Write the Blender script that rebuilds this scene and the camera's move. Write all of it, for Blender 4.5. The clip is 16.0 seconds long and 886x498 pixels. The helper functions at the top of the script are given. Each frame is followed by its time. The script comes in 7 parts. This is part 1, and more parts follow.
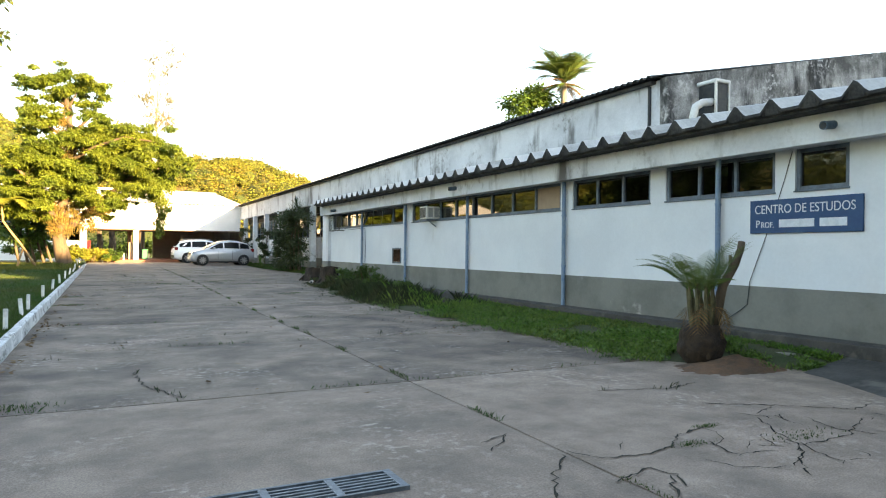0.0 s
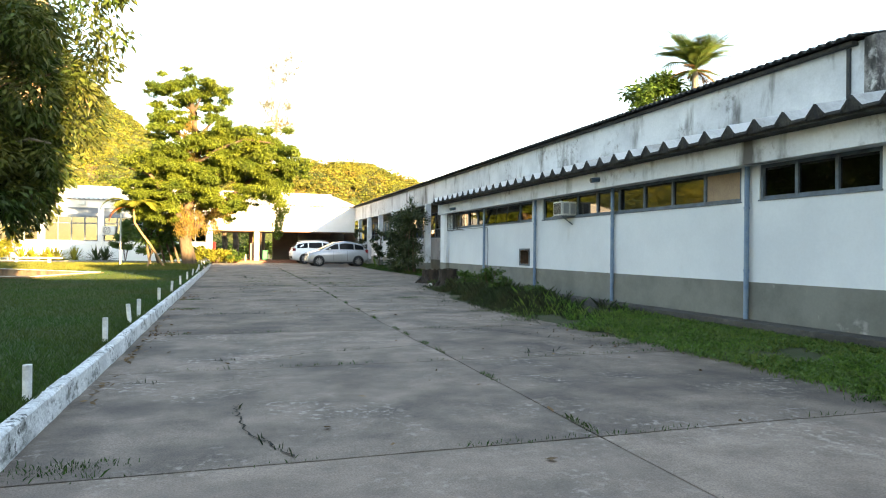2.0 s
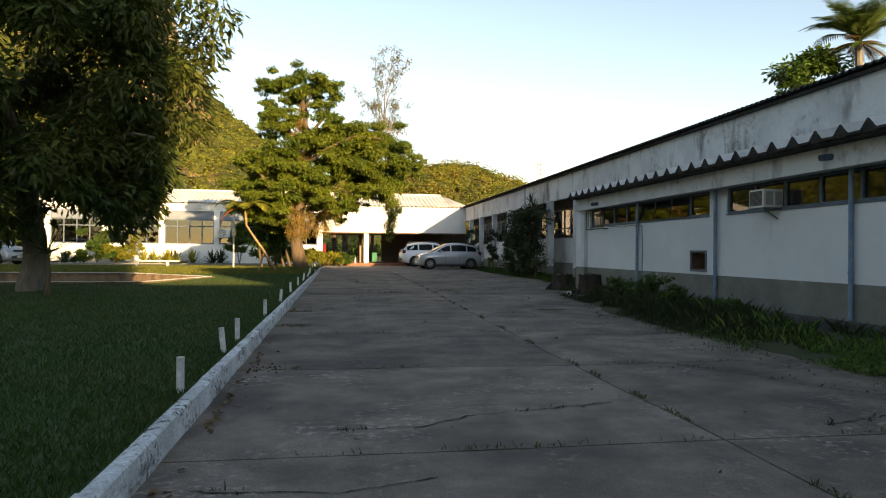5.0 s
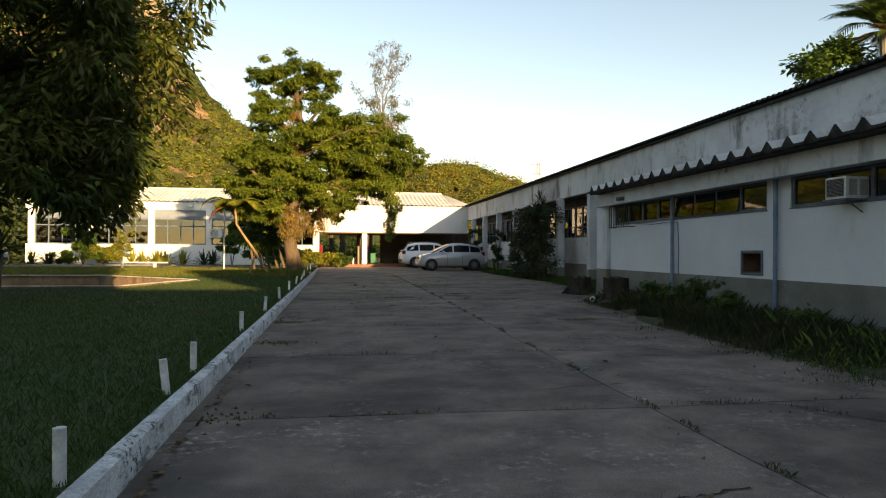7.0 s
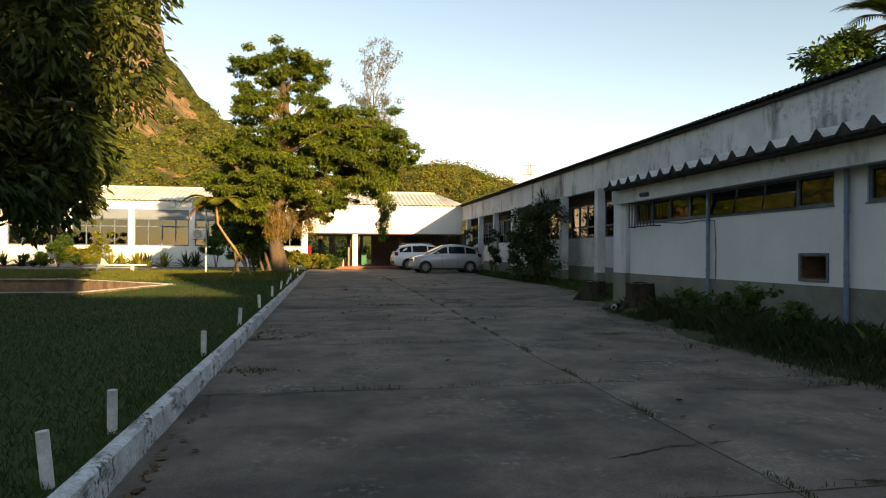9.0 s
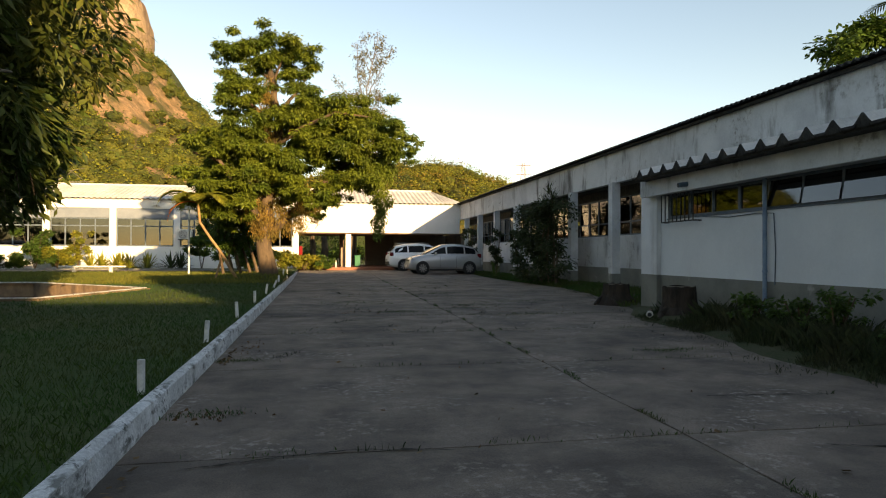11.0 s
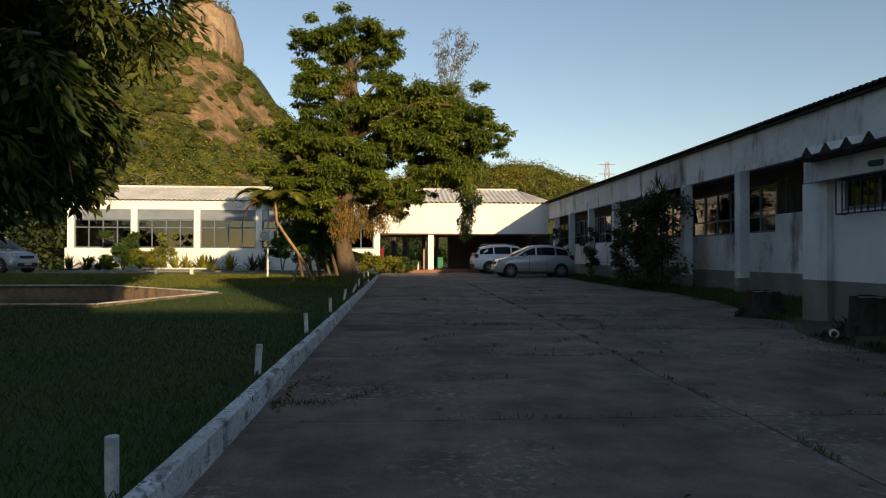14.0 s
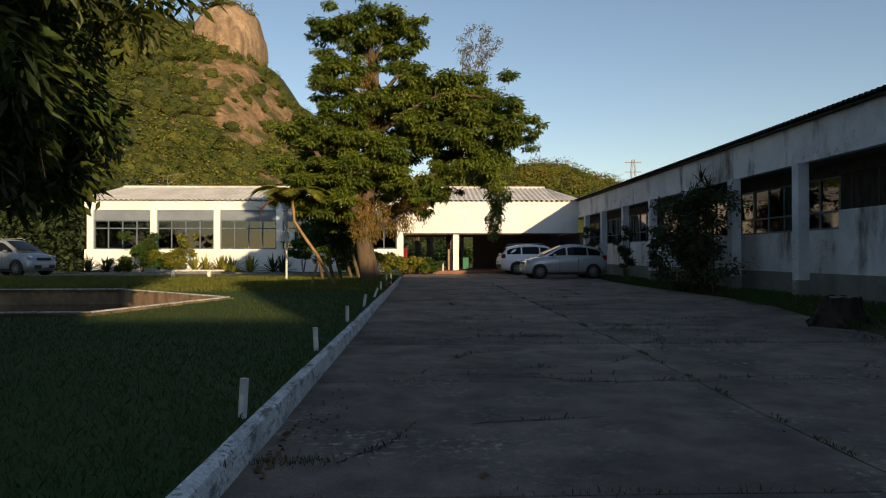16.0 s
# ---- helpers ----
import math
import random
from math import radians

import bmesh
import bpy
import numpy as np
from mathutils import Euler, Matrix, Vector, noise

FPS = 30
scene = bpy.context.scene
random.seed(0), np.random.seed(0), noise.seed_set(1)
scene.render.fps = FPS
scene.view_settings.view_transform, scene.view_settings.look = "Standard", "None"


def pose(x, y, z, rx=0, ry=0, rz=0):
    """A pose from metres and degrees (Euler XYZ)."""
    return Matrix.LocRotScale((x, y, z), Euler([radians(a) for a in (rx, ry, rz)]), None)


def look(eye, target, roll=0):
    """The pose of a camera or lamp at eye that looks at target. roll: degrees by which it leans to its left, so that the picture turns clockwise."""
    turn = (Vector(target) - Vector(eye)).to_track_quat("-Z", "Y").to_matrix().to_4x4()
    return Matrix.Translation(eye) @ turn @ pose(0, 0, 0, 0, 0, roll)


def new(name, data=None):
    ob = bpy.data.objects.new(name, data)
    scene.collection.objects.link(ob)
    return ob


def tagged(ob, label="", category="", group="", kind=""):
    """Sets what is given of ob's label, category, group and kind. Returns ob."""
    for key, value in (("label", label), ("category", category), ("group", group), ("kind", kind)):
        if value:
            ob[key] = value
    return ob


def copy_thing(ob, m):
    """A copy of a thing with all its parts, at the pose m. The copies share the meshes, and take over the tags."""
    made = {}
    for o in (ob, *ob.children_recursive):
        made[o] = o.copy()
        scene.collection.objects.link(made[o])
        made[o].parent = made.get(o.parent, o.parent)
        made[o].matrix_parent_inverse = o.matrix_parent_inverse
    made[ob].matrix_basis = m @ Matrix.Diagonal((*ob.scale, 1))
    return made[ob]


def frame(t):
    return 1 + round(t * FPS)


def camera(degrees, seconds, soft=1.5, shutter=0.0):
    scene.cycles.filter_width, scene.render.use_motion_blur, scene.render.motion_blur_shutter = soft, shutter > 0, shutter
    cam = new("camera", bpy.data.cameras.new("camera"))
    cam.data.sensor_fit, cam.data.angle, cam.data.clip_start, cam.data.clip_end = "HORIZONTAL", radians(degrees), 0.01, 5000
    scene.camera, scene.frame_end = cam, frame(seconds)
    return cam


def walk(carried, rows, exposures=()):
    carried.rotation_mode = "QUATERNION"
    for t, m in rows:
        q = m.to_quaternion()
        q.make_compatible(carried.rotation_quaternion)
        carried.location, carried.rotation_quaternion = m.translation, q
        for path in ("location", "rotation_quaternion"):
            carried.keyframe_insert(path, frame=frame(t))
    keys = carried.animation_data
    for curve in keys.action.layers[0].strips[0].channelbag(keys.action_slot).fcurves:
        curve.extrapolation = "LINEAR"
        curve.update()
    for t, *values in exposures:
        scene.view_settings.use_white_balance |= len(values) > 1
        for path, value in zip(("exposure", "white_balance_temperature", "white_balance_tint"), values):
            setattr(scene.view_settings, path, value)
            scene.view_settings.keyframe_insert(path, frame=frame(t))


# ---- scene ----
cam = camera(67.8, 16.0, 1.1)
METRES, EYE, TILT, LEAN, TURN = 13.33, 1.12, 0.0, 0.0, -27.3
ROWS = [
    (0.0, 0.0, 0.0, 0.0, -0.0, 0.22, -0.62),
    (0.5, -0.0097, 0.028, -0.0017, 3.36, 0.23, -0.62),
    (1.0, -0.0192, 0.0586, -0.0013, 5.62, 0.21, -0.63),
    (1.5, -0.0278, 0.0867, 0.0008, 7.48, 0.2, -0.57),
    (2.0, -0.0439, 0.1186, -0.0005, 9.36, 0.21, -0.64),
    (2.5, -0.0595, 0.1467, -0.0023, 10.6, 0.23, -0.61),
    (3.0, -0.0775, 0.1765, -0.0017, 12.68, 0.22, -0.62),
    (3.5, -0.0965, 0.202, -0.0003, 15.03, 0.23, -0.66),
    (4.0, -0.1156, 0.2315, 0.0008, 17.47, 0.22, -0.62),
    (6.5, -0.1868, 0.385, 0.0018, 18.43, 0.25, -0.38),
    (7.0, -0.2028, 0.4165, 0.0017, 18.07, 0.29, -0.35),
    (7.5, -0.2167, 0.4437, 0.0008, 17.74, 0.35, -0.39),
    (8.0, -0.23, 0.4751, 0.0028, 17.5, 0.35, -0.33),
    (8.5, -0.2461, 0.5026, 0.0035, 17.36, 0.37, -0.34),
    (11.0, -0.3202, 0.6548, 0.0017, 16.57, 0.45, -0.21),
    (11.5, -0.336, 0.685, 0.0007, 16.57, 0.46, -0.21),
    (12.0, -0.352, 0.7115, 0.0012, 18.06, 0.5, -0.17),
    (12.5, -0.3668, 0.7337, 0.0011, 20.3, 0.55, -0.24),
    (13.0, -0.3781, 0.7579, 0.0012, 22.33, 0.57, -0.14),
    (13.5, -0.3896, 0.7788, -0.0002, 23.54, 0.62, -0.15),
    (14.0, -0.4015, 0.8, -0.0001, 23.44, 0.61, -0.16),
    (14.5, -0.4126, 0.8229, 0.0007, 23.14, 0.56, -0.11),
    (15.0, -0.4289, 0.8446, 0.0012, 22.93, 0.58, -0.12),
    (15.5, -0.4398, 0.8637, 0.0005, 23.79, 0.63, -0.07),
    (16.0, -0.4495, 0.8884, 0.0025, 25.48, 0.59, 0.05),
]
EXPO = [(0.0, 3.15, 8450, 14), (2.0, 3.14, 8350, 13), (3.0, 2.98, 8250, 13), (3.5, 2.72, 8200, 13), (4.0, 2.05, 8000, 14), (6.5, 1.33, 8500, 15), (8.5, 1.27, 8500, 15), (11.0, 1.27, 8450, 15), (12.0, 0.97, 8100, 15), (13.0, 0.68, 7600, 14), (14.0, 0.40, 6950, 14), (16.0, 0.25, 6700, 14)]
walk(cam, [(t, pose(0, 0, EYE, TILT, LEAN, TURN) @ pose(METRES * x, METRES * y, METRES * z, 90 + pitch, roll, yaw)) for t, x, y, z, yaw, pitch, roll in ROWS], EXPO)

# ---- daylight: low evening sun from behind and to the right ----
SUN_ELEV, SUN_AZ = 13.0, 21.0
world = bpy.data.worlds.new("evening_sky")
scene.world = world
world.use_nodes = True
wn = world.node_tree
sky = wn.nodes.new("ShaderNodeTexSky")
sky.sky_type = "NISHITA"
sky.sun_disc = False
sky.sun_elevation = radians(SUN_ELEV)
sky.sun_rotation = radians(180 - SUN_AZ)
sky.dust_density, sky.air_density, sky.ozone_density = 0.25, 1.0, 1.2
wn.links.new(sky.outputs[0], wn.nodes["Background"].inputs[0])
wn.nodes["Background"].inputs[1].default_value = 0.12
sun = new("sun", bpy.data.lights.new("sun", "SUN"))
sun.data.energy, sun.data.angle, sun.data.color = 5.0, radians(0.6), (1.0, 0.77, 0.46)
toward = Vector((math.sin(radians(SUN_AZ)) * math.cos(radians(SUN_ELEV)), -math.cos(radians(SUN_AZ)) * math.cos(radians(SUN_ELEV)), math.sin(radians(SUN_ELEV))))
sun.matrix_world = look((60, -120, 60), Vector((60, -120, 60)) - toward)

# ---- materials ----


def mat(name, col, col2=None, rough=0.8, metal=0.0, scale=6.0, fine=60.0, bump=0.15, streak=None, rand=0.0, spec=0.3, coords="Object", stretch=(1, 1, 1), lo=0.4, hi=0.62, trans=0.0, island=0.0, grain=0.12, relief=0.02, spots=None):
    """Two scales of colour variation, fine relief, optional stains (colour, scale, threshold)."""
    m = bpy.data.materials.new(name)
    m.use_nodes = True
    nt = m.node_tree
    b = nt.nodes["Principled BSDF"]
    b.inputs["Roughness"].default_value = rough
    b.inputs["Metallic"].default_value = metal
    b.inputs["Specular IOR Level"].default_value = spec
    tc = nt.nodes.new("ShaderNodeTexCoord")
    mp = nt.nodes.new("ShaderNodeMapping")
    mp.inputs["Scale"].default_value = stretch
    geo = nt.nodes.new("ShaderNodeNewGeometry")
    nt.links.new(geo.outputs["Position"] if coords == "World" else tc.outputs[coords], mp.inputs[0])

    def nz(sc, det=6.0):
        n = nt.nodes.new("ShaderNodeTexNoise")
        n.inputs["Scale"].default_value = sc
        n.inputs["Detail"].default_value = det
        n.inputs["Roughness"].default_value = 0.65
        nt.links.new(mp.outputs[0], n.inputs["Vector"])
        return n.outputs["Fac"]

    def mix(fac, a, c, kind="MIX"):
        x = nt.nodes.new("ShaderNodeMix")
        x.data_type, x.blend_type = "RGBA", kind
        for sock, val in ((x.inputs[0], fac), (x.inputs[6], a), (x.inputs[7], c)):
            if hasattr(val, "is_linked"):
                nt.links.new(val, sock)
            else:
                sock.default_value = val
        return x.outputs[2]

    def ramp(v, lo_, hi_):
        r = nt.nodes.new("ShaderNodeMapRange")
        r.inputs[1].default_value, r.inputs[2].default_value = lo_, hi_
        nt.links.new(v, r.inputs[0])
        return r.outputs[0]

    c4 = (*col, 1)
    d4 = (*(col2 or [v * 0.72 for v in col]), 1)
    out = mix(ramp(nz(scale), lo, hi), c4, d4)
    f = nz(fine, 3.0)
    shade = nt.nodes.new("ShaderNodeMapRange")
    shade.inputs[1].default_value, shade.inputs[2].default_value = 0.3, 0.7
    shade.inputs[3].default_value, shade.inputs[4].default_value = 1 - grain, 1 + grain * 0.8
    nt.links.new(f, shade.inputs[0])
    out = mix(1.0, out, shade.outputs[0], "MULTIPLY")
    if streak:
        scol, ssc, slo, shi, sst = streak
        mp2 = nt.nodes.new("ShaderNodeMapping")
        mp2.inputs["Scale"].default_value = sst
        nt.links.new(mp.outputs[0], mp2.inputs[0])
        n = nt.nodes.new("ShaderNodeTexNoise")
        n.inputs["Scale"].default_value = ssc
        n.inputs["Detail"].default_value = 8.0
        n.inputs["Roughness"].default_value = 0.6
        nt.links.new(mp2.outputs[0], n.inputs["Vector"])
        out = mix(ramp(n.outputs["Fac"], slo, shi), out, (*scol, 1))
    if spots:
        # pale or dark crusts: fine speckle gathered into loose patches
        pcol, psc, plo, phi, wsc, wlo, whi = spots
        speck = ramp(nz(psc, 8.0), plo, phi)
        patch = ramp(nz(wsc, 4.0), wlo, whi)
        mu = nt.nodes.new("ShaderNodeMath")
        mu.operation = "MULTIPLY"
        nt.links.new(speck, mu.inputs[0])
        nt.links.new(patch, mu.inputs[1])
        out = mix(mu.outputs[0], out, (*pcol, 1))
    if rand or island:
        if rand:
            oi = nt.nodes.new("ShaderNodeObjectInfo")
            src = oi.outputs["Random"]
        else:
            src = geo.outputs["Random Per Island"]
        amount = rand or island
        mr = nt.nodes.new("ShaderNodeMapRange")
        mr.inputs[3].default_value, mr.inputs[4].default_value = 1 - amount, 1 + amount
        nt.links.new(src, mr.inputs[0])
        out = mix(1.0, out, mr.outputs[0], "MULTIPLY")
    nt.links.new(out, b.inputs["Base Color"])
    if bump:
        bp = nt.nodes.new("ShaderNodeBump")
        bp.inputs["Strength"].default_value = bump
        bp.inputs["Distance"].default_value = relief
        nt.links.new(f, bp.inputs["Height"])
        nt.links.new(bp.outputs[0], b.inputs["Normal"])
    if trans:
        t = nt.nodes.new("ShaderNodeBsdfTranslucent")
        nt.links.new(out, t.inputs["Color"])
        ms = nt.nodes.new("ShaderNodeMixShader")
        ms.inputs[0].default_value = trans
        nt.links.new(b.outputs[0], ms.inputs[1])
        nt.links.new(t.outputs[0], ms.inputs[2])
        nt.links.new(ms.outputs[0], nt.nodes["Material Output"].inputs[0])
    return m


def glass_mat(name, tint=(0.05, 0.06, 0.06), mixin=0.5):
    """Window glass: a real mirror-like sheen over a see-through pane."""
    m = bpy.data.materials.new(name)
    m.use_nodes = True
    nt = m.node_tree
    nt.nodes.remove(nt.nodes["Principled BSDF"])
    tr = nt.nodes.new("ShaderNodeBsdfTransparent")
    tr.inputs[0].default_value = (*tint, 1)
    gl = nt.nodes.new("ShaderNodeBsdfGlossy")
    gl.inputs["Roughness"].default_value = 0.03
    fr = nt.nodes.new("ShaderNodeFresnel")
    fr.inputs[0].default_value = 1.55
    ad = nt.nodes.new("ShaderNodeMath")
    ad.operation = "MULTIPLY_ADD"
    ad.inputs[1].default_value, ad.inputs[2].default_value = 1.0, mixin
    nt.links.new(fr.outputs[0], ad.inputs[0])
    ms = nt.nodes.new("ShaderNodeMixShader")
    nt.links.new(ad.outputs[0], ms.inputs[0])
    nt.links.new(tr.outputs[0], ms.inputs[1])
    nt.links.new(gl.outputs[0], ms.inputs[2])
    nt.links.new(ms.outputs[0], nt.nodes["Material Output"].inputs[0])
    return m


# WHITE, WHITEL and WHITEM carry the blue of open shade in their colour
WHITE = mat("white_wall_paint", (0.69, 0.72, 0.745), (0.58, 0.615, 0.65), 0.75, scale=0.7, fine=25, grain=0.025, bump=0.1, coords="World", streak=((0.24, 0.235, 0.22), 0.9, 0.56, 0.80, (1.6, 1.6, 0.30)))
WHITEL = mat("clean_white_wall_paint", (0.645, 0.685, 0.715), (0.57, 0.61, 0.645), 0.75, scale=0.6, fine=25, grain=0.025, bump=0.1, coords="World", streak=((0.42, 0.41, 0.39), 1.0, 0.64, 0.86, (1.2, 1.2, 0.5)))
# lit copy of the white: paler and warmer, for walls facing the sun
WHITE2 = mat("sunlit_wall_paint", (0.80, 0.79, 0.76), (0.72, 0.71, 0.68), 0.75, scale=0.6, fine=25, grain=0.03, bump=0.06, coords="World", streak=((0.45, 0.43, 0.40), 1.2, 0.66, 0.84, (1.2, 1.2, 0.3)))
GREYB = mat("grey_dado_paint", (0.19, 0.195, 0.175), (0.14, 0.145, 0.13), 0.8, scale=1.5, fine=30, grain=0.05, bump=0.1, coords="World", streak=((0.34, 0.34, 0.32), 2.2, 0.66, 0.74, (1, 1, 1)))
STAIN = mat("mould_stained_render", (0.10, 0.097, 0.09), (0.50, 0.49, 0.47), 0.9, scale=0.9, fine=38, grain=0.35, bump=0.5, lo=0.36, hi=0.60, coords="World", streak=((0.045, 0.044, 0.042), 1.5, 0.46, 0.62, (1.5, 1.5, 0.5)), spots=((0.55, 0.54, 0.52), 9.0, 0.5, 0.62, 1.2, 0.48, 0.62))
# lighter copy for the nearest slabs, their extra brightness put into the colour
PALECONC = mat("brightened_near_concrete", (0.304, 0.232, 0.182), (0.182, 0.140, 0.110), 0.92, scale=2.4, fine=95, grain=0.30, bump=0.35, lo=0.36, hi=0.66, coords="World", streak=((0.13, 0.106, 0.086), 0.8, 0.50, 0.74, (1, 1, 1)), rand=0.08, spots=((0.39, 0.325, 0.27), 16.0, 0.52, 0.64, 0.9, 0.50, 0.64))
CONC = mat("weathered_concrete", (0.243, 0.190, 0.150), (0.131, 0.103, 0.082), 0.92, scale=2.0, fine=95, grain=0.32, bump=0.35, lo=0.36, hi=0.64, coords="World", streak=((0.072, 0.060, 0.050), 0.7, 0.47, 0.70, (1, 1, 1)), rand=0.14, spots=((0.36, 0.31, 0.265), 15.0, 0.52, 0.64, 0.9, 0.50, 0.64))
CRACKM = mat("dark_crack_soil", (0.022, 0.019, 0.015), (0.035, 0.03, 0.02), 0.95, scale=8, fine=60, bump=0.2, coords="World")
JOINT = mat("joint_soil", (0.06, 0.055, 0.042), (0.04, 0.045, 0.022), 0.95, scale=3, fine=60, bump=0.4, coords="World")
KERBM = mat("whitewashed_kerb", (0.74, 0.74, 0.72), (0.52, 0.52, 0.50), 0.9, scale=3.0, fine=45, grain=0.25, bump=0.6, coords="World", streak=((0.20, 0.20, 0.18), 6.0, 0.55, 0.66, (1.6, 0.7, 1.8)), spots=((0.08, 0.08, 0.07), 22.0, 0.52, 0.6, 2.2, 0.48, 0.58))
POSTM = mat("white_painted_post", (0.72, 0.72, 0.69), (0.5, 0.5, 0.47), 0.8, scale=9, fine=60, bump=0.2, rand=0.08)
LAWN = mat("lawn_soil", (0.026, 0.058, 0.011), (0.042, 0.062, 0.015), 0.95, scale=0.5, fine=14, bump=0.6, coords="World")
BLADE = mat("grass_blades", (0.028, 0.076, 0.011), (0.054, 0.074, 0.015), 0.7, scale=0.4, fine=20, bump=0, coords="World", trans=0.3, island=0.3)
# weed green darkened to hold the shade of the far verge
DARKBLADE = mat("shade_toned_weed_blades", (0.022, 0.038, 0.012), (0.042, 0.045, 0.018), 0.8, scale=0.8, fine=20, bump=0, coords="World", trans=0.2, island=0.4)
LITTER = mat("dry_leaf_litter", (0.16, 0.085, 0.035), (0.08, 0.05, 0.025), 0.9, scale=3, fine=20, bump=0, coords="World", island=0.4)
# mould streaks over a white tinted blue for shade
WHITEM = mat("mouldy_white_paint", (0.62, 0.645, 0.665), (0.47, 0.495, 0.52), 0.75, scale=0.8, fine=25, grain=0.06, bump=0.15, coords="World", streak=((0.10, 0.096, 0.09), 1.2, 0.55, 0.70, (1.3, 1.3, 0.35)), spots=((0.16, 0.15, 0.14), 7.0, 0.5, 0.66, 0.9, 0.52, 0.66))
# gold of the low sun on the far lawn, mixed into the blades
GOLDBLADE = mat("sun_gold_grass_blades", (0.15, 0.148, 0.027), (0.095, 0.12, 0.022), 0.7, scale=0.8, fine=20, bump=0, coords="World", trans=0.35, island=0.35)
# brighter grass green that holds the light on the near verge
BLADE2 = mat("lit_grass_blades", (0.085, 0.19, 0.028), (0.13, 0.18, 0.04), 0.7, scale=0.8, fine=20, bump=0, coords="World", trans=0.3, island=0.35)
SOIL = mat("brown_soil", (0.15, 0.08, 0.045), (0.08, 0.05, 0.032), 0.95, scale=4, fine=40, bump=0.6, coords="World")
GROUND = mat("far_ground", (0.07, 0.085, 0.035), (0.10, 0.09, 0.05), 0.95, scale=0.1, fine=3, bump=0.3, coords="World")
ROOF = mat("fibre_cement_roof", (0.50, 0.50, 0.48), (0.32, 0.32, 0.30), 0.85, scale=1.2, fine=30, bump=0.25, coords="World", streak=((0.55, 0.55, 0.53), 0.8, 0.52, 0.74, (0.6, 3, 1)))
# near-black: also holds the shade under and inside the roof edges
ROOFEDGE = mat("weathered_shaded_roof_edge", (0.026, 0.026, 0.026), (0.055, 0.055, 0.052), 0.9, scale=5, fine=40, bump=0.3, coords="World")
ROOFW = mat("pale_roof_tiles", (0.62, 0.60, 0.56), (0.48, 0.46, 0.43), 0.8, scale=0.8, fine=20, bump=0.2, coords="World")
BLUE = mat("faded_blue_paint", (0.13, 0.21, 0.32), (0.20, 0.28, 0.36), 0.6, scale=4, fine=40, bump=0.15, coords="World")
FRAMEM = mat("blue_grey_window_frame", (0.12, 0.16, 0.20), (0.08, 0.10, 0.12), 0.55, scale=6, fine=50, bump=0.1, coords="World")
DARKMETAL = mat("dark_metal", (0.03, 0.035, 0.04), (0.05, 0.05, 0.05), 0.5, 0.4, scale=8, fine=60, bump=0.1)
GLASS = glass_mat("window_glass", (0.10, 0.11, 0.10), 0.07)
GLASSH = glass_mat("hall_window_glass", (0.30, 0.28, 0.23), 0.01)
GLASSL = glass_mat("room_window_glass", (0.30, 0.30, 0.24), 0.06)
# indoor and porch dimness is put into this paint
INSIDE = mat("shade_toned_room_paint", (0.17, 0.155, 0.13), (0.13, 0.12, 0.105), 0.9, scale=1, fine=20, bump=0, coords="World")
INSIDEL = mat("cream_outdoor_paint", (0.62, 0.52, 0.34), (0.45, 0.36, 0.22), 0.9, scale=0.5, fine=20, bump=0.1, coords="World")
# wing room walls, darkened in colour to give the indoor shade
INSIDEY = mat("shade_darkened_wing_paint", (0.085, 0.085, 0.045), (0.065, 0.065, 0.04), 0.9, scale=1, fine=20, bump=0, coords="World")
REDTILE = mat("red_tile_floor", (0.26, 0.10, 0.06), (0.20, 0.085, 0.055), 0.6, scale=2, fine=30, bump=0.1, coords="World")
BARK = mat("grey_brown_bark", (0.13, 0.092, 0.06), (0.065, 0.048, 0.034), 0.95, scale=5, fine=30, bump=0.9, stretch=(1, 1, 0.3))
BARK2 = mat("pale_grey_bark", (0.20, 0.18, 0.15), (0.12, 0.11, 0.09), 0.95, scale=5, fine=30, bump=0.8, stretch=(1, 1, 0.3))
LEAF = mat("bright_green_leaves", (0.155, 0.195, 0.024), (0.075, 0.12, 0.017), 0.55, scale=0.9, fine=8, bump=0, trans=0.35, island=0.35)
LEAFDK = mat("dark_glossy_leaves", (0.042, 0.078, 0.015), (0.095, 0.10, 0.02), 0.5, scale=0.7, fine=8, bump=0, trans=0.32, island=0.4)
VINE = mat("dry_hanging_vines", (0.26, 0.165, 0.045), (0.13, 0.115, 0.03), 0.9, scale=2, fine=10, bump=0, trans=0.3, island=0.35)
WOODS2 = mat("autumn_woodland_leaves", (0.24, 0.16, 0.035), (0.10, 0.11, 0.02), 0.85, scale=0.12, fine=0.6, bump=0, coords="World", trans=0.2, island=0.4)
# crown cores darker than their leaves, as painted shade between the trees
WOODSD = mat("shade_toned_crown_cores", (0.09, 0.092, 0.014), (0.032, 0.047, 0.009), 0.9, scale=0.16, fine=1.1, grain=0.45, relief=1.5, bump=1.0, coords="World", island=0.35)
WOODS = mat("forest_leaves", (0.225, 0.205, 0.026), (0.10, 0.135, 0.019), 0.8, scale=0.06, fine=0.6, bump=0, coords="World", trans=0.2, island=0.18)
WOODSG = mat("deep_green_forest_leaves", (0.078, 0.112, 0.017), (0.048, 0.078, 0.013), 0.85, scale=0.08, fine=0.6, bump=0, coords="World", trans=0.15, island=0.18)
WOODSO = mat("olive_forest_leaves", (0.155, 0.155, 0.022), (0.085, 0.11, 0.017), 0.85, scale=0.08, fine=0.6, bump=0, coords="World", trans=0.15, island=0.18)
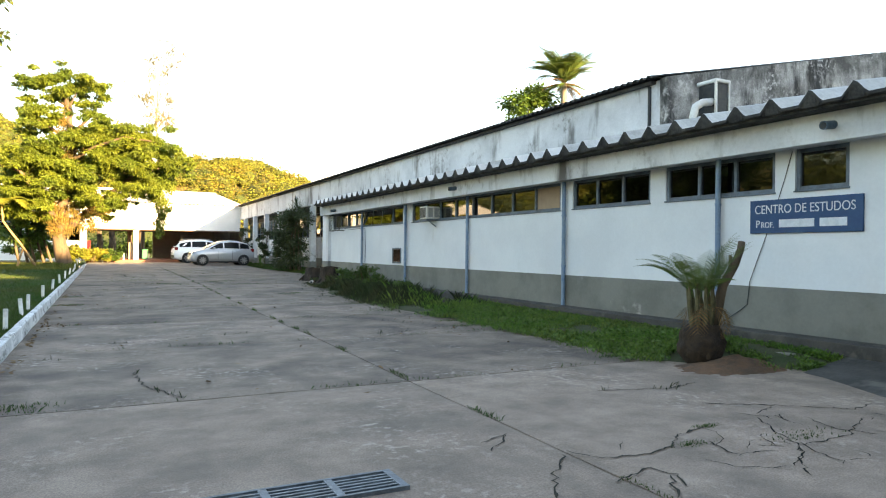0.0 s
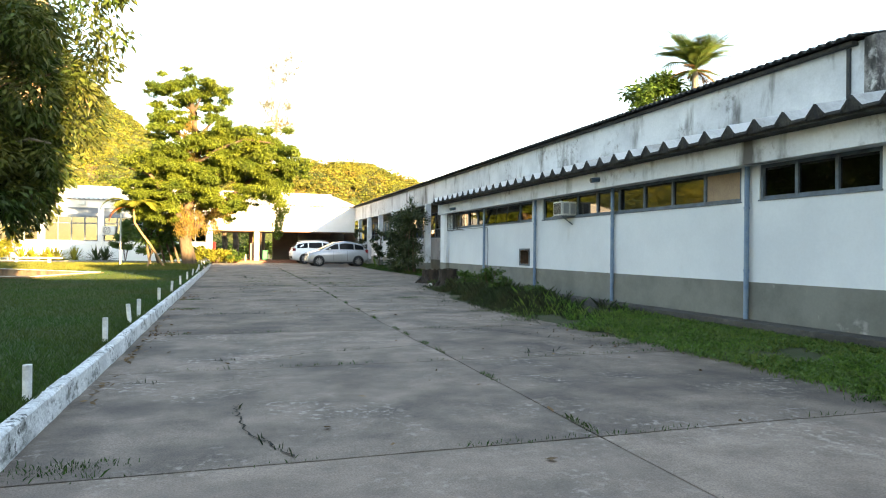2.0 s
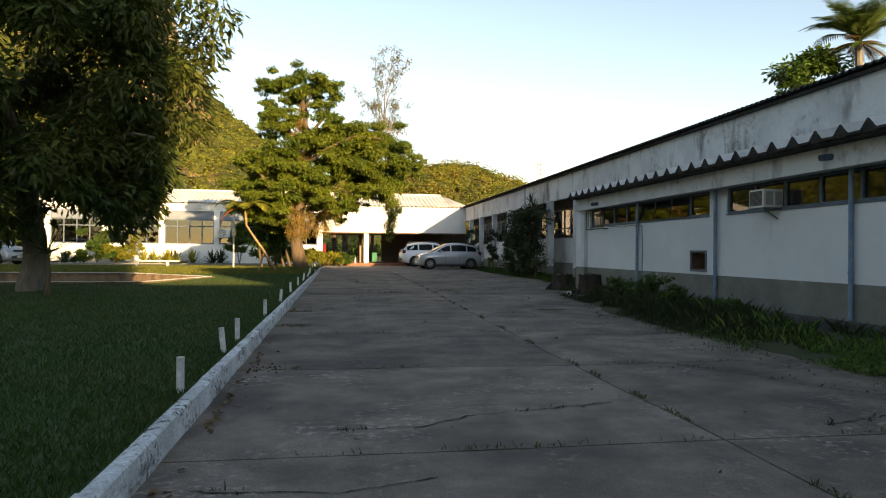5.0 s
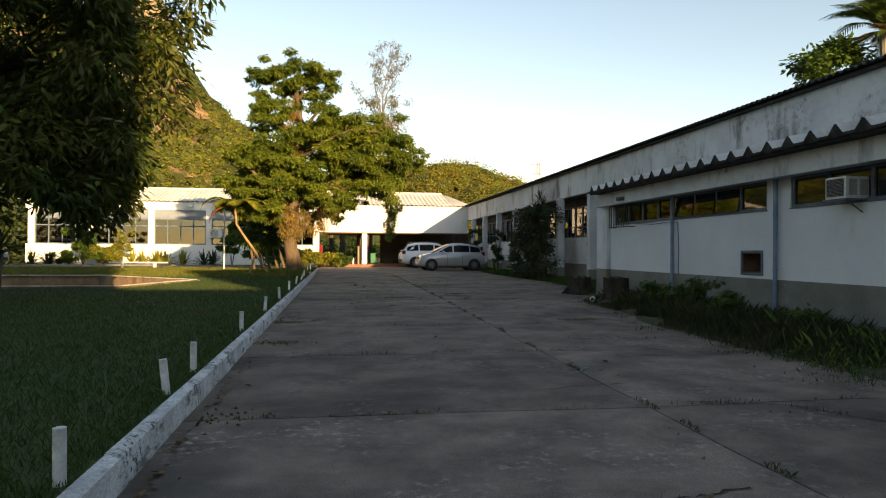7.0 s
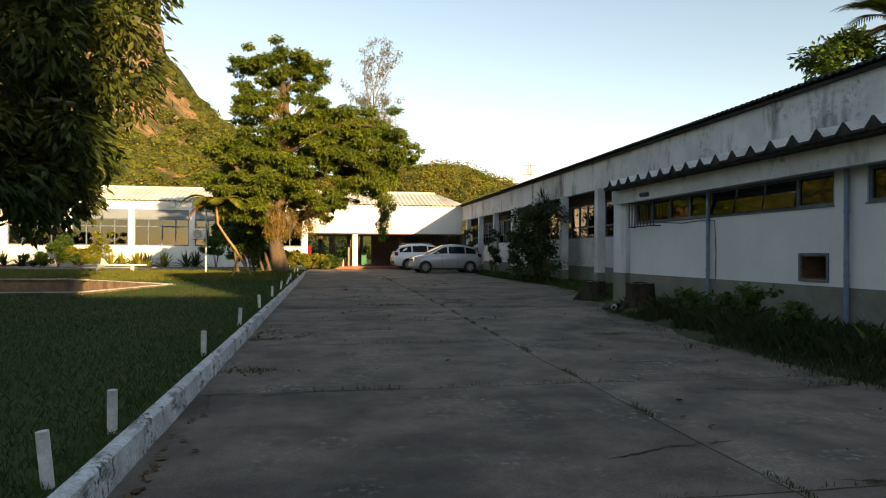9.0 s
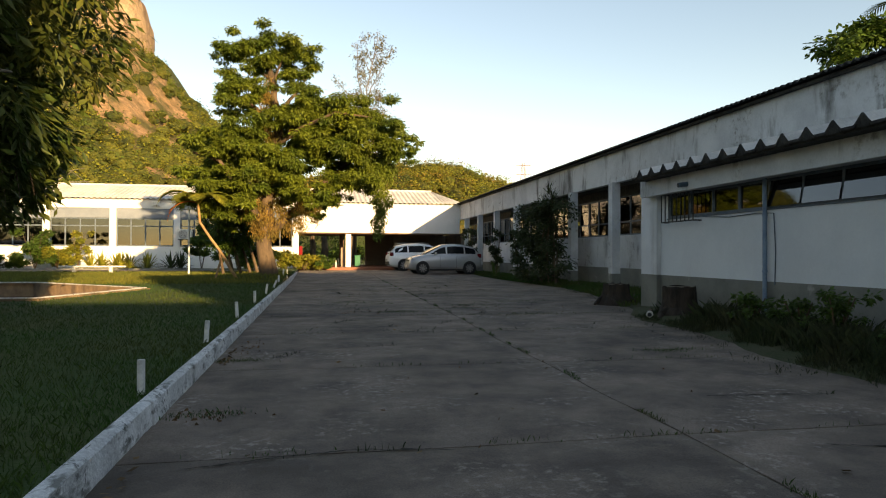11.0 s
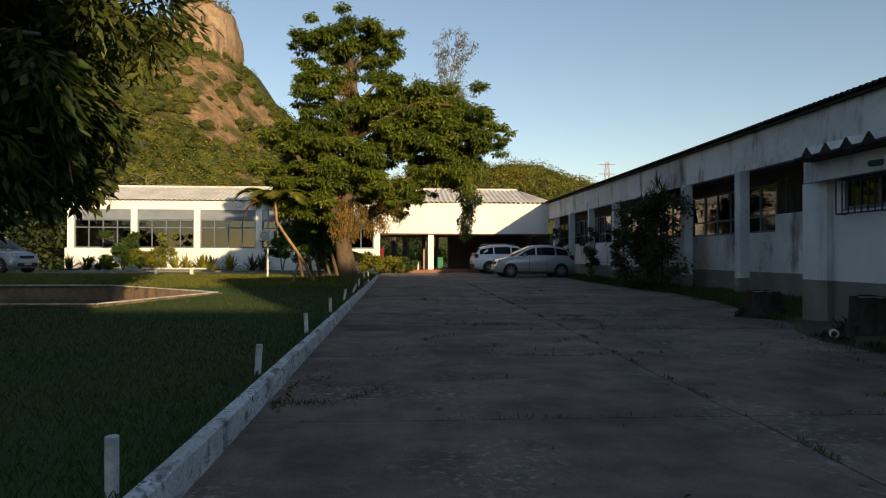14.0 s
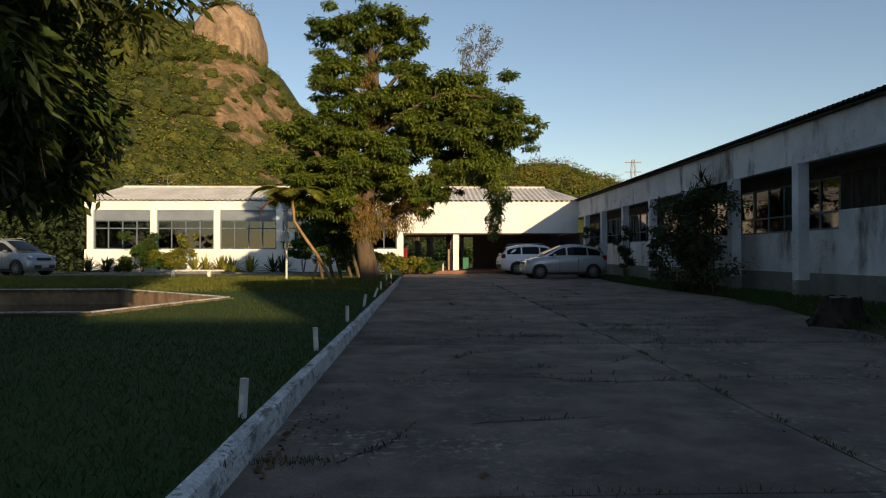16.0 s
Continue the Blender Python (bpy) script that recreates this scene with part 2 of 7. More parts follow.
ROCKB = mat("red_brown_rock_face", (0.33, 0.205, 0.115), (0.17, 0.118, 0.058), 0.95, scale=0.09, fine=0.35, grain=0.3, relief=4.0, bump=1.0, coords="World", streak=((0.08, 0.075, 0.025), 0.06, 0.5, 0.6, (1, 1, 0.6)))
ROCK = mat("granite_rock", (0.37, 0.265, 0.17), (0.23, 0.16, 0.10), 0.9, scale=0.05, fine=0.3, grain=0.2, relief=3.0, bump=0.9, coords="World", streak=((0.13, 0.085, 0.06), 0.05, 0.48, 0.66, (1.6, 1.6, 0.25)))
HILLG = mat("hillside_undergrowth", (0.035, 0.045, 0.012), (0.09, 0.07, 0.03), 0.95, scale=0.022, fine=0.4, bump=0.8, coords="World", lo=0.5, hi=0.6)

FRAMEP = mat("blue_grey_panel", (0.20, 0.23, 0.27), (0.16, 0.19, 0.23), 0.6, scale=1, fine=20, bump=0.05, coords="World")
RIM = mat("stained_brown_concrete", (0.30, 0.20, 0.12), (0.17, 0.115, 0.075), 0.9, scale=2, fine=30, bump=0.4, coords="World", streak=((0.08, 0.06, 0.045), 1.5, 0.5, 0.7, (1, 1, 0.3)))
RIM2 = mat("pale_mossy_concrete", (0.26, 0.255, 0.23), (0.10, 0.105, 0.08), 0.95, scale=2.2, fine=30, bump=0.5, coords="World")
DAMP = mat("damp_dark_concrete", (0.075, 0.072, 0.066), (0.045, 0.043, 0.04), 0.9, scale=1.6, fine=30, bump=0.5, coords="World", streak=((0.12, 0.115, 0.10), 2.0, 0.56, 0.7, (1, 1, 1)))
WATER = mat("dark_pool_water", (0.016, 0.018, 0.012), (0.022, 0.02, 0.012), 0.06, scale=1, fine=3, bump=0.03, coords="World", spec=0.6)
SIGNB = mat("navy_sign_paint", (0.016, 0.055, 0.14), (0.022, 0.07, 0.16), 0.5, scale=5, fine=60, bump=0.08, streak=((0.05, 0.10, 0.17), 6, 0.62, 0.74, (1, 1, 1)))
LETTER = mat("white_letter_paint", (0.62, 0.66, 0.70), (0.5, 0.55, 0.6), 0.6, scale=20, fine=80, bump=0.05)
DARKBLUE = mat("dull_blue_pipe", (0.07, 0.12, 0.17), (0.05, 0.08, 0.11), 0.5, scale=8, fine=50, bump=0.1)
ACW = mat("yellowed_white_enamel", (0.68, 0.68, 0.65), (0.58, 0.57, 0.53), 0.45, scale=4, fine=40, bump=0.05)
ACG = mat("grey_plastic", (0.34, 0.35, 0.35), (0.28, 0.29, 0.29), 0.5, scale=10, fine=60, bump=0.05)
RUST = mat("rusty_brown_wood", (0.11, 0.055, 0.035), (0.06, 0.035, 0.025), 0.85, scale=8, fine=50, bump=0.3)
TANBOARD = mat("tan_board", (0.34, 0.25, 0.17), (0.28, 0.20, 0.14), 0.8, scale=4, fine=40, bump=0.1)
STUMPM = mat("rotting_stump_bark", (0.05, 0.037, 0.028), (0.022, 0.018, 0.014), 0.95, scale=6, fine=30, bump=1.0, stretch=(1, 1, 0.3))
HATCH = mat("brown_board", (0.13, 0.075, 0.05), (0.07, 0.045, 0.03), 0.85, scale=6, fine=50, bump=0.2)
SOILG = mat("verge_soil", (0.06, 0.06, 0.03), (0.035, 0.05, 0.018), 0.95, scale=2.5, fine=30, bump=0.7, coords="World")
GRATE = mat("worn_cast_iron", (0.15, 0.17, 0.19), (0.09, 0.10, 0.11), 0.55, 0.4, scale=12, fine=70, bump=0.2)
DRYLEAF = mat("dry_brown_leaves", (0.20, 0.12, 0.05), (0.12, 0.07, 0.03), 0.85, scale=8, fine=30, bump=0, trans=0.2, island=0.4)
ROOT = mat("fibrous_root_mass", (0.028, 0.02, 0.015), (0.05, 0.034, 0.022), 0.95, scale=9, fine=50, bump=1.0)
STEM = mat("palm_stems", (0.11, 0.10, 0.05), (0.07, 0.06, 0.03), 0.8, scale=8, fine=40, bump=0.2)
PALMLEAF = mat("palm_leaflets", (0.06, 0.11, 0.025), (0.10, 0.13, 0.03), 0.5, scale=4, fine=20, bump=0, trans=0.3, island=0.25)
CUT = mat("sawn_grey_wood", (0.20, 0.17, 0.13), (0.13, 0.11, 0.09), 0.9, scale=6, fine=50, bump=0.4)
LEAFM = mat("mid_green_leaves", (0.05, 0.10, 0.018), (0.07, 0.12, 0.02), 0.55, scale=2, fine=10, bump=0, trans=0.3, island=0.35)
LEAFCL = mat("clover_leaves", (0.065, 0.135, 0.024), (0.09, 0.145, 0.034), 0.6, scale=2, fine=10, bump=0, trans=0.3, island=0.35)
# sunlight on fronds and bed plants is mixed into this bright yellow
LEAFY = mat("sun_yellow_leaves", (0.26, 0.24, 0.035), (0.15, 0.18, 0.025), 0.6, scale=2, fine=10, bump=0, trans=0.35, island=0.35)
LEAFDK2 = mat("dull_dark_leaves", (0.03, 0.05, 0.016), (0.045, 0.06, 0.02), 0.6, scale=2, fine=10, bump=0, trans=0.2, island=0.35)
REDLEAF = mat("dying_red_leaves", (0.45, 0.10, 0.02), (0.35, 0.14, 0.03), 0.7, scale=3, fine=10, bump=0, trans=0.3, island=0.2)
SPARSE = mat("grey_green_leaves", (0.12, 0.12, 0.06), (0.16, 0.14, 0.08), 0.8, scale=2, fine=10, bump=0, trans=0.3, island=0.3)
WOODP = mat("bare_pole_wood", (0.34, 0.21, 0.10), (0.24, 0.15, 0.075), 0.8, scale=6, fine=40, bump=0.3)
BIN = mat("green_plastic", (0.02, 0.16, 0.08), (0.018, 0.13, 0.065), 0.5, scale=4, fine=40, bump=0.05)
PYL = mat("pylon_steel", (0.30, 0.22, 0.20), (0.25, 0.19, 0.18), 0.7, scale=1, fine=5, bump=0)
SILVER = mat("silver_car_paint", (0.44, 0.455, 0.47), (0.41, 0.425, 0.44), 0.26, 0.35, scale=2, fine=200, bump=0.0, spec=0.5)
WHITEC = mat("white_car_paint", (0.78, 0.79, 0.80), (0.74, 0.75, 0.76), 0.28, 0.1, scale=2, fine=200, bump=0.0, spec=0.5)
GREYC = mat("grey_car_paint", (0.30, 0.33, 0.36), (0.27, 0.30, 0.33), 0.28, 0.3, scale=2, fine=200, bump=0.0, spec=0.5)
CARGLASS = mat("tinted_car_glass", (0.008, 0.009, 0.010), (0.010, 0.011, 0.013), 0.10, scale=2, fine=50, bump=0.0, spec=0.10)
CARTRIM = mat("black_plastic_trim", (0.02, 0.02, 0.021), (0.028, 0.028, 0.028), 0.6, scale=5, fine=60, bump=0.05)
LAMPG = mat("clear_headlight", (0.55, 0.58, 0.60), (0.40, 0.43, 0.46), 0.12, 0.3, scale=20, fine=60, bump=0.05, spec=0.8)
TAIL = mat("red_lamp_plastic", (0.20, 0.012, 0.014), (0.15, 0.01, 0.012), 0.2, scale=20, fine=60, bump=0.02, spec=0.6)
TYRE = mat("tyre_rubber", (0.022, 0.022, 0.022), (0.032, 0.031, 0.03), 0.85, scale=10, fine=60, bump=0.2)
RIMM = mat("alloy_rim", (0.5, 0.5, 0.51), (0.4, 0.4, 0.41), 0.35, 0.5, scale=10, fine=60, bump=0.02)

# ---- helpers for building ----


def box(bm, x0, x1, y0, y1, z0, z1):
    v = [bm.verts.new((x, y, z)) for z in (z0, z1) for y in (y0, y1) for x in (x0, x1)]
    for f in ((0, 2, 3, 1), (4, 5, 7, 6), (0, 1, 5, 4), (2, 6, 7, 3), (0, 4, 6, 2), (1, 3, 7, 5)):
        bm.faces.new([v[i] for i in f])
    return bm


def boxes(*bs, bevel=0.0):
    bm = bmesh.new()
    for b in bs:
        box(bm, *b)
    if bevel:
        bmesh.ops.bevel(bm, geom=bm.edges[:], offset=bevel, segments=2, affect="EDGES", profile=0.6)
    return bm


def rod(bm, p0, p1, r0, r1=None, n=8, caps=True):
    """A tapered round bar from p0 to p1."""
    r1 = r0 if r1 is None else r1
    p0, p1 = Vector(p0), Vector(p1)
    d = (p1 - p0).normalized()
    u = d.orthogonal().normalized()
    w = d.cross(u)
    rings = []
    for p, r in ((p0, r0), (p1, r1)):
        rings.append([bm.verts.new(p + r * (math.cos(a) * u + math.sin(a) * w)) for a in [2 * math.pi * i / n for i in range(n)]])
    for i in range(n):
        bm.faces.new((rings[0][i], rings[0][(i + 1) % n], rings[1][(i + 1) % n], rings[1][i]))
    if caps:
        bm.faces.new(rings[0][::-1])
        bm.faces.new(rings[1])
    return bm


def pipe(bm, pts, radii, n=8):
    """A round limb along a line of points with its own radius at each."""
    pts = [Vector(p) for p in pts]
    rings = []
    u = None
    for i, p in enumerate(pts):
        d = (pts[min(i + 1, len(pts) - 1)] - pts[max(i - 1, 0)]).normalized()
        u = d.orthogonal().normalized() if u is None else (u - d * u.dot(d)).normalized()
        w = d.cross(u)
        rings.append([bm.verts.new(p + radii[i] * (math.cos(2 * math.pi * k / n) * u + math.sin(2 * math.pi * k / n) * w)) for k in range(n)])
    for a, b in zip(rings, rings[1:]):
        for k in range(n):
            bm.faces.new((a[k], a[(k + 1) % n], b[(k + 1) % n], b[k]))
    bm.faces.new(rings[0][::-1])
    bm.faces.new(rings[-1])
    return bm


def ob_of(name, bm, material, smooth=False):
    me = bpy.data.meshes.new(name)
    if isinstance(bm, bmesh.types.BMesh):
        bmesh.ops.recalc_face_normals(bm, faces=bm.faces[:])
        if smooth:
            for f in bm.faces:
                f.smooth = True
        bm.to_mesh(me)
        bm.free()
    else:
        me.from_pydata(bm[0], [], bm[1])
        if smooth:
            me.polygons.foreach_set("use_smooth", [True] * len(me.polygons))
    for mm in material if isinstance(material, (list, tuple)) else (material,):
        me.materials.append(mm)
    return new(name, me)


def part(name, bm, material, parent, label="", smooth=False):
    ob = ob_of(name, bm, material, smooth)
    ob.parent = parent
    if label:
        ob["label"] = label
    return ob


def thing(name, at, label, category, group="", kind=""):
    """An Empty at the base of a thing; its parts are built in the thing's own coordinates."""
    e = new(name)
    e.empty_display_size = 0.1
    e.matrix_basis = at if isinstance(at, Matrix) else pose(*at)
    return tagged(e, label, category, group, kind)


def solid(name, bm, material, label, category, group="", kind="", smooth=False):
    return tagged(ob_of(name, bm, material, smooth), label, category, group, kind)


def smoothstep(v, a, b):
    t = np.clip((v - a) / (b - a), 0, 1)
    return t * t * (3 - 2 * t)


def cloud_of_leaves(centres, sizes, count, length, width, droop=0.3, seed=1, flat=0.7, hang=0.0, shell=0.55):
    """Leaves (two folded quads as one diamond each) in the outer part of flattened clumps."""
    rng = np.random.default_rng(seed)
    c = np.asarray(centres, float)
    s = np.asarray(sizes, float)
    w = (s ** 2) / (s ** 2).sum()
    idx = rng.choice(len(c), count, p=w)
    d = rng.normal(size=(count, 3))
    d /= np.linalg.norm(d, axis=1)[:, None]
    r = shell + (1 - shell) * rng.random(count) ** 0.6
    r *= 0.72 + 0.5 * rng.random(count) ** 1.5
    pos = c[idx] + d * (r * s[idx])[:, None] * np.array([1, 1, flat])
    ax = d + rng.normal(size=(count, 3)) * 0.7
    ax[:, 2] = ax[:, 2] * 0.5 - droop - hang
    ax /= np.linalg.norm(ax, axis=1)[:, None]
    up = rng.normal(size=(count, 3)) * 0.5 + np.array([0, 0, 1.0])
    side = np.cross(ax, up)
    side /= np.linalg.norm(side, axis=1)[:, None] + 1e-9
    nrm = np.cross(side, ax)
    L = (length * (0.7 + 0.6 * rng.random(count)))[:, None]
    W = (width * (0.7 + 0.6 * rng.random(count)))[:, None]
    v = np.empty((count, 4, 3))
    v[:, 0] = pos
    v[:, 1] = pos + ax * L * 0.5 + side * W * 0.5 - nrm * W * 0.1
    v[:, 2] = pos + ax * L - nrm * L * 0.12
    v[:, 3] = pos + ax * L * 0.5 - side * W * 0.5 - nrm * W * 0.1
    f = np.arange(count * 4).reshape(count, 4)
    return v.reshape(-1, 3).tolist(), f.tolist()


def crowns(centres, sizes, seed, flat=0.75):
    """Many uneven rounded tree crowns as one mesh."""
    rng_ = np.random.default_rng(seed)
    bm = bmesh.new()
    bmesh.ops.create_icosphere(bm, subdivisions=2, radius=1.0)
    base = np.array([v.co[:] for v in bm.verts])
    tri = np.array([[v.index for v in f.verts] for f in bm.faces])
    bm.free()
    c, s = np.asarray(centres, float), np.asarray(sizes, float)
    n = len(c)
    jit = 0.68 + 0.5 * rng_.random((n, len(base), 1))
    spin = rng_.random(n) * 6.283
    rot = np.stack([np.stack([np.cos(spin), -np.sin(spin), 0 * spin], 1), np.stack([np.sin(spin), np.cos(spin), 0 * spin], 1), np.stack([0 * spin, 0 * spin, 0 * spin + 1], 1)], 1)
    v = np.einsum("nij,vj->nvi", rot, base) * jit * s[:, None, None] * np.array([1, 1, flat]) + c[:, None, :]
    f = (tri[None] + (np.arange(n) * len(base))[:, None, None]).reshape(-1, 3)
    return v.reshape(-1, 3).tolist(), f.tolist()

# ---- ground ----
LAWN_EDGE = -0.94


def lawn_z(x, y):
    return 0.15 + 0.07 * smoothstep(y, 18, 40) + 0.14 * np.exp(-((x + 1.7) ** 2 + (y - 35) ** 2) / 5)


def road_z(y):
    return 0.13 * smoothstep(y, 36, 50)


tagged(ob_of("ground", boxes((-1500, 1500, -800, 2500, -0.6, -0.42)), GROUND), kind="structure")
bed = bmesh.new()
rows_ = []
for j in range(33):
    y = -12 + j * 2.0
    rows_.append([bed.verts.new((x, y, float(road_z(y)) - 0.035)) for x in (-0.95, 3, 9.9)])
for a, b in zip(rows_, rows_[1:]):
    for k in range(2):
        bed.faces.new((a[k], a[k + 1], b[k + 1], b[k]))
tagged(ob_of("road_bed", bed, JOINT), kind="structure")

# pool of dark water in the lawn, with a low rim
POOL = [(-4.3, 28.4), (-8.4, 32.2), (-15, 32.2), (-15, 24.2), (-5.4, 24.4)]


def in_pool(x, y):
    inside = np.zeros(np.shape(x), bool)
    for (x0, y0), (x1, y1) in zip(POOL, POOL[1:] + POOL[:1]):
        inside ^= ((y0 > y) != (y1 > y)) & (x < (x1 - x0) * (y - y0) / (y1 - y0 + 1e-9) + x0)
    return inside


lawn = bmesh.new()
gx = [LAWN_EDGE - 0.25 * i for i in range(20)] + [-6 - 0.6 * i for i in range(60)]
gy = [-14 + 0.4 * i for i in range(170)]
grid = [[lawn.verts.new((x, y, float(lawn_z(x, y)))) for x in gx] for y in gy]
for j in range(len(gy) - 1):
    for i in range(len(gx) - 1):
        if not in_pool(np.array((gx[i] + gx[i + 1]) / 2), np.array((gy[j] + gy[j + 1]) / 2)):
            lawn.faces.new((grid[j][i], grid[j][i + 1], grid[j + 1][i + 1], grid[j + 1][i]))
tagged(ob_of("lawn", lawn, LAWN, True), kind="structure")

# ---- annex: long low white building with a grey dado ----
AX, FX = 6.95, 6.64
Y0, Y1 = -6.0, 22.48
SILL, HEAD = 1.85, 2.32
groups = [(4.19, 4.80, 1), (5.05, 6.73, 3), (7.02, 8.77, 3), (9.10, 15.20, 8), (15.75, 21.6, 8)]
annex_wall = boxes((AX, AX + 0.2, Y0, 15.88, 0.745, SILL), (AX, AX + 0.2, 16.38, Y1, 0.745, SILL), (AX, AX + 0.2, 15.88, 16.38, 0.745, 0.83), (AX, AX + 0.2, 15.88, 16.38, 1.17, SILL), (AX, AX + 0.2, Y0, Y1, HEAD, 2.66))
edges = [Y0] + [v for g in groups for v in g[:2]] + [Y1]
for a, b in zip(edges[::2], edges[1::2]):
    box(annex_wall, AX, AX + 0.2, a, b, SILL, HEAD)
box(annex_wall, AX + 0.2, 9.4, Y1 - 0.2, Y1 - 0.001, 0.745, 2.66)
box(annex_wall, AX + 0.2, 9.4, Y0, Y0 + 0.2, 0.0, 2.66)
tagged(ob_of("wall_annex", annex_wall, WHITEL), kind="structure")
tagged(ob_of("wall_annex_dado", boxes((AX - 0.004, AX + 0.2, Y0, Y1 + 0.003, -0.1, 0.745), (AX + 0.2, 9.4, Y1 - 0.2, Y1 + 0.003, -0.1, 0.745)), GREYB), kind="structure")
tagged(ob_of("wall_annex_pilaster", boxes((AX - 0.10, AX - 0.004, 21.85, Y1, 0.75, 2.324)), WHITE), kind="structure")
tagged(ob_of("wall_annex_pilaster_dado", boxes((AX - 0.104, AX - 0.006, 21.846, Y1 + 0.003, -0.1, 0.75)), GREYB), kind="structure")
tagged(ob_of("annex_fascia", boxes((FX, FX + 0.16, Y0, 22.12, 2.30, 2.70), (FX + 0.16, AX, Y0, 22.12, 2.325, 2.42)), WHITEM), kind="structure")
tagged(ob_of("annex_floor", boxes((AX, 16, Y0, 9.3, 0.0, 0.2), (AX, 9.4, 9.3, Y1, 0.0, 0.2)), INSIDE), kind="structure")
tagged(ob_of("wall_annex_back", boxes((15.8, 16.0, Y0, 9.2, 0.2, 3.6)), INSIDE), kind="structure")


def corrugated(y0, y1, pitch, height, x0, x1, z0, z1, n=6, thick=0.02, axis="y", edge=0, hip=None):
    """A corrugated sheet: waves run across the slope from the eave (x0, z0) to (x1, z1)."""
    bm = bmesh.new()
    k = max(2, int((y1 - y0) / pitch * n))
    cols = []
    for i in range(k + 1):
        s = y0 + (y1 - y0) * i / k
        ph = (s / pitch) % 1.0
        if n >= 8:
            h = height * max(0.0, 1 - abs(ph * 2 - 1) / 0.56)
        else:
            h = height * 0.5 * (1 + math.cos(2 * math.pi * ph))
        ring = []
        for x, z in ((x0, z0), (x1, z1)):
            for dz in (0, -thick):
                u = min(max(s, hip[0]), hip[1]) if hip and x == x1 else s
                p = (x, u, z + h + dz) if axis == "y" else (u, x, z + h + dz)
                ring.append(bm.verts.new(p))
        cols.append(ring)
    for a, b in zip(cols, cols[1:]):
        bm.faces.new((a[0], b[0], b[2], a[2]))
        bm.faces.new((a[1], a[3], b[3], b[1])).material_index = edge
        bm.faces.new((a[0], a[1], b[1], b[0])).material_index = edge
        # dark faces close the wave ends in place of the shade inside them
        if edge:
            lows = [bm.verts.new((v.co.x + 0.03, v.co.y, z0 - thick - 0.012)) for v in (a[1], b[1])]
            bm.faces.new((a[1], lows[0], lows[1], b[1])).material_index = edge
        bm.faces.new((a[2], b[2], b[3], a[3]))
    return bm


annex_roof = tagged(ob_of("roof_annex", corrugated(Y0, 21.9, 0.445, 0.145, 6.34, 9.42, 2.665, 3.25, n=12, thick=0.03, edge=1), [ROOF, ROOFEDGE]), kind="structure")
# near-black strip added as the shadow line below the sheet edge
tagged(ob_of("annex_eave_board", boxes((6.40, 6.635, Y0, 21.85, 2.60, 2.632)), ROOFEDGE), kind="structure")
tagged(ob_of("ceiling_annex", boxes((AX + 0.2, 9.4, Y0 + 0.2, Y1 - 0.2, 2.62, 2.69), (9.4, 15.8, Y0 + 0.2, 9.2, 2.62, 2.69)), INSIDE), kind="structure")

# ---- main block: long hall with a colonnade ----
MX = 9.43
COLS = [29.2, 32.65, 36.15, 39.6, 43.2, 46.8, 50.2]
EAVE = 4.44
main_wall = boxes((MX, MX + 0.2, 9.3, 53.0, 3.42, EAVE), (MX, MX + 0.2, 9.3, Y1, 0.0, 3.42))
tagged(ob_of("wall_main", main_wall, WHITEM), kind="structure")
HX = 10.15
back = boxes((HX, HX + 0.18, Y1, 53.0, 0.70, 1.79), (HX, HX + 0.18, Y1, 28.85, 1.79, 2.25), (HX, HX + 0.18, Y1, 25.2, 2.25, 3.10))
tagged(ob_of("wall_colonnade", back, WHITEM), kind="structure")
# white header coloured near-black to give the shade of the recess
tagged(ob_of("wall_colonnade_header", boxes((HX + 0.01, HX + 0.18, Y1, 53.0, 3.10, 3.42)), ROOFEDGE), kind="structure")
tagged(ob_of("wall_colonnade_dado", boxes((HX - 0.004, HX + 0.18, Y1, 53.0, -0.1, 0.70)), GREYB), kind="structure")
tagged(ob_of("colonnade_floor", boxes((9.2, HX, Y1, 53.0, -0.1, 0.13)), DAMP), kind="structure")
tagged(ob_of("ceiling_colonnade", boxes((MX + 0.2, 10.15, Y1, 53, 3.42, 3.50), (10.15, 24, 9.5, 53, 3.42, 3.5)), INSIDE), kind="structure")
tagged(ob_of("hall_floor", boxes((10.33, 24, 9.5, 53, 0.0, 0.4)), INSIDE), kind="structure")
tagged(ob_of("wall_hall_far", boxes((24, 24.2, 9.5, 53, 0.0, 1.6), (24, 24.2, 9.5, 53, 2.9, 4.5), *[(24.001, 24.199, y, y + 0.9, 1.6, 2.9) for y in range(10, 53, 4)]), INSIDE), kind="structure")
# unseen cream walls added so sunlit colour shows through the hall panes
tagged(ob_of("wall_rear_block", boxes(*[(31.0, 31.3, y, y + w, -0.3, z) for y, w, z in ((35, 5.5, 3.3), (45.5, 4, 2.9), (54, 6, 3.4), (66, 7, 3.2), (78, 8, 3.4))]), INSIDEL), kind="structure")
gable = bmesh.new()
ring = [(9.43, 0), (9.43, 4.47), (17.0, 6.08), (24.2, 4.5), (24.2, 0)]
fr_ = [gable.verts.new((x, 9.1, z)) for x, z in ring]
bk_ = [gable.verts.new((x, 9.3, z)) for x, z in ring]
gable.faces.new(fr_)
gable.faces.new(bk_[::-1])
for i in range(5):
    gable.faces.new((fr_[i], fr_[(i + 1) % 5], bk_[(i + 1) % 5], bk_[i]))
tagged(ob_of("wall_gable", gable, STAIN), kind="structure")
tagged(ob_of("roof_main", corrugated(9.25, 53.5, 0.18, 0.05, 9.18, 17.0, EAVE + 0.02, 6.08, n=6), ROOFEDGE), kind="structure")
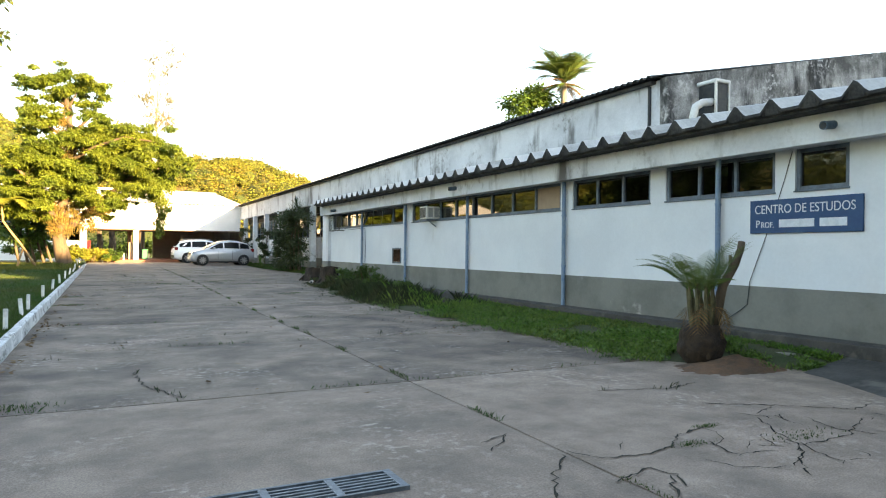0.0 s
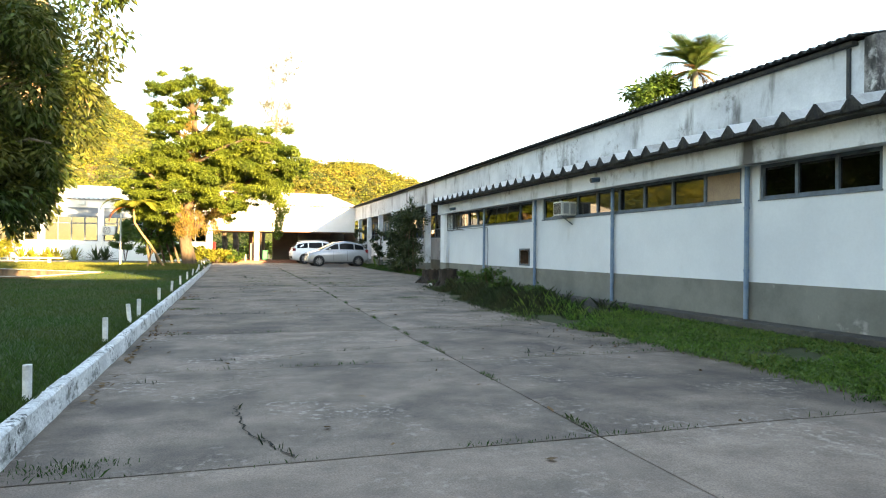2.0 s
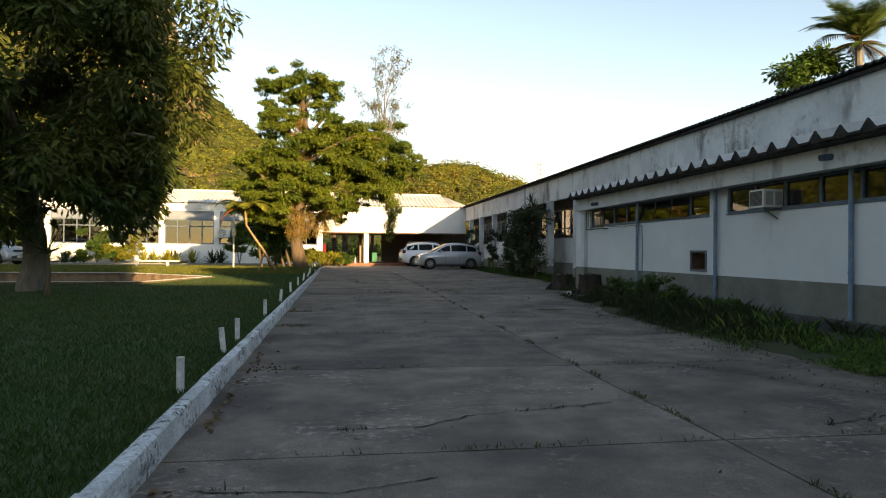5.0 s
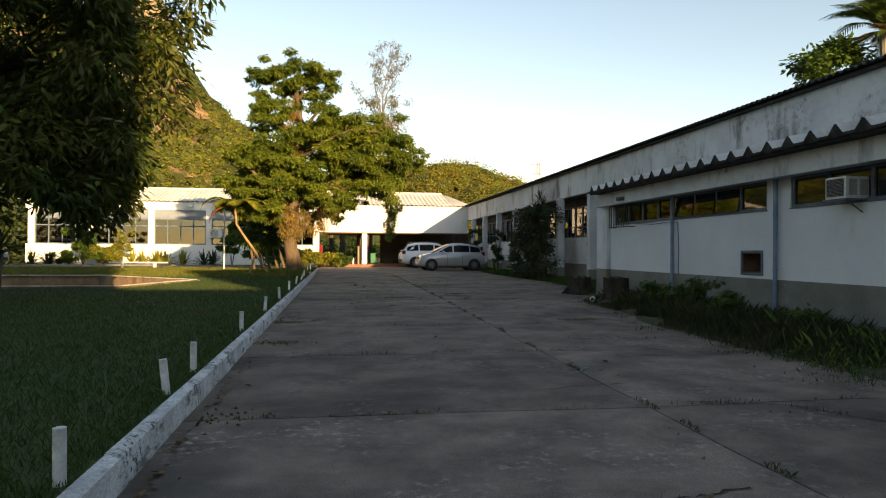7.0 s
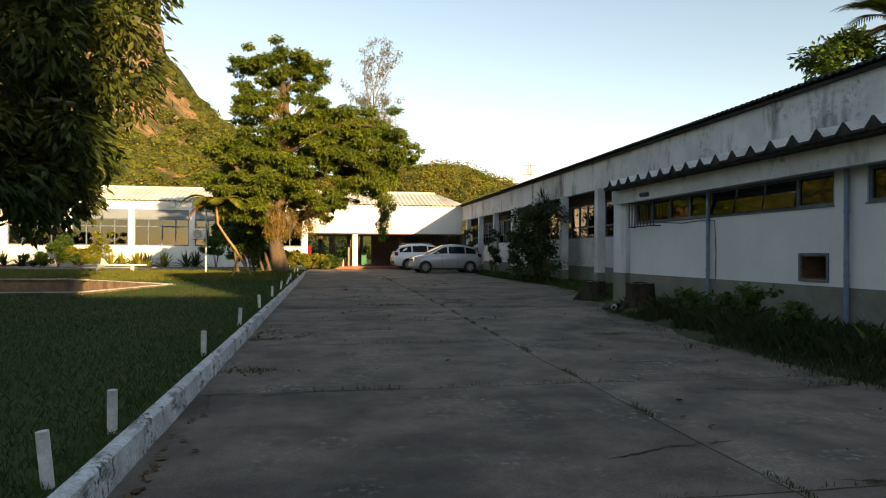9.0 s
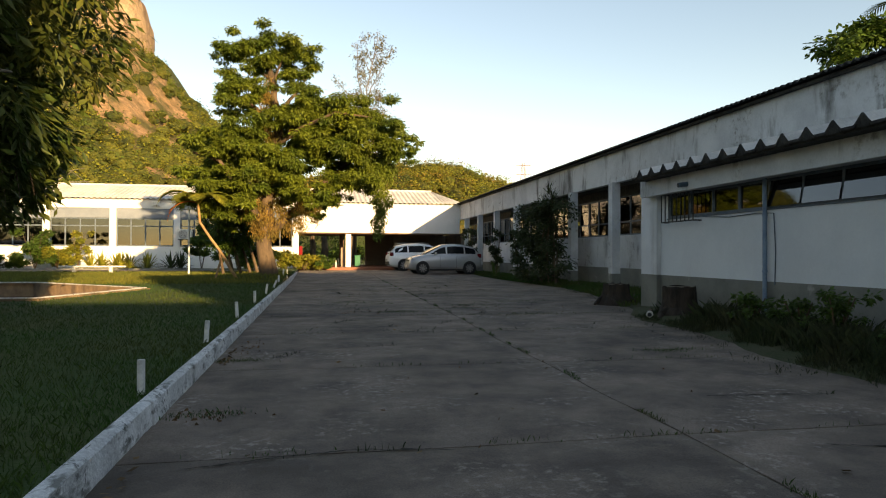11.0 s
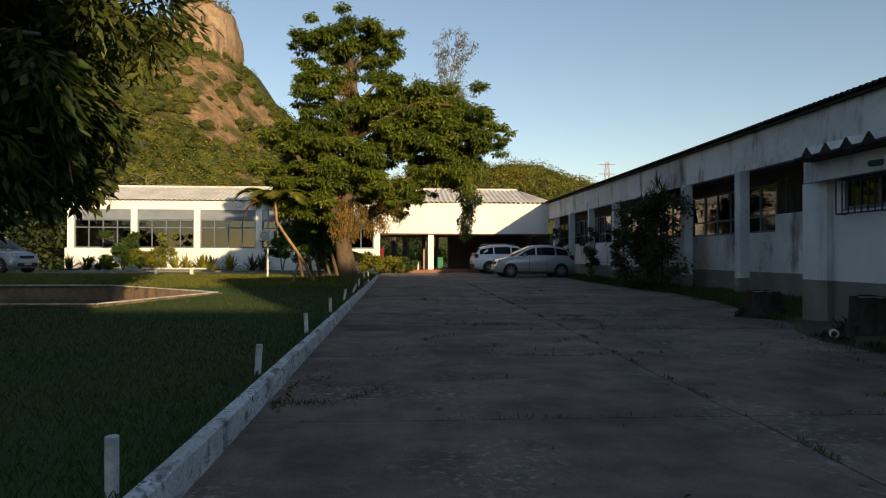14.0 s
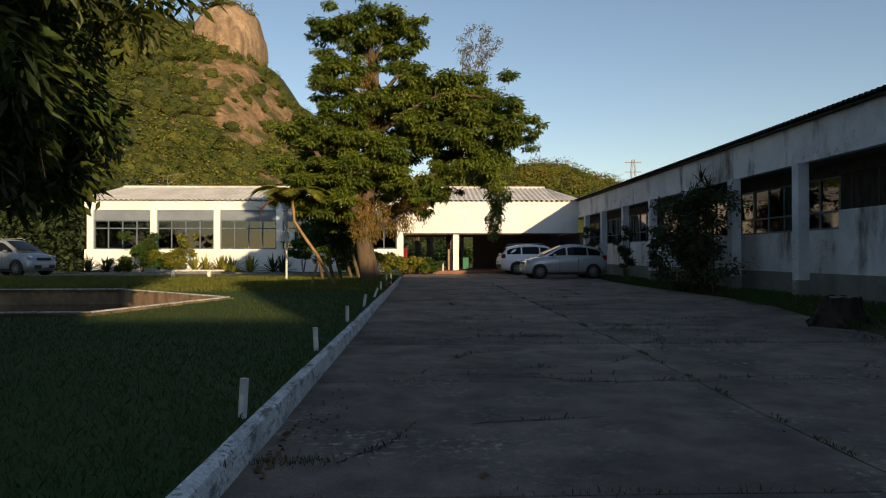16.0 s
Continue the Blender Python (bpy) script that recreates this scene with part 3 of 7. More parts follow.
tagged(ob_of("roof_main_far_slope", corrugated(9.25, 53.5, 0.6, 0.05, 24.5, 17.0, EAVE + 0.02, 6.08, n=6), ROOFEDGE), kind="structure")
for y in COLS:
    tagged(ob_of("column_foot", boxes((9.275, 9.565, y - 0.145, y + 0.145, -0.05, 0.55)), GREYB), kind="structure")
    c = solid("column", boxes((9.28, 9.56, y - 0.14, y + 0.14, 0.0, 3.42), bevel=0.012), WHITEM, "white painted concrete column with mould streaks along the hall", "column", "columns of the colonnade")

# ---- end building across the yard ----
FY = 52.4
end = boxes((-1.35, 9.43, FY, FY + 0.25, 2.50, 4.42))
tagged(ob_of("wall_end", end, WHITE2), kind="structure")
wing = boxes((-19.6, -1.35, FY, FY + 0.25, 3.86, 4.42), (-19.6, -1.35, FY, FY + 0.25, 0.0, 1.55))
WCOLS = [-19.25, -15.6, -11.93, -8.29, -4.65, -1.2]
for x in WCOLS:
    box(wing, x - 0.18, x + 0.18, FY - 0.06, FY + 0.25, 0.0, 3.859 if x > -19 else 4.42)
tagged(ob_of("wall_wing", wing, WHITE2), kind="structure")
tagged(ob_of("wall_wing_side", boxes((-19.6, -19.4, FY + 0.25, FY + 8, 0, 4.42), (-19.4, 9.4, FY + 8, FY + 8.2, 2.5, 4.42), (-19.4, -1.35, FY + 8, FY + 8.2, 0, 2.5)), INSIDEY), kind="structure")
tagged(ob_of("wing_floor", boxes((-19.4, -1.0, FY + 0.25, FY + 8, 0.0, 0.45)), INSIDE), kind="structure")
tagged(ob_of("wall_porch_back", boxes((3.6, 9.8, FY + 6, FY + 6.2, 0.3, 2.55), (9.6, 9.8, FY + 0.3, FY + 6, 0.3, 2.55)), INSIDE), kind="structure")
tagged(ob_of("roof_annex_flat", boxes((9.43, 15.9, Y0, 9.09, 3.24, 3.32)), DAMP), kind="structure")
tagged(ob_of("porch_floor", boxes((-1.0, 9.4, FY - 1.6, FY + 8, 0.0, 0.30)), REDTILE), kind="structure")
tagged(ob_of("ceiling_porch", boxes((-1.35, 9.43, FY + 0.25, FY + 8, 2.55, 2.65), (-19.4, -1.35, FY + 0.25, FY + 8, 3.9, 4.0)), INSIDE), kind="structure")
tagged(ob_of("roof_end", corrugated(-20.0, 9.6, 0.30, 0.06, FY - 0.25, FY + 4.2, 4.43, 5.60, n=6, axis="x", hip=(-19.2, 8.2)), ROOFW), kind="structure")
tagged(ob_of("roof_end_far_slope", corrugated(-20.0, 9.6, 0.6, 0.06, FY + 8.5, FY + 4.2, 4.43, 5.60, n=6, axis="x", hip=(-19.2, 8.2)), ROOFW), kind="structure")

tagged(ob_of("roof_end_ridge", rod(bmesh.new(), (-19.2, FY + 4.2, 5.62), (8.2, FY + 4.2, 5.62), 0.11, n=10), ROOFW), kind="structure")

# ---- unseen tall block added behind the start of the walk to shade the yard ----
# heights set the shade edges; dark surface keeps its bounce light low
tagged(ob_of("wall_back_block", boxes((-12, 9, -15, -13, -0.3, 15.5), (9, 13, -15, -13, -0.3, 9.2), (13, 19, -15, -13, -0.3, 12.6), (19, 45, -15, -13, -0.3, 14.8)), DAMP), kind="structure")


# ---- mountain and far woods ----
PROF_X = np.array([-700, -420, -300, -222, -192, -172, -149, -119, -105, -87, -63, -37, 0, 60, 140])
PROF_Z = np.array([130, 180, 206, 194, 183, 178, 172, 150, 132, 108, 88, 71, 47, 31, 12])


def hill_z(x, y):
    base = np.interp(x, PROF_X, PROF_Z)
    return base * smoothstep(y, 150, 560) ** 1.3 * (1 - 0.6 * smoothstep(y, 560, 800)) - 2


def fbm(x, y, s):
    return noise.fractal(Vector((x / s, y / s, 3.1)), 1.0, 2.0, 5)


hx = np.linspace(-700, 160, 150)
hy = np.linspace(150, 760, 90)
verts, faces = [], []
for y in hy:
    for x in hx:
        z = float(hill_z(x, y))
        verts.append((float(x), float(y), z + fbm(x, y, 55) * min(9.0, 0.07 * max(z, 0) + 0.5)))
nx = len(hx)
for j in range(len(hy) - 1):
    for i in range(nx - 1):
        a = j * nx + i
        faces.append((a, a + 1, a + nx + 1, a + nx))
mount = tagged(ob_of("mountain", (verts, faces), [HILLG, ROCKB], True), kind="structure")


def rocky(x, y):
    return np.exp(-(((x + 116) / 34) ** 2 + ((y - 438) / 66) ** 2) * 1.2) + 0.5 * noise.noise(Vector((x / 30, y / 30, 7.7)))


for p in mount.data.polygons:
    if rocky(p.center.x, p.center.y) > 0.34:
        p.material_index = 1

dome = bmesh.new()
bmesh.ops.create_icosphere(dome, subdivisions=5, radius=1.0)
for v in dome.verts:
    p = v.co.copy()
    k = 1.0 + 0.07 * noise.fractal(p * 1.7, 1.0, 2.0, 5) + 0.02 * noise.noise(p * 9)
    wx = 36.0 if p.x < 0 else 25.0
    px = math.copysign(abs(p.x) ** 0.8, p.x)
    pz = math.copysign(abs(p.z) ** 0.75, p.z)
    v.co = Vector((px * wx * k, p.y * 40 * k, pz * 46 * k - max(0.0, -p.x) ** 1.5 * 12))
for v in dome.verts:
    v.co += Vector((-144, 520, 143))
tagged(ob_of("rock_peak", dome, ROCK, True), kind="structure")


# forest on the slopes: leafy clumps too many to count
rng = np.random.default_rng(31)
cx = rng.uniform(-330, 110, 16000)
cy = 170 + 350 * rng.random(16000) ** 0.85
cz = hill_z(cx, cy)
bare_rock = np.array([rocky(x, y) for x, y in zip(cx, cy)])
keep = ((bare_rock < 0.36) | (rng.random(16000) < 0.15)) & (cz > 1)
cx, cy, cz = cx[keep][:6500], cy[keep][:6500], cz[keep][:6500]
size = (2.4 + 5.0 * rng.random(len(cx)) ** 2) * (0.75 + 0.4 * (cy - 170) / 330)
# dark cores under the leaf shells stand for the shaded gaps
tagged(ob_of("forest_crowns", crowns(np.stack([cx, cy, cz + size * 0.3], 1), size * 0.82, 60), WOODSD), "rounded crown cores of the mountain forest, toned dark for shade", "forest", kind="stuff")
kinds = np.array([noise.noise(Vector((x / 40, y / 40, 4.4))) for x, y in zip(cx, cy)]) + 0.55 * rng.normal(size=len(cx)) + 0.5 * smoothstep(cz, 120, 40) - 0.25
for lo_, hi_, leaf_, seed_, what in ((-9, -0.15, WOODSG, 61, "deep green forest trees on the mountain slopes"), (-0.15, 0.35, WOODSO, 67, "olive green forest trees on the mountain slopes"), (0.35, 9, WOODS, 68, "sunlit yellow-green forest trees on the mountain slopes")):
    pick = (kinds >= lo_) & (kinds < hi_)
    tagged(ob_of("forest", cloud_of_leaves(np.stack([cx, cy, cz + size * 0.35], 1)[pick], size[pick], int(400000 * pick.mean()), 1.35, 0.85, droop=0.2, seed=seed_, flat=0.8, shell=0.9), leaf_), what, "forest", kind="stuff")

# low wooded rise behind the hall
lv2, lf2 = [], []
RX = np.array([-40, 5, 20, 45, 62, 75, 95, 140])
RZ = np.array([22, 31, 34, 36, 32, 26, 16, 6])
for j, y in enumerate((200, 220, 245, 275)):
    for i in range(46):
        x = -40 + i * 4.0
        lv2.append((x, y, float(np.interp(x, RX, RZ)) * (0.25, 0.7, 1.0, 0.7)[j] - 5 + 2 * noise.noise(Vector((x / 14, y / 14, 1)))))
for j in range(3):
    for i in range(45):
        a = j * 46 + i
        lf2.append((a, a + 1, a + 47, a + 46))
tagged(ob_of("wooded_rise", (lv2, lf2), HILLG, True), kind="structure")
wx = rng.uniform(-35, 115, 900)
wy = rng.uniform(205, 250, 900)
wz = np.interp(wx, RX, RZ) * np.interp(wy, [200, 220, 245], [0.25, 0.7, 1.0]) - 4
wsz = 1.3 + 3.2 * rng.random(900) ** 2.2
# same dark cores for the shade within the ridge woodland
tagged(ob_of("woodland_crowns", crowns(np.stack([wx, wy, wz + 0.8], 1), wsz * 0.7, 65), WOODSD), "rounded crown cores of the ridge woodland, toned dark for shade", "woodland", kind="stuff")
for part_, leaf_, seed_, what in ((slice(0, 420), WOODS2, 62, "sunlit yellow-brown woodland on the low ridge"), (slice(420, 680), WOODS, 64, "sunlit yellow-green woodland on the low ridge"), (slice(680, 900), WOODSO, 69, "olive green woodland on the low ridge")):
    tagged(ob_of("woodland", cloud_of_leaves(np.stack([wx, wy, wz + 1.2], 1)[part_], wsz[part_] * 1.02, 34000, 0.7, 0.45, seed=seed_, flat=0.95, shell=0.75), leaf_), what, "woodland", kind="stuff")
cap = [(float(-150 + rng.normal() * 8 + 3), float(505 + rng.normal() * 8), 0.0) for _ in range(60)]
cap = [(x, y, 187 - 0.012 * (x + 142) ** 2 + float(rng.normal())) for x, y, _ in cap]
tagged(ob_of("summit_scrub", cloud_of_leaves(cap, [3.0] * 60, 2600, 2.0, 1.3, seed=63), WOODS), "low green scrub on top of the rock", "scrub", kind="stuff")

# largely unseen western belt, raised to darken pane reflections, lawn and walls
gx_ = np.concatenate([rng.uniform(-62, -38, 150), rng.uniform(-40, -22, 40)])
gy_ = np.concatenate([rng.uniform(-25, 75, 150), rng.uniform(56, 75, 40)])
tagged(ob_of("garden_trees", cloud_of_leaves(np.stack([gx_, gy_, np.concatenate([rng.uniform(0.5, 15.0, 150), rng.uniform(0.5, 6.5, 40)])], 1), 2.0 + 1.8 * rng.random(190), 90000, 0.5, 0.28, seed=66, flat=0.9, shell=0.4), LEAFDK2), "belt of leafy trees, largely unseen, added to close the lawn", "trees", kind="stuff")

# ---- windows ----


def window(name, bays, rows, a0, a1, z0, z1, at, along, label, glass=None, bar=0.045, depth=0.07, tilt=(), boards=()):
    """A framed window: bars all round and between the panes; along 'y' (facing -x) or 'x' (facing -y)."""
    e = thing(name, (0, 0, 0), label, "window", kind="structure")

    def put(u0, u1, w0, w1, d0, d1):
        return (at + d0, at + d1, u0, u1, w0, w1) if along == "y" else (u0, u1, at + d0, at + d1, w0, w1)

    us = [a0 + (a1 - a0) * i / bays for i in range(bays + 1)] if isinstance(bays, int) else bays
    ws = [z0 + (z1 - z0) * i / rows for i in range(rows + 1)] if isinstance(rows, int) else rows
    for i, u in enumerate(us):
        lo, hi = (u, u + bar) if i == 0 else (u - bar, u) if i == len(us) - 1 else (u - bar / 2, u + bar / 2)
        part("frame_post", boxes(put(lo, hi, z0, z1, 0, depth)), FRAMEM, e)
    for i, w in enumerate(ws):
        lo, hi = (w, w + bar) if i == 0 else (w - bar, w) if i == len(ws) - 1 else (w - bar / 2, w + bar / 2)
        part("frame_rail", boxes(put(a0, a1, lo, hi, 0.004, depth - 0.004)), FRAMEM, e)
    k = 0
    for i in range(len(us) - 1):
        for j in range(len(ws) - 1):
            p = part("pane", boxes(put(us[i] + bar / 2, us[i + 1] - bar / 2, ws[j] + bar / 2, ws[j + 1] - bar / 2, depth * 0.45, depth * 0.45 + 0.006)), TANBOARD if k in boards else (glass or GLASS), e)
            p.visible_shadow = glass is GLASSL
            if k in tilt:
                top = Vector((at + depth * 0.45, 0, ws[j + 1])) if along == "y" else Vector((0, at + depth * 0.45, ws[j + 1]))
                spin = Matrix.Rotation(radians(11), 4, "Y" if along == "y" else "X")
                p.matrix_basis = Matrix.Translation(top) @ spin @ Matrix.Translation(-top)
            k += 1
    return e


for i, (a, b, n) in enumerate(groups):
    window("window_%d" % (i + 1), n, 1, a + 0.004, b - 0.004, SILL + 0.002, HEAD - 0.002, AX + 0.02, "y", "blue-grey steel strip window with dark glass under the eave", tilt=(1, 2, 3) if i == 4 else (), boards=(0,) if i == 3 else ())
    solid("window_sill", boxes((AX - 0.02, AX + 0.02, a - 0.01, b + 0.01, SILL - 0.018, SILL), bevel=0.004), FRAMEM, "narrow blue-grey sill under a strip window", "sill", kind="structure")
k = 6
bays = [28.85] + [c + 0.35 for c in COLS[1:]] + [52.6]
for a, b in zip(bays, bays[1:]):
    n = max(2, round((b - a) / 0.85))
    window("window_%d" % k, n, [1.795, 2.24, 3.095], a, b, 1.795, 3.095, HX + 0.05, "y", "dark steel-framed hall window behind the colonnade", glass=GLASSH, tilt=(3,) if k == 7 else (), boards=(4, 5) if k == 8 else ())
    k += 1
blind = thing("window_shutter", (HX + 0.05, 27.03, 2.25), "closed dark brown board shutter in the hall wall", "shutter", kind="structure")
for i in range(4):
    part("panel", boxes((0.0, 0.05, -1.82 + i * 0.91, -0.92 + i * 0.91, 0.004, 0.846), bevel=0.008), STUMPM, blind)
    part("batten", boxes((-0.015, 0.0, -1.40 + i * 0.91, -1.34 + i * 0.91, 0.02, 0.83)), DARKMETAL, blind)
for x0, x1 in zip(WCOLS[:-1], WCOLS[1:]):
    a, b = x0 + 0.185, x1 - 0.185
    window("window_%d" % k, 4, [1.56, 2.78, 3.26], a, b, 1.555, 3.26, FY + 0.06, "x", "grey-framed window of the sunlit wing with rooms toned dark behind", glass=GLASSL, bar=0.07)
    solid("window_panel", boxes((a, b, FY + 0.05, FY + 0.12, 3.265, 3.855), bevel=0.01), FRAMEP, "blue-grey panel above a window of the wing", "panel", kind="structure")
    k += 1

# ---- pool ----
rim = bmesh.new()
for (x0, y0), (x1, y1) in zip(POOL, POOL[1:] + POOL[:1]):
    d = Vector((x1 - x0, y1 - y0, 0)).normalized()
    n_ = Vector((-d.y, d.x, 0)) * 0.09
    p, q = Vector((x0, y0, 0)) - d * 0.1, Vector((x1, y1, 0)) + d * 0.1
    v = [rim.verts.new((c.x, c.y, z)) for z in (-0.4, float(lawn_z(-8, 28)) + 0.03) for c in (p - n_, q - n_, q + n_, p + n_)]
    for f in ((0, 1, 2, 3), (4, 7, 6, 5), (0, 4, 5, 1), (1, 5, 6, 2), (2, 6, 7, 3), (3, 7, 4, 0)):
        rim.faces.new([v[i] for i in f])
solid("pool_rim", rim, RIM, "weathered brown concrete rim of the sunken pool", "pool rim", kind="structure")
cope = bmesh.new()
for (x0, y0), (x1, y1) in zip(POOL, POOL[1:] + POOL[:1]):
    zt = float(lawn_z(-8, 28)) + 0.034
    d = Vector((x1 - x0, y1 - y0, 0)).normalized()
    m_ = pose((x0 + x1) / 2, (y0 + y1) / 2, zt, 0, 0, math.degrees(math.atan2(d.y, d.x)))
    b_ = boxes((-math.dist((x0, y0), (x1, y1)) / 2, math.dist((x0, y0), (x1, y1)) / 2, -0.055, 0.055, 0.0, 0.02), bevel=0.006)
    bmesh.ops.transform(b_, matrix=m_, verts=b_.verts[:])
    solid("pool_coping", b_, KERBM, "thin pale coping along the pool rim", "coping", kind="structure")
wat = bmesh.new()
wat.faces.new([wat.verts.new((x, y, -0.2)) for x, y in POOL])
solid("water", wat, WATER, "still dark water in the sunken pool", "water", kind="structure")

# ---- kerb stones ----
kerb = thing("kerb", (0, 0, 0), "whitewashed worn concrete kerb between lawn and yard", "kerb", kind="structure")
rk = random.Random(4)


def kerb_mesh(seed, length):
    r = random.Random(seed)
    bm = bmesh.new()
    n = 24
    prof = [(-0.145, -0.25), (-0.145, 0.145), (-0.132, 0.161), (-0.10, 0.164), (-0.066, 0.162), (-0.050, 0.150), (-0.046, 0.08), (-0.042, 0.02), (-0.042, -0.25)]
    rings = []
    for i in range(n + 1):
        y = length * i / n
        chip = max(0.0, noise.noise(Vector((y * 3.1, seed * 7.0, 0.5))) - 0.18) * 0.09
        ring_ = []
        for j, (x, z) in enumerate(prof):
            q = Vector((x * 9, y * 2.2, seed * 5.0))
            wob = 0.007 * noise.noise(q) + 0.004 * noise.noise(q * 4)
            edge = chip if j in (4, 5) else 0.4 * chip if j in (3, 6) else 0.0
            ring_.append(bm.verts.new((x + wob - 0.5 * edge, y, z + (0.8 * wob - 0.6 * edge if z > 0.1 else 0))))
        rings.append(ring_)
    for a, b in zip(rings, rings[1:]):
        for j in range(len(prof) - 1):
            bm.faces.new((a[j], a[j + 1], b[j + 1], b[j]))
    bm.faces.new(rings[0])
    bm.faces.new(rings[-1][::-1])
    bmesh.ops.recalc_face_normals(bm, faces=bm.faces[:])
    me = bpy.data.meshes.new("kerb_stone")
    bm.to_mesh(me)
    bm.free()
    me.materials.append(KERBM)
    return me


kmeshes = [kerb_mesh(s, 2.392) for s in range(7)]
for i in range(24):
    o = new("kerb_stone", kmeshes[i % 7])
    o.parent = kerb
    o.matrix_basis = pose(-0.822 + rk.uniform(-0.006, 0.006), -12 + 2.4 * i, rk.uniform(-0.008, 0.006), 0, 0, rk.uniform(-0.15, 0.15))

# ---- posts along the kerb ----
pm = rod(bmesh.new(), (0, 0, -0.1), (0, 0, 0.275), 0.027, 0.027, 14)
bmesh.ops.inset_individual(pm, faces=[f for f in pm.faces if f.normal.z > 0.9 and len(f.verts) > 6], thickness=0.006)
post0 = solid("post", pm, POSTM, "short white painted pipe post standing in the lawn along the kerb", "post", "posts along the kerb")
LEANS = {10.98: (0, -6, 0), 28.6: (0, 22, 0), 26.0: (0, 8, 0), 17.4: (0, 3, 0), 20.3: (0, -3, 0)}
POSTS = [6.4, 9.18, 10.98, 11.84, 14.66, 17.4, 20.3, 23.2, 26.0, 28.6, 31.4, 34.3, 37.4]
post0.matrix_basis = pose(-0.99, POSTS[0], 0.1)
for y in POSTS[1:]:
    rx, ry, rz = LEANS.get(y, (1, 0, 0))
    copy_thing(post0, pose(-0.99 - 0.001 * y, y, float(lawn_z(-1.05, y)) - 0.03, rx, ry, rz))

# ---- annex details ----
for y in (5.80, 8.93, 12.24, 15.47, 18.66):
    bm = rod(bmesh.new(), (AX - 0.06, y, 0.24), (AX - 0.06, y, 2.34), 0.033, n=12)
    for z in (0.9, 1.75):
        rod(bm, (AX - 0.06, y, z - 0.015), (AX - 0.06, y, z + 0.015), 0.040, n=12)
    solid("downpipe", bm, BLUE, "faded blue painted downpipe on the white wall", "pipe", "downpipes of the annex", smooth=False)
ledge = thing("gutter_step", (0, 0, 0), "dark mouldy concrete gutter step along the foot of the wall", "gutter", kind="structure")
part("step", boxes((6.60, 6.945, Y0, 17.8, -0.1, 0.24), bevel=0.015), DAMP, ledge)
part("channel_edge", boxes((6.30, 6.42, 4.4, 14.0, -0.1, 0.10), bevel=0.012), RIM2, ledge)

# sign with its two lines
sign = thing("sign", (AX - 0.012, 4.695, 1.57), "dark blue painted board with white capital letters", "sign")
part("board", boxes((-0.014, 0.008, -0.665, 0.665, -0.195, 0.195), bevel=0.004), SIGNB, sign)


def text(body, size, y, z, parent, squeeze=1.0):
    cu = bpy.data.curves.new("lettering", "FONT")
    cu.body, cu.size, cu.extrude = body, size, 0.002
    tmp = bpy.data.objects.new("tmp", cu)
    scene.collection.objects.link(tmp)
    me = bpy.data.meshes.new_from_object(tmp.evaluated_get(bpy.context.evaluated_depsgraph_get()))
    bpy.data.objects.remove(tmp)
    me.materials.append(LETTER)
    o = new("lettering", me)
    o.parent = parent
    o.matrix_basis = Matrix.Translation((-0.017, y, z)) @ Euler((radians(90), 0, radians(-90))).to_matrix().to_4x4() @ Matrix.Diagonal((squeeze, 1, 1, 1))
    return o, max(v.co.x for v in me.vertices)


bpy.context.view_layer.update()
o, wdt = text("CENTRO DE ESTUDOS", 0.145, 0.60, 0.035, sign)
o.matrix_basis = o.matrix_basis @ Matrix.Diagonal((1.19 / wdt, 1, 1, 1))
o, wdt = text("P", 0.13, 0.585, -0.13, sign, 0.85)
o, wdt = text("ROF.", 0.095, 0.515, -0.13, sign, 0.85)
bm = bmesh.new()
u = 0.28
for n in (7, 5):
    box(bm, -0.019, -0.015, u - 0.062 * n + 0.012, u, -0.13, -0.04)
    u -= 0.062 * n + 0.05
part("lettering_bar", bm, LETTER, sign, "plain white bars in place of a line of writing")

# small blue spouts out of the fascia
spout = thing("spout", (FX, 4.17, 2.46), "short blue-grey pipe spout sticking out of the fascia", "spout", "spouts in the fascia")
part("tube", rod(bmesh.new(), (0.05, 0, 0.01), (-0.17, 0, -0.02), 0.045, n=12), DARKBLUE, spout)
# dark disc on the closed end stands for the shaded hollow
part("bore", rod(bmesh.new(), (-0.168, 0, -0.02), (-0.172, 0, -0.0204), 0.036, n=12), DARKMETAL, spout)
copy_thing(spout, pose(FX, 12.3, 2.46))
copy_thing(spout, pose(FX, 20.4, 2.40))

# window air conditioner on a shelf
ac = thing("air_conditioner", (6.88, 13.95, 1.86), "old white window air conditioner with a dark front on a shelf", "air conditioner")
part("casing", boxes((-0.22, 0.25, -0.18, 0.18, 0.02, 0.31), bevel=0.015), ACW, ac)
part("grille", boxes((-0.228, -0.22, -0.15, 0.15, 0.05, 0.28), bevel=0.003), DARKMETAL, ac)
for i in range(12):
    part("slat", boxes((-0.232, -0.226, -0.145, 0.145, 0.062 + i * 0.018, 0.065 + i * 0.018)), ACG, ac)
for i in range(2):
    part("side_panel", boxes((-0.17 + i * 0.16, -0.05 + i * 0.16, 0.18, 0.184, 0.06, 0.27)), ACG, ac)
    part("side_panel", boxes((-0.17 + i * 0.16, -0.05 + i * 0.16, -0.184, -0.18, 0.06, 0.27)), ACG, ac)
part("shelf", boxes((-0.24, 0.1, -0.2, 0.2, 0.0, 0.018)), FRAMEM, ac)
part("bracket", rod(bmesh.new(), (-0.2, -0.17, 0.0), (0.04, -0.17, -0.16), 0.012), FRAMEM, ac)

# old opening in the wall for an air conditioner
h = thing("wall_hatch", (AX, 16.13, 1.0), "empty brown-framed box opening in the white wall", "hatch")
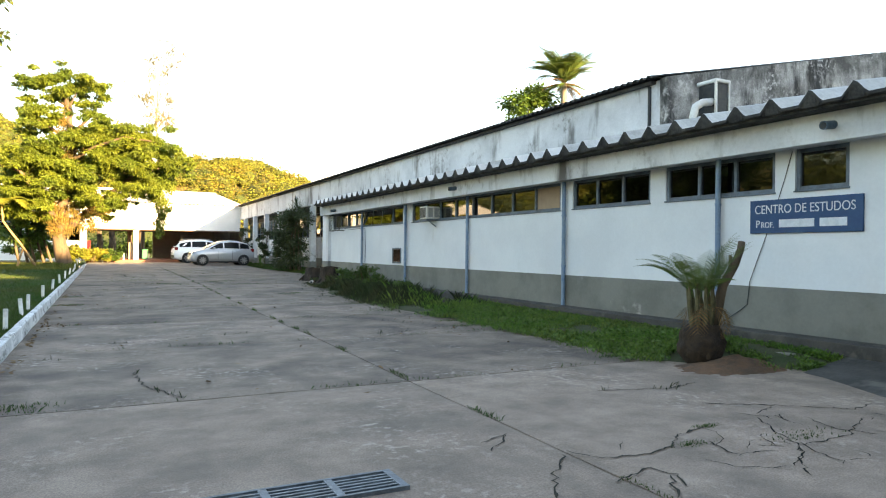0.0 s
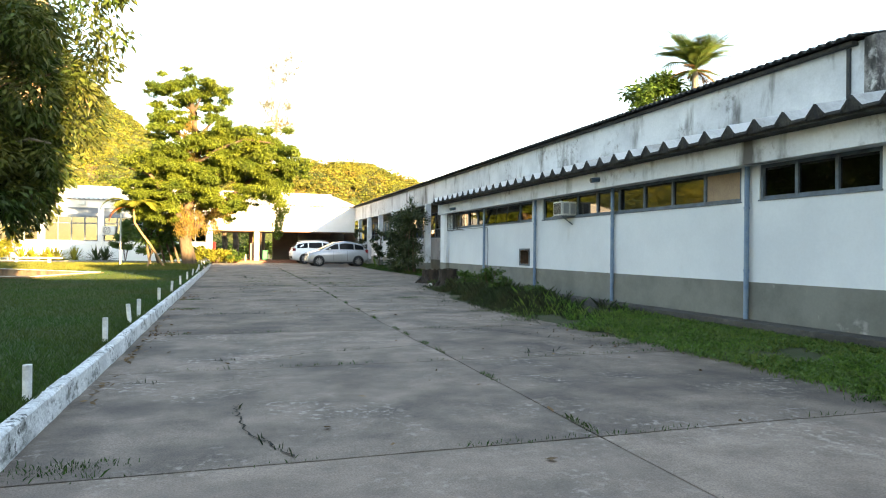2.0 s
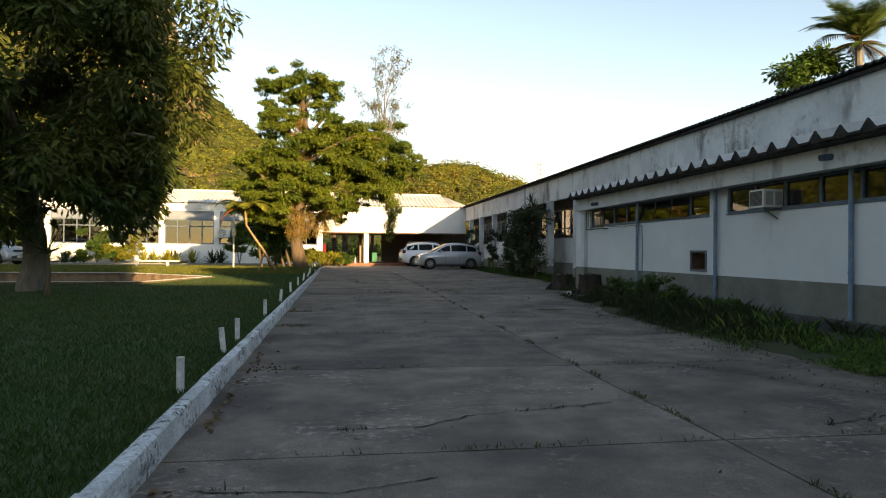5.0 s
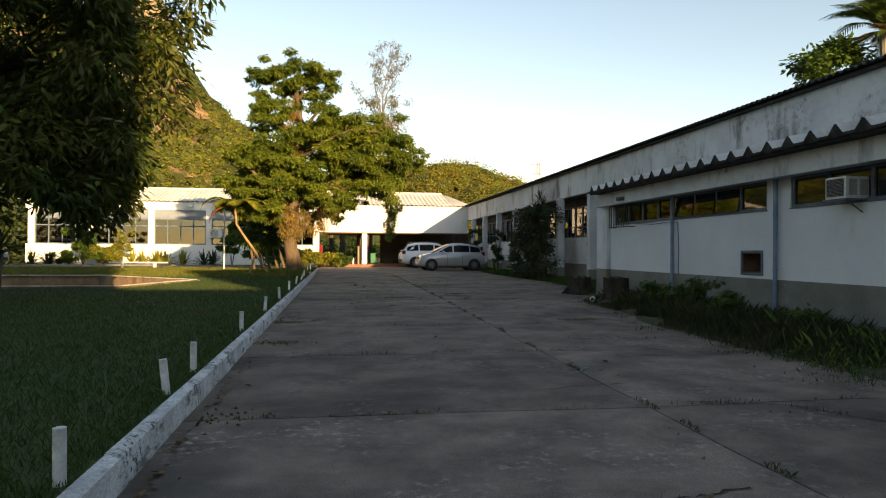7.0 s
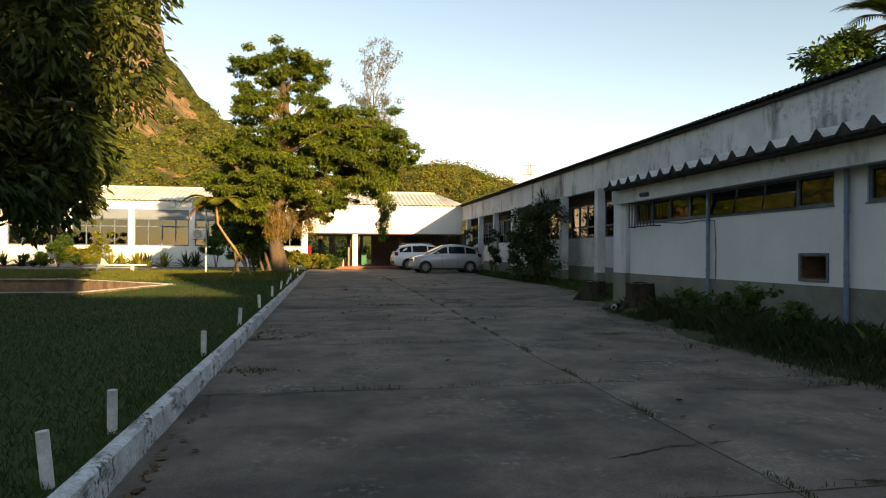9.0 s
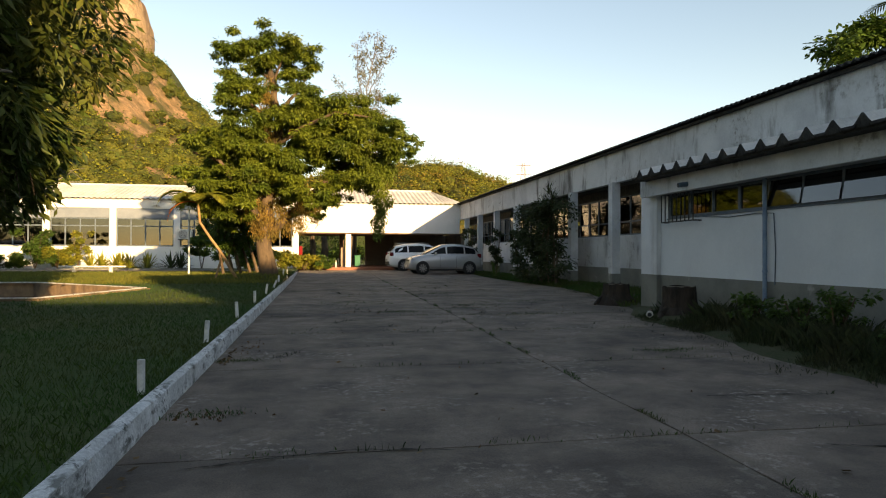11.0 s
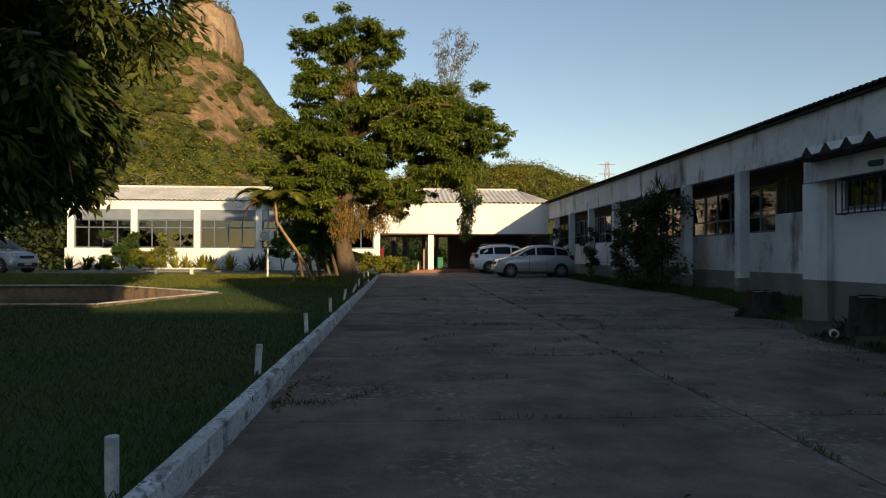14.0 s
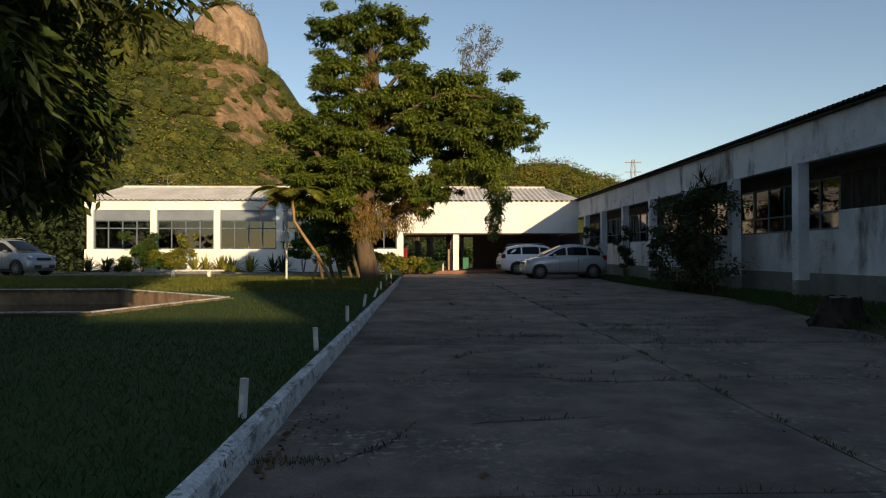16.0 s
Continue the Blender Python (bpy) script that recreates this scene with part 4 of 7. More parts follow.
for b in ((-0.02, 0.0, -0.29, 0.29, 0.17, 0.205), (-0.02, 0.0, -0.29, 0.29, -0.205, -0.17), (-0.02, 0.0, -0.29, -0.25, -0.17, 0.17), (-0.02, 0.0, 0.25, 0.29, -0.17, 0.17)):
    part("frame_board", boxes(b, bevel=0.004), FRAMEM, h)
for b in ((0.0, 0.40, -0.249, 0.249, 0.15, 0.169), (0.0, 0.40, -0.249, 0.249, -0.169, -0.15), (0.0, 0.40, -0.249, -0.235, -0.149, 0.149), (0.0, 0.40, 0.235, 0.249, -0.149, 0.149), (0.40, 0.42, -0.249, 0.249, -0.169, 0.169)):
    part("box_board", boxes(b), HATCH, h, "rusty brown lining board")

# barred cage over the last annex window
cage = thing("window_cage", (AX, 21.0, 2.1), "dark iron bar cage fixed over the end window", "window grille")
for i in range(9):
    part("bar", rod(bmesh.new(), (-0.16, -0.55 + i * 0.138, -0.33), (-0.16, -0.55 + i * 0.138, 0.2), 0.011, n=6), DARKMETAL, cage)
for z in (-0.33, 0.2):
    part("rail", rod(bmesh.new(), (-0.16, -0.56, z), (-0.16, 0.56, z), 0.013, n=6), DARKMETAL, cage)
    for y in (-0.55, 0.55):
        part("arm", rod(bmesh.new(), (-0.16, y, z), (0.0, y, z), 0.013, n=6), DARKMETAL, cage)

# loose cable on the wall below the window
solid("cable", pipe(bmesh.new(), [(AX - 0.010, 4.83, 2.30), (AX - 0.010, 4.92, 2.0), (AX - 0.008, 5.0, 1.77), (AX - 0.007, 5.15, 1.36), (AX - 0.012, 5.27, 1.05), (AX - 0.012, 5.37, 0.79), (AX - 0.012, 5.40, 0.52), (AX - 0.014, 5.5, 0.44), (AX - 0.05, 5.72, 0.28)], [0.0045] * 9, 6), DARKMETAL, "thin dark cable hanging loose down the white wall", "cable")
solid("cable", pipe(bmesh.new(), [(AX - 0.012, 20.4, 1.83), (AX - 0.012, 19.6, 1.78), (AX - 0.014, 18.9, 1.80), (AX - 0.014, 18.52, 1.78), (AX - 0.012, 18.48, 1.2), (AX - 0.012, 18.5, 0.7)], [0.008] * 6, 6), FRAMEM, "grey cable run along the white wall", "cable")

# evaporative cooler standing by the gable
cool = thing("rooftop_cooler", (10.14, 8.66, 3.322), "pale metal cooler box with dark panels and a bent duct", "cooler")
part("housing", boxes((-0.17, 0.17, -0.20, 0.20, 0.40, 0.98), bevel=0.03), DARKMETAL, cool)
for x in (-0.19, 0.15):
    part("edge_post", boxes((x, x + 0.04, -0.22, -0.18, 0.0, 0.99), bevel=0.008), ACW, cool)
part("cap", boxes((-0.20, 0.20, -0.23, 0.23, 0.96, 1.04), bevel=0.035), ACW, cool)
part("base_tray", boxes((-0.18, 0.18, -0.21, 0.21, 0.0, 0.40), bevel=0.02), ACW, cool)
part("duct", pipe(bmesh.new(), [(-0.15, -0.1, 0.62), (-0.40, -0.1, 0.58), (-0.58, -0.1, 0.48), (-0.64, -0.1, 0.3), (-0.65, -0.1, 0.0)], [0.07] * 5, 12), ACW, cool, smooth=True)
rp = rod(bmesh.new(), (MX - 0.02, 9.55, 3.3), (MX - 0.02, 9.55, 4.36), 0.035, n=10)
solid("downpipe", rp, DARKMETAL, "black downpipe at the corner of the upper wall", "pipe")

# near-black strip along the underside of the main eave
solid("eave_batten", boxes((9.30, 9.43, 9.4, 52.2, EAVE - 0.06, EAVE - 0.005)), ROOFEDGE, "near-black strip under the hall eave", "batten", kind="structure")

# ---- verge between the yard and the buildings ----
EDGE_Y = [-6, 3.9, 4.4, 5.2, 8, 11.5, 16.5, 18, 20.5, 22.0, 24.5, 27.5, 31, 36, 41, 52]
EDGE_X = [6.3, 6.25, 5.7, 5.0, 5.15, 4.95, 5.05, 5.55, 5.75, 6.3, 7.1, 7.9, 8.4, 8.3, 8.2, 8.6]


def verge_z(x, y):
    e = np.interp(y, EDGE_Y, EDGE_X)
    return 0.02 + 0.10 * smoothstep(x - e, 0.0, 0.9) + 0.06 * np.exp(-((x - 6.2) ** 2 / 0.9 + (y - 20.7) ** 2 / 3.5))


vg = bmesh.new()
grid = []
rv = random.Random(9)
for j in range(190):
    y = 3.6 + j * 0.25
    e = float(np.interp(y, EDGE_Y, EDGE_X)) + rv.uniform(-0.06, 0.06) + 0.28 * noise.noise(Vector((0, y * 0.55, 4)))
    w = 6.62 if y < 17.6 else 6.96 if y < 22.5 else 9.25
    grid.append([vg.verts.new((e + (w - e) * i / 7, y, -0.04 if i == 0 else float(verge_z(e + (w - e) * i / 7, y)) + rv.uniform(-0.015, 0.015))) for i in range(8)])
for a, b in zip(grid, grid[1:]):
    for i in range(7):
        vg.faces.new((a[i], a[i + 1], b[i + 1], b[i]))
tagged(ob_of("verge", vg, SOILG, True), kind="structure")


def tufts(name, count, xy, tall, wide, material, seed, label):
    """Grass blades as bent two-triangle strips."""
    rng = np.random.default_rng(seed)
    p = xy(rng, count)
    n = len(p)
    a = rng.random(n) * 6.283
    hgt = tall(rng, p, n)
    lean = rng.normal(size=(n, 2)) * 0.35
    side = np.stack([np.cos(a), np.sin(a), np.zeros(n)], 1) * (wide * (0.6 + 0.8 * rng.random(n)))[:, None]
    v = np.empty((n, 4, 3))
    v[:, 0] = p - side
    v[:, 1] = p + side
    mid = p + np.stack([lean[:, 0] * hgt * 0.35, lean[:, 1] * hgt * 0.35, hgt * 0.6], 1)
    v[:, 2] = mid + side * 0.6
    v[:, 3] = p + np.stack([lean[:, 0] * hgt, lean[:, 1] * hgt, hgt], 1)
    f = np.arange(n * 4).reshape(n, 4)
    return tagged(ob_of(name, (v.reshape(-1, 3).tolist(), f.tolist()), material), label, "grass", kind="stuff")


def lawn_xy(rng, n):
    y = 3.5 + 40 * rng.random(n) ** 1.7
    x = LAWN_EDGE - 0.02 - (0.6 + (y + 4) * 0.75) * rng.random(n) ** 1.25
    ok = ~in_pool(x, y) & ~in_pool(x + 0.25, y) & ~in_pool(x, y - 0.25)
    x, y = x[ok], y[ok]
    return np.stack([x, y, lawn_z(x, y) - 0.01], 1)


tufts("lawn_grass", 400000, lawn_xy, lambda r, p, n: (0.022 + 0.04 * r.random(n)) * (1 + 0.006 * p[:, 1]), 0.0026, BLADE, 3, "short green lawn grass")


def far_lawn_xy(rng, n):
    y = 31 + 13 * rng.random(n)
    x = LAWN_EDGE - 0.05 - 24 * rng.random(n)
    ok = ~in_pool(x, y) & ~in_pool(x + 0.25, y) & ~in_pool(x, y - 0.25) & (y < 43.1)
    x, y = x[ok], y[ok]
    return np.stack([x, y, lawn_z(x, y) - 0.01], 1)


tufts("far_lawn_grass", 60000, far_lawn_xy, lambda r, p, n: 0.06 + 0.08 * r.random(n), 0.013, GOLDBLADE, 13, "lawn grass with low-sun gold in its colour before the garden drive")


def verge_xy(rng, n):
    y = 4.0 + 16.5 * rng.random(n)
    e = np.interp(y, EDGE_Y, EDGE_X)
    x = e + (6.58 - e) * rng.random(n) ** 0.9 + 0.10 * rng.normal(size=n)
    x = np.minimum(x, 6.58)
    thin = np.array([noise.noise(Vector((a * 1.4, b * 1.1, 5.5))) + 0.5 * noise.noise(Vector((a * 4, b * 4, 2.5))) for a, b in zip(x, y)])
    keep = (thin > -0.22 + 0.25 * (rng.random(n) - 0.5)) & (np.abs(x - 6.36) > 0.08) & ((x - 5.5) ** 2 + (y - 4.75) ** 2 > 0.16)
    x, y = x[keep], y[keep]
    return np.stack([x, y, verge_z(x, y) - 0.01], 1)


def verge_tall(r, p, n):
    wild = smoothstep(p[:, 1], 9.5, 13.5) * (1 - 0.5 * smoothstep(p[:, 1], 19, 22))
    edge = smoothstep(p[:, 0], np.interp(p[:, 1], EDGE_Y, EDGE_X), np.interp(p[:, 1], EDGE_Y, EDGE_X) + 0.6)
    return (0.03 + 0.05 * r.random(n)) + wild * edge * 0.30 * r.random(n) ** 1.8


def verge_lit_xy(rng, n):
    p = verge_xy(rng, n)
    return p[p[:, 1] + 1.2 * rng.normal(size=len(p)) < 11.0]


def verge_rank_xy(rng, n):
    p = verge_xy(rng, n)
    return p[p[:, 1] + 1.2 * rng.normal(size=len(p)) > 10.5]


# taller weeds in the shaded tone, lower grass in the lit tone
tufts("rank_weeds", 52000, verge_rank_xy, lambda r, p, n: verge_tall(r, p, n) * 0.9, 0.004, DARKBLADE, 6, "rank weeds along the wall foot with shade in their dark green")
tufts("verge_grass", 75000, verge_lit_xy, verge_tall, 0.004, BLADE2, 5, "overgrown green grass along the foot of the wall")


rng = np.random.default_rng(44)
cl = verge_lit_xy(rng, 9000)
solid("clover", cloud_of_leaves(cl + np.array([0, 0, 0.03]), np.full(len(cl), 0.05), 30000, 0.036, 0.026, droop=0.0, seed=45, flat=0.6, shell=0.1), LEAFCL, "low broad-leaved clover covering the verge", "clover", kind="stuff")


def verge2_xy(rng, n):
    y = 22.8 + 29 * rng.random(n)
    e = np.interp(y, EDGE_Y, EDGE_X)
    x = e + (9.7 - e) * rng.random(n) ** 1.3
    return np.stack([x, y, verge_z(x, y) - 0.01], 1)


tufts("verge_grass", 14000, verge2_xy, lambda r, p, n: 0.05 + 0.10 * r.random(n), 0.010, BLADE, 6, "sparse grass on bare soil before the colonnade")

# ---- yard slabs, each with uneven worn edges ----
JY = [-11.5, -5.85, -0.3, 5.22, 8.1, 10.83, 13.58, 16.45, 19.35, 21.9, 24.7, 27.3, 30.1, 32.8, 35.6, 38.4, 41.2, 44.0, 46.8, 49.5, 51.0]
yard = thing("yard", (0, 0, 0), "worn grey concrete slabs of the yard with weedy joints", "pavement", kind="structure")


def slab(x0, x1, y0, y1, seed, right=None, left=None, gap=0.010):
    r = random.Random(seed)
    bm = bmesh.new()
    nx_, ny_ = max(2, int((x1 - x0) / 0.14)), max(2, int((y1 - y0) / 0.2))
    pts = []
    wob = lambda s, ph: gap * (0.9 * noise.noise(Vector((s * 1.3, ph, seed))) + 1.1 * noise.noise(Vector((s * 6, ph, seed))))
    for j in range(ny_ + 1):
        row = []
        for i in range(nx_ + 1):
            y = y0 + (y1 - y0) * j / ny_
            xr = x1 if right is None else right(y)
            xl = x0 if left is None else left(y)
            x = xl + (xr - xl) * i / nx_
            if i == 0 and x0 > 0:
                x += 0.006 + abs(wob(y, 1))
            if i == nx_:
                x -= 0.006 + abs(wob(y, 2))
            if j == 0:
                y += gap * 0.7 + abs(wob(x, 3))
            if j == ny_:
                y -= gap * 0.7 + abs(wob(x, 4))
            z = float(road_z(y)) + 0.010 * noise.noise(Vector((x * 0.6, y * 0.6, 2.0))) - (0.008 if i in (0, nx_) or j in (0, ny_) else 0)
            row.append(bm.verts.new((x, y, z)))
        pts.append(row)
    for j in range(ny_):
        for i in range(nx_):
            bm.faces.new((pts[j][i], pts[j][i + 1], pts[j + 1][i + 1], pts[j + 1][i]))
    ext = bmesh.ops.extrude_edge_only(bm, edges=[e for e in bm.edges if e.is_boundary])
    for g in ext["geom"]:
        if isinstance(g, bmesh.types.BMVert):
            g.co.z -= 0.06
    return part("slab", bm, PALECONC if y0 < 5 else CONC, yard, smooth=False)


def joint_x(y):
    return float(np.interp(y, (-5, 3, 7, 11, 14, 16, 18, 22, 26, 51), (2.25, 2.33, 2.42, 2.48, 2.52, 2.57, 2.61, 2.75, 2.80, 3.1))) + 0.02 * noise.noise(Vector((y * 0.9, 0.2, 8.0)))


def edge_fn(y):
    return float(min(np.interp(y, EDGE_Y, EDGE_X) + 0.25, 9.8))


for s_, (y0, y1) in enumerate(zip(JY, JY[1:])):
    slab(-0.875, 2.5, y0, y1, s_, right=joint_x)
    slab(2.5, 5.2, y0, y1, s_ + 50, right=edge_fn, left=joint_x)


def crack(pts, width, seed):
    """A narrow dark soil line, jagged between its bends."""
    r = random.Random(seed)
    line = []
    for (xa, ya), (xb, yb) in zip(pts, pts[1:]):
        n = max(2, int(math.hypot(xb - xa, yb - ya) / 0.04))
        for i in range(n):
            t = i / n
            line.append((xa + (xb - xa) * t + r.uniform(-0.016, 0.016), ya + (yb - ya) * t + r.uniform(-0.016, 0.016)))
    line.append(pts[-1])
    bm = bmesh.new()
    prev = None
    for i, (x, y) in enumerate(line):
        a, b = line[max(i - 1, 0)], line[min(i + 1, len(line) - 1)]
        d = Vector((b[0] - a[0], b[1] - a[1], 0)).normalized()
        w = width * r.uniform(0.10, 0.55) * (2.4 if r.random() < 0.06 else 1) * (0.2 if i in (0, len(line) - 1) else 1)
        z = float(road_z(y)) + 0.010 * noise.noise(Vector((x * 0.6, y * 0.6, 2.0))) + 0.005
        cur = (bm.verts.new((x - d.y * w, y + d.x * w, z)), bm.verts.new((x + d.y * w, y - d.x * w, z)))
        if prev:
            bm.faces.new((prev[0], prev[1], cur[1], cur[0]))
        prev = cur
    part("crack", bm, CRACKM, yard, "dark jagged crack in the concrete")


CRACKS = [[(2.33, 2.98), (2.42, 2.8), (2.64, 2.74), (2.87, 2.76), (3.19, 2.95), (3.5, 3.02)], [(2.29, 2.94), (2.04, 2.7), (1.86, 2.44), (1.8, 2.2)], [(2.23, 2.48), (2.54, 2.56), (2.61, 2.43), (2.51, 2.28)],
          [(2.57, 2.43), (2.45, 2.3), (2.36, 2.19)], [(3.25, 2.79), (3.16, 2.59), (3.19, 2.52)], [(4.01, 3.03), (3.76, 2.69), (3.66, 2.47), (4.15, 2.5), (4.7, 2.71)], [(4.33, 2.88), (4.22, 2.62), (4.35, 2.41)], [(1.98, 3.33), (2.22, 3.41), (1.95, 3.16)], [(3.66, 2.47), (3.4, 2.3), (3.2, 2.1)],
          [(4.0, 3.5), (4.5, 3.2), (4.9, 2.9), (5.2, 2.95)], [(3.6, 4.2), (4.2, 4.0), (4.6, 4.1)], [(0.55, 5.28), (0.3, 5.9), (0.25, 6.6)], [(2.6, 19.6), (1.6, 19.7), (0.3, 19.65), (-0.5, 19.8)],
          [(-0.6, 7.6), (0.1, 7.5), (0.6, 7.65)], [(2.7, 19.4), (3.6, 19.5), (4.5, 19.35)], [(0.2, 22.6), (0.9, 22.9), (1.9, 22.5), (2.7, 22.8)], [(2.75, 23.9), (3.6, 24.2), (4.4, 24.0), (5.4, 24.3)],
          [(3.0, 21.2), (3.5, 22.4), (3.2, 23.4), (3.6, 24.2)], [(-0.5, 13.4), (0.4, 13.6), (1.0, 13.5)], [(3.3, 8.3), (4.0, 8.5), (4.9, 8.4)], [(3.2, 13.2), (4.1, 13.0), (4.9, 13.15)],
          [(0.8, 28.0), (1.7, 28.2), (3.0, 27.9)], [(3.5, 26.6), (4.4, 27.0), (5.6, 26.8), (6.6, 27.1)], [(4.6, 20.2), (5.2, 19.2), (5.0, 18.2)], [(-0.3, 33.2), (1.5, 33.4), (2.6, 33.1)]]
rcr = random.Random(77)
for i in range(46):
    x, y = rcr.uniform(-0.4, 6.5), rcr.uniform(8, 40)
    a = rcr.choice((0, 0, 0, 1.4)) + rcr.uniform(-0.35, 0.35)
    line = [(x, y)]
    for k_ in range(rcr.randint(2, 4)):
        a += rcr.uniform(-0.5, 0.5)
        x, y = x + math.cos(a) * rcr.uniform(0.3, 0.8), y + math.sin(a) * rcr.uniform(0.3, 0.8)
        line.append((x, y))
    if max(p[0] for p in line) < np.interp(y, EDGE_Y, EDGE_X) - 0.1 and min(p[0] for p in line) > -0.75:
        CRACKS.append(line)
WEEDY = CRACKS[10:]
for i in range(26):
    # the broken corner by the palm
    x, y, a = rcr.uniform(2.5, 5.0), rcr.uniform(1.9, 3.1), rcr.uniform(0, 6.28)
    line = [(x, y)]
    for k_ in range(rcr.randint(1, 3)):
        a += rcr.uniform(-0.9, 0.9)
        x, y = x + math.cos(a) * rcr.uniform(0.08, 0.25), y + math.sin(a) * rcr.uniform(0.08, 0.22)
        line.append((x, y))
    CRACKS.append(line)
for i, c in enumerate(CRACKS):
    crack(c, 0.014 if i < 9 else 0.018 if i < 10 + len(WEEDY) else 0.009, i)


def joint_xy(rng, n):
    pts_ = []
    for y in JY[2:]:
        m = n // 30
        x = -0.6 + 6.5 * rng.random(m)
        ok = np.sin(x * 2.1 + y * 3) + np.sin(x * 5.3 + y) + 0.5 * rng.normal(size=m) > 0.15
        x = x[ok]
        pts_.append(np.stack([x, y + rng.normal(size=len(x)) * 0.02, np.full(len(x), float(road_z(y)))], 1))
    y = 0.5 + 40 * rng.random(n // 2) ** 1.2
    ok = np.sin(y * 3.7) + np.sin(y * 8.1 + 1) > 0.5
    y = y[ok]
    pts_.append(np.stack([np.array([joint_x(v) for v in y]) + rng.normal(size=len(y)) * 0.015, y, np.asarray(road_z(y))], 1))
    for cx, cy, k_ in ((3.9, 2.62, 0.10), (3.5, 3.03, 0.04), (5.0, 5.5, 0.09), (4.9, 8.7, 0.14), (4.75, 11.5, 0.2), (-0.6, 5.4, 0.12), (5.0, 9.4, 0.12), (4.85, 13.2, 0.15), (3.4, 23.4, 0.3), (1.0, 25.3, 0.3), (4.2, 21.9, 0.3), (1.8, 22.7, 0.2), (5.0, 25.3, 0.4), (4.4, 17.0, 0.15), (3.6, 28.6, 0.3), (-0.55, 14.6, 0.12), (3.1, 2.78, 0.05), (-0.62, 17, 0.1), (3.6, 24.1, 0.25)):
        m = n // 40
        pts_.append(np.stack([cx + rng.normal(size=m) * k_ * 1.4, cy + rng.normal(size=m) * k_ * 0.5, np.full(m, float(road_z(cy)) - 0.005)], 1))
    return np.concatenate(pts_)


def crack_xy(rng, n):
    """Weeds and dirt that follow the bends of the cracks and the ragged verge edge."""
    segs = [(a, b) for c in WEEDY for a, b in zip(c, c[1:])]
    pick = rng.integers(0, len(segs), n)
    t = rng.random(n)
    a = np.array([segs[i][0] for i in pick])
    b = np.array([segs[i][1] for i in pick])
    p = a + (b - a) * t[:, None] + rng.normal(size=(n, 2)) * 0.025
    ok = np.sin(p[:, 0] * 4.1 + p[:, 1] * 2.3) + np.sin(p[:, 0] * 9.7 - p[:, 1] * 5) > 0.3
    y = 11 + 20 * rng.random(n // 2)
    e = np.interp(y, EDGE_Y, EDGE_X) - np.abs(rng.normal(size=n // 2)) * 0.2
    keep = np.sin(y * 2.9) + np.sin(y * 7.3 + 2) + rng.normal(size=n // 2) * 0.4 > 0.3
    p = np.concatenate([p[ok], np.stack([e, y], 1)[keep]])
    return np.stack([p[:, 0], p[:, 1], np.asarray(road_z(p[:, 1])) - 0.004], 1)


tufts("crack_weeds", 3800, crack_xy, lambda r, p, n: 0.012 + 0.05 * r.random(n) ** 2, 0.004, DARKBLADE, 18, "dark weeds and dirt in the cracks of the slabs")


def litter_xy(rng, n):
    """Dry leaves blown together in little drifts along the kerb and the joints."""
    m = n // 8
    out_ = []
    for cx, cy, sx_, sy_ in ((-0.6, 14.5, 0.22, 0.12), (-0.6, 10.8, 0.15, 0.12), (5.2, 12.6, 0.4, 0.5), (-0.6, 18.0, 0.1, 0.4), (1.0, 22.5, 1.0, 0.2), (4.8, 9.0, 0.3, 0.8), (4.0, 23.0, 1.0, 0.5), (3.0, 14.0, 2.0, 6.0)):
        out_.append(np.stack([np.maximum(cx + rng.normal(size=m) * sx_, -0.74), cy + rng.normal(size=m) * sy_], 1))
    p = np.concatenate(out_)
    return np.stack([p[:, 0], p[:, 1], np.asarray(road_z(p[:, 1])) + 0.008], 1)


tufts("leaf_litter", 420, litter_xy, lambda r, p, n: 0.008 + 0.014 * r.random(n), 0.014, LITTER, 28, "scattered dry brown leaves on the concrete")
tufts("joint_weeds", 14000, joint_xy, lambda r, p, n: (0.010 + 0.035 * r.random(n) ** 2) * np.where(p[:, 1] < 3.4, 0.5, 1.0), 0.003, BLADE, 8, "small weeds growing in the slab joints")

# drain grate
grate = thing("drain_grate", (0.66, 2.96, 0.004), "blue-grey cast drain grate with long slots set in the concrete", "grate")
# flat dark plate that gives the slots the shade of a pit
part("pit", boxes((-0.62, 0.62, -0.12, 0.12, -0.006, 0.002)), DARKMETAL, grate)
for y in (-0.13, 0.11):
    part("rail", boxes((-0.64, 0.64, y, y + 0.02, -0.01, 0.014), bevel=0.003), GRATE, grate)
for i in range(5):
    part("cross_bar", boxes((-0.64 + i * 0.31, -0.60 + i * 0.31, -0.11, 0.11, -0.01, 0.0135), bevel=0.003), GRATE, grate)
for j in range(5):
    part("bar", boxes((-0.60, 0.60, -0.082 + j * 0.037, -0.066 + j * 0.037, -0.01, 0.012), bevel=0.002), GRATE, grate)

# dry leaves against the kerb
rl = random.Random(21)
lv, lf = [], []
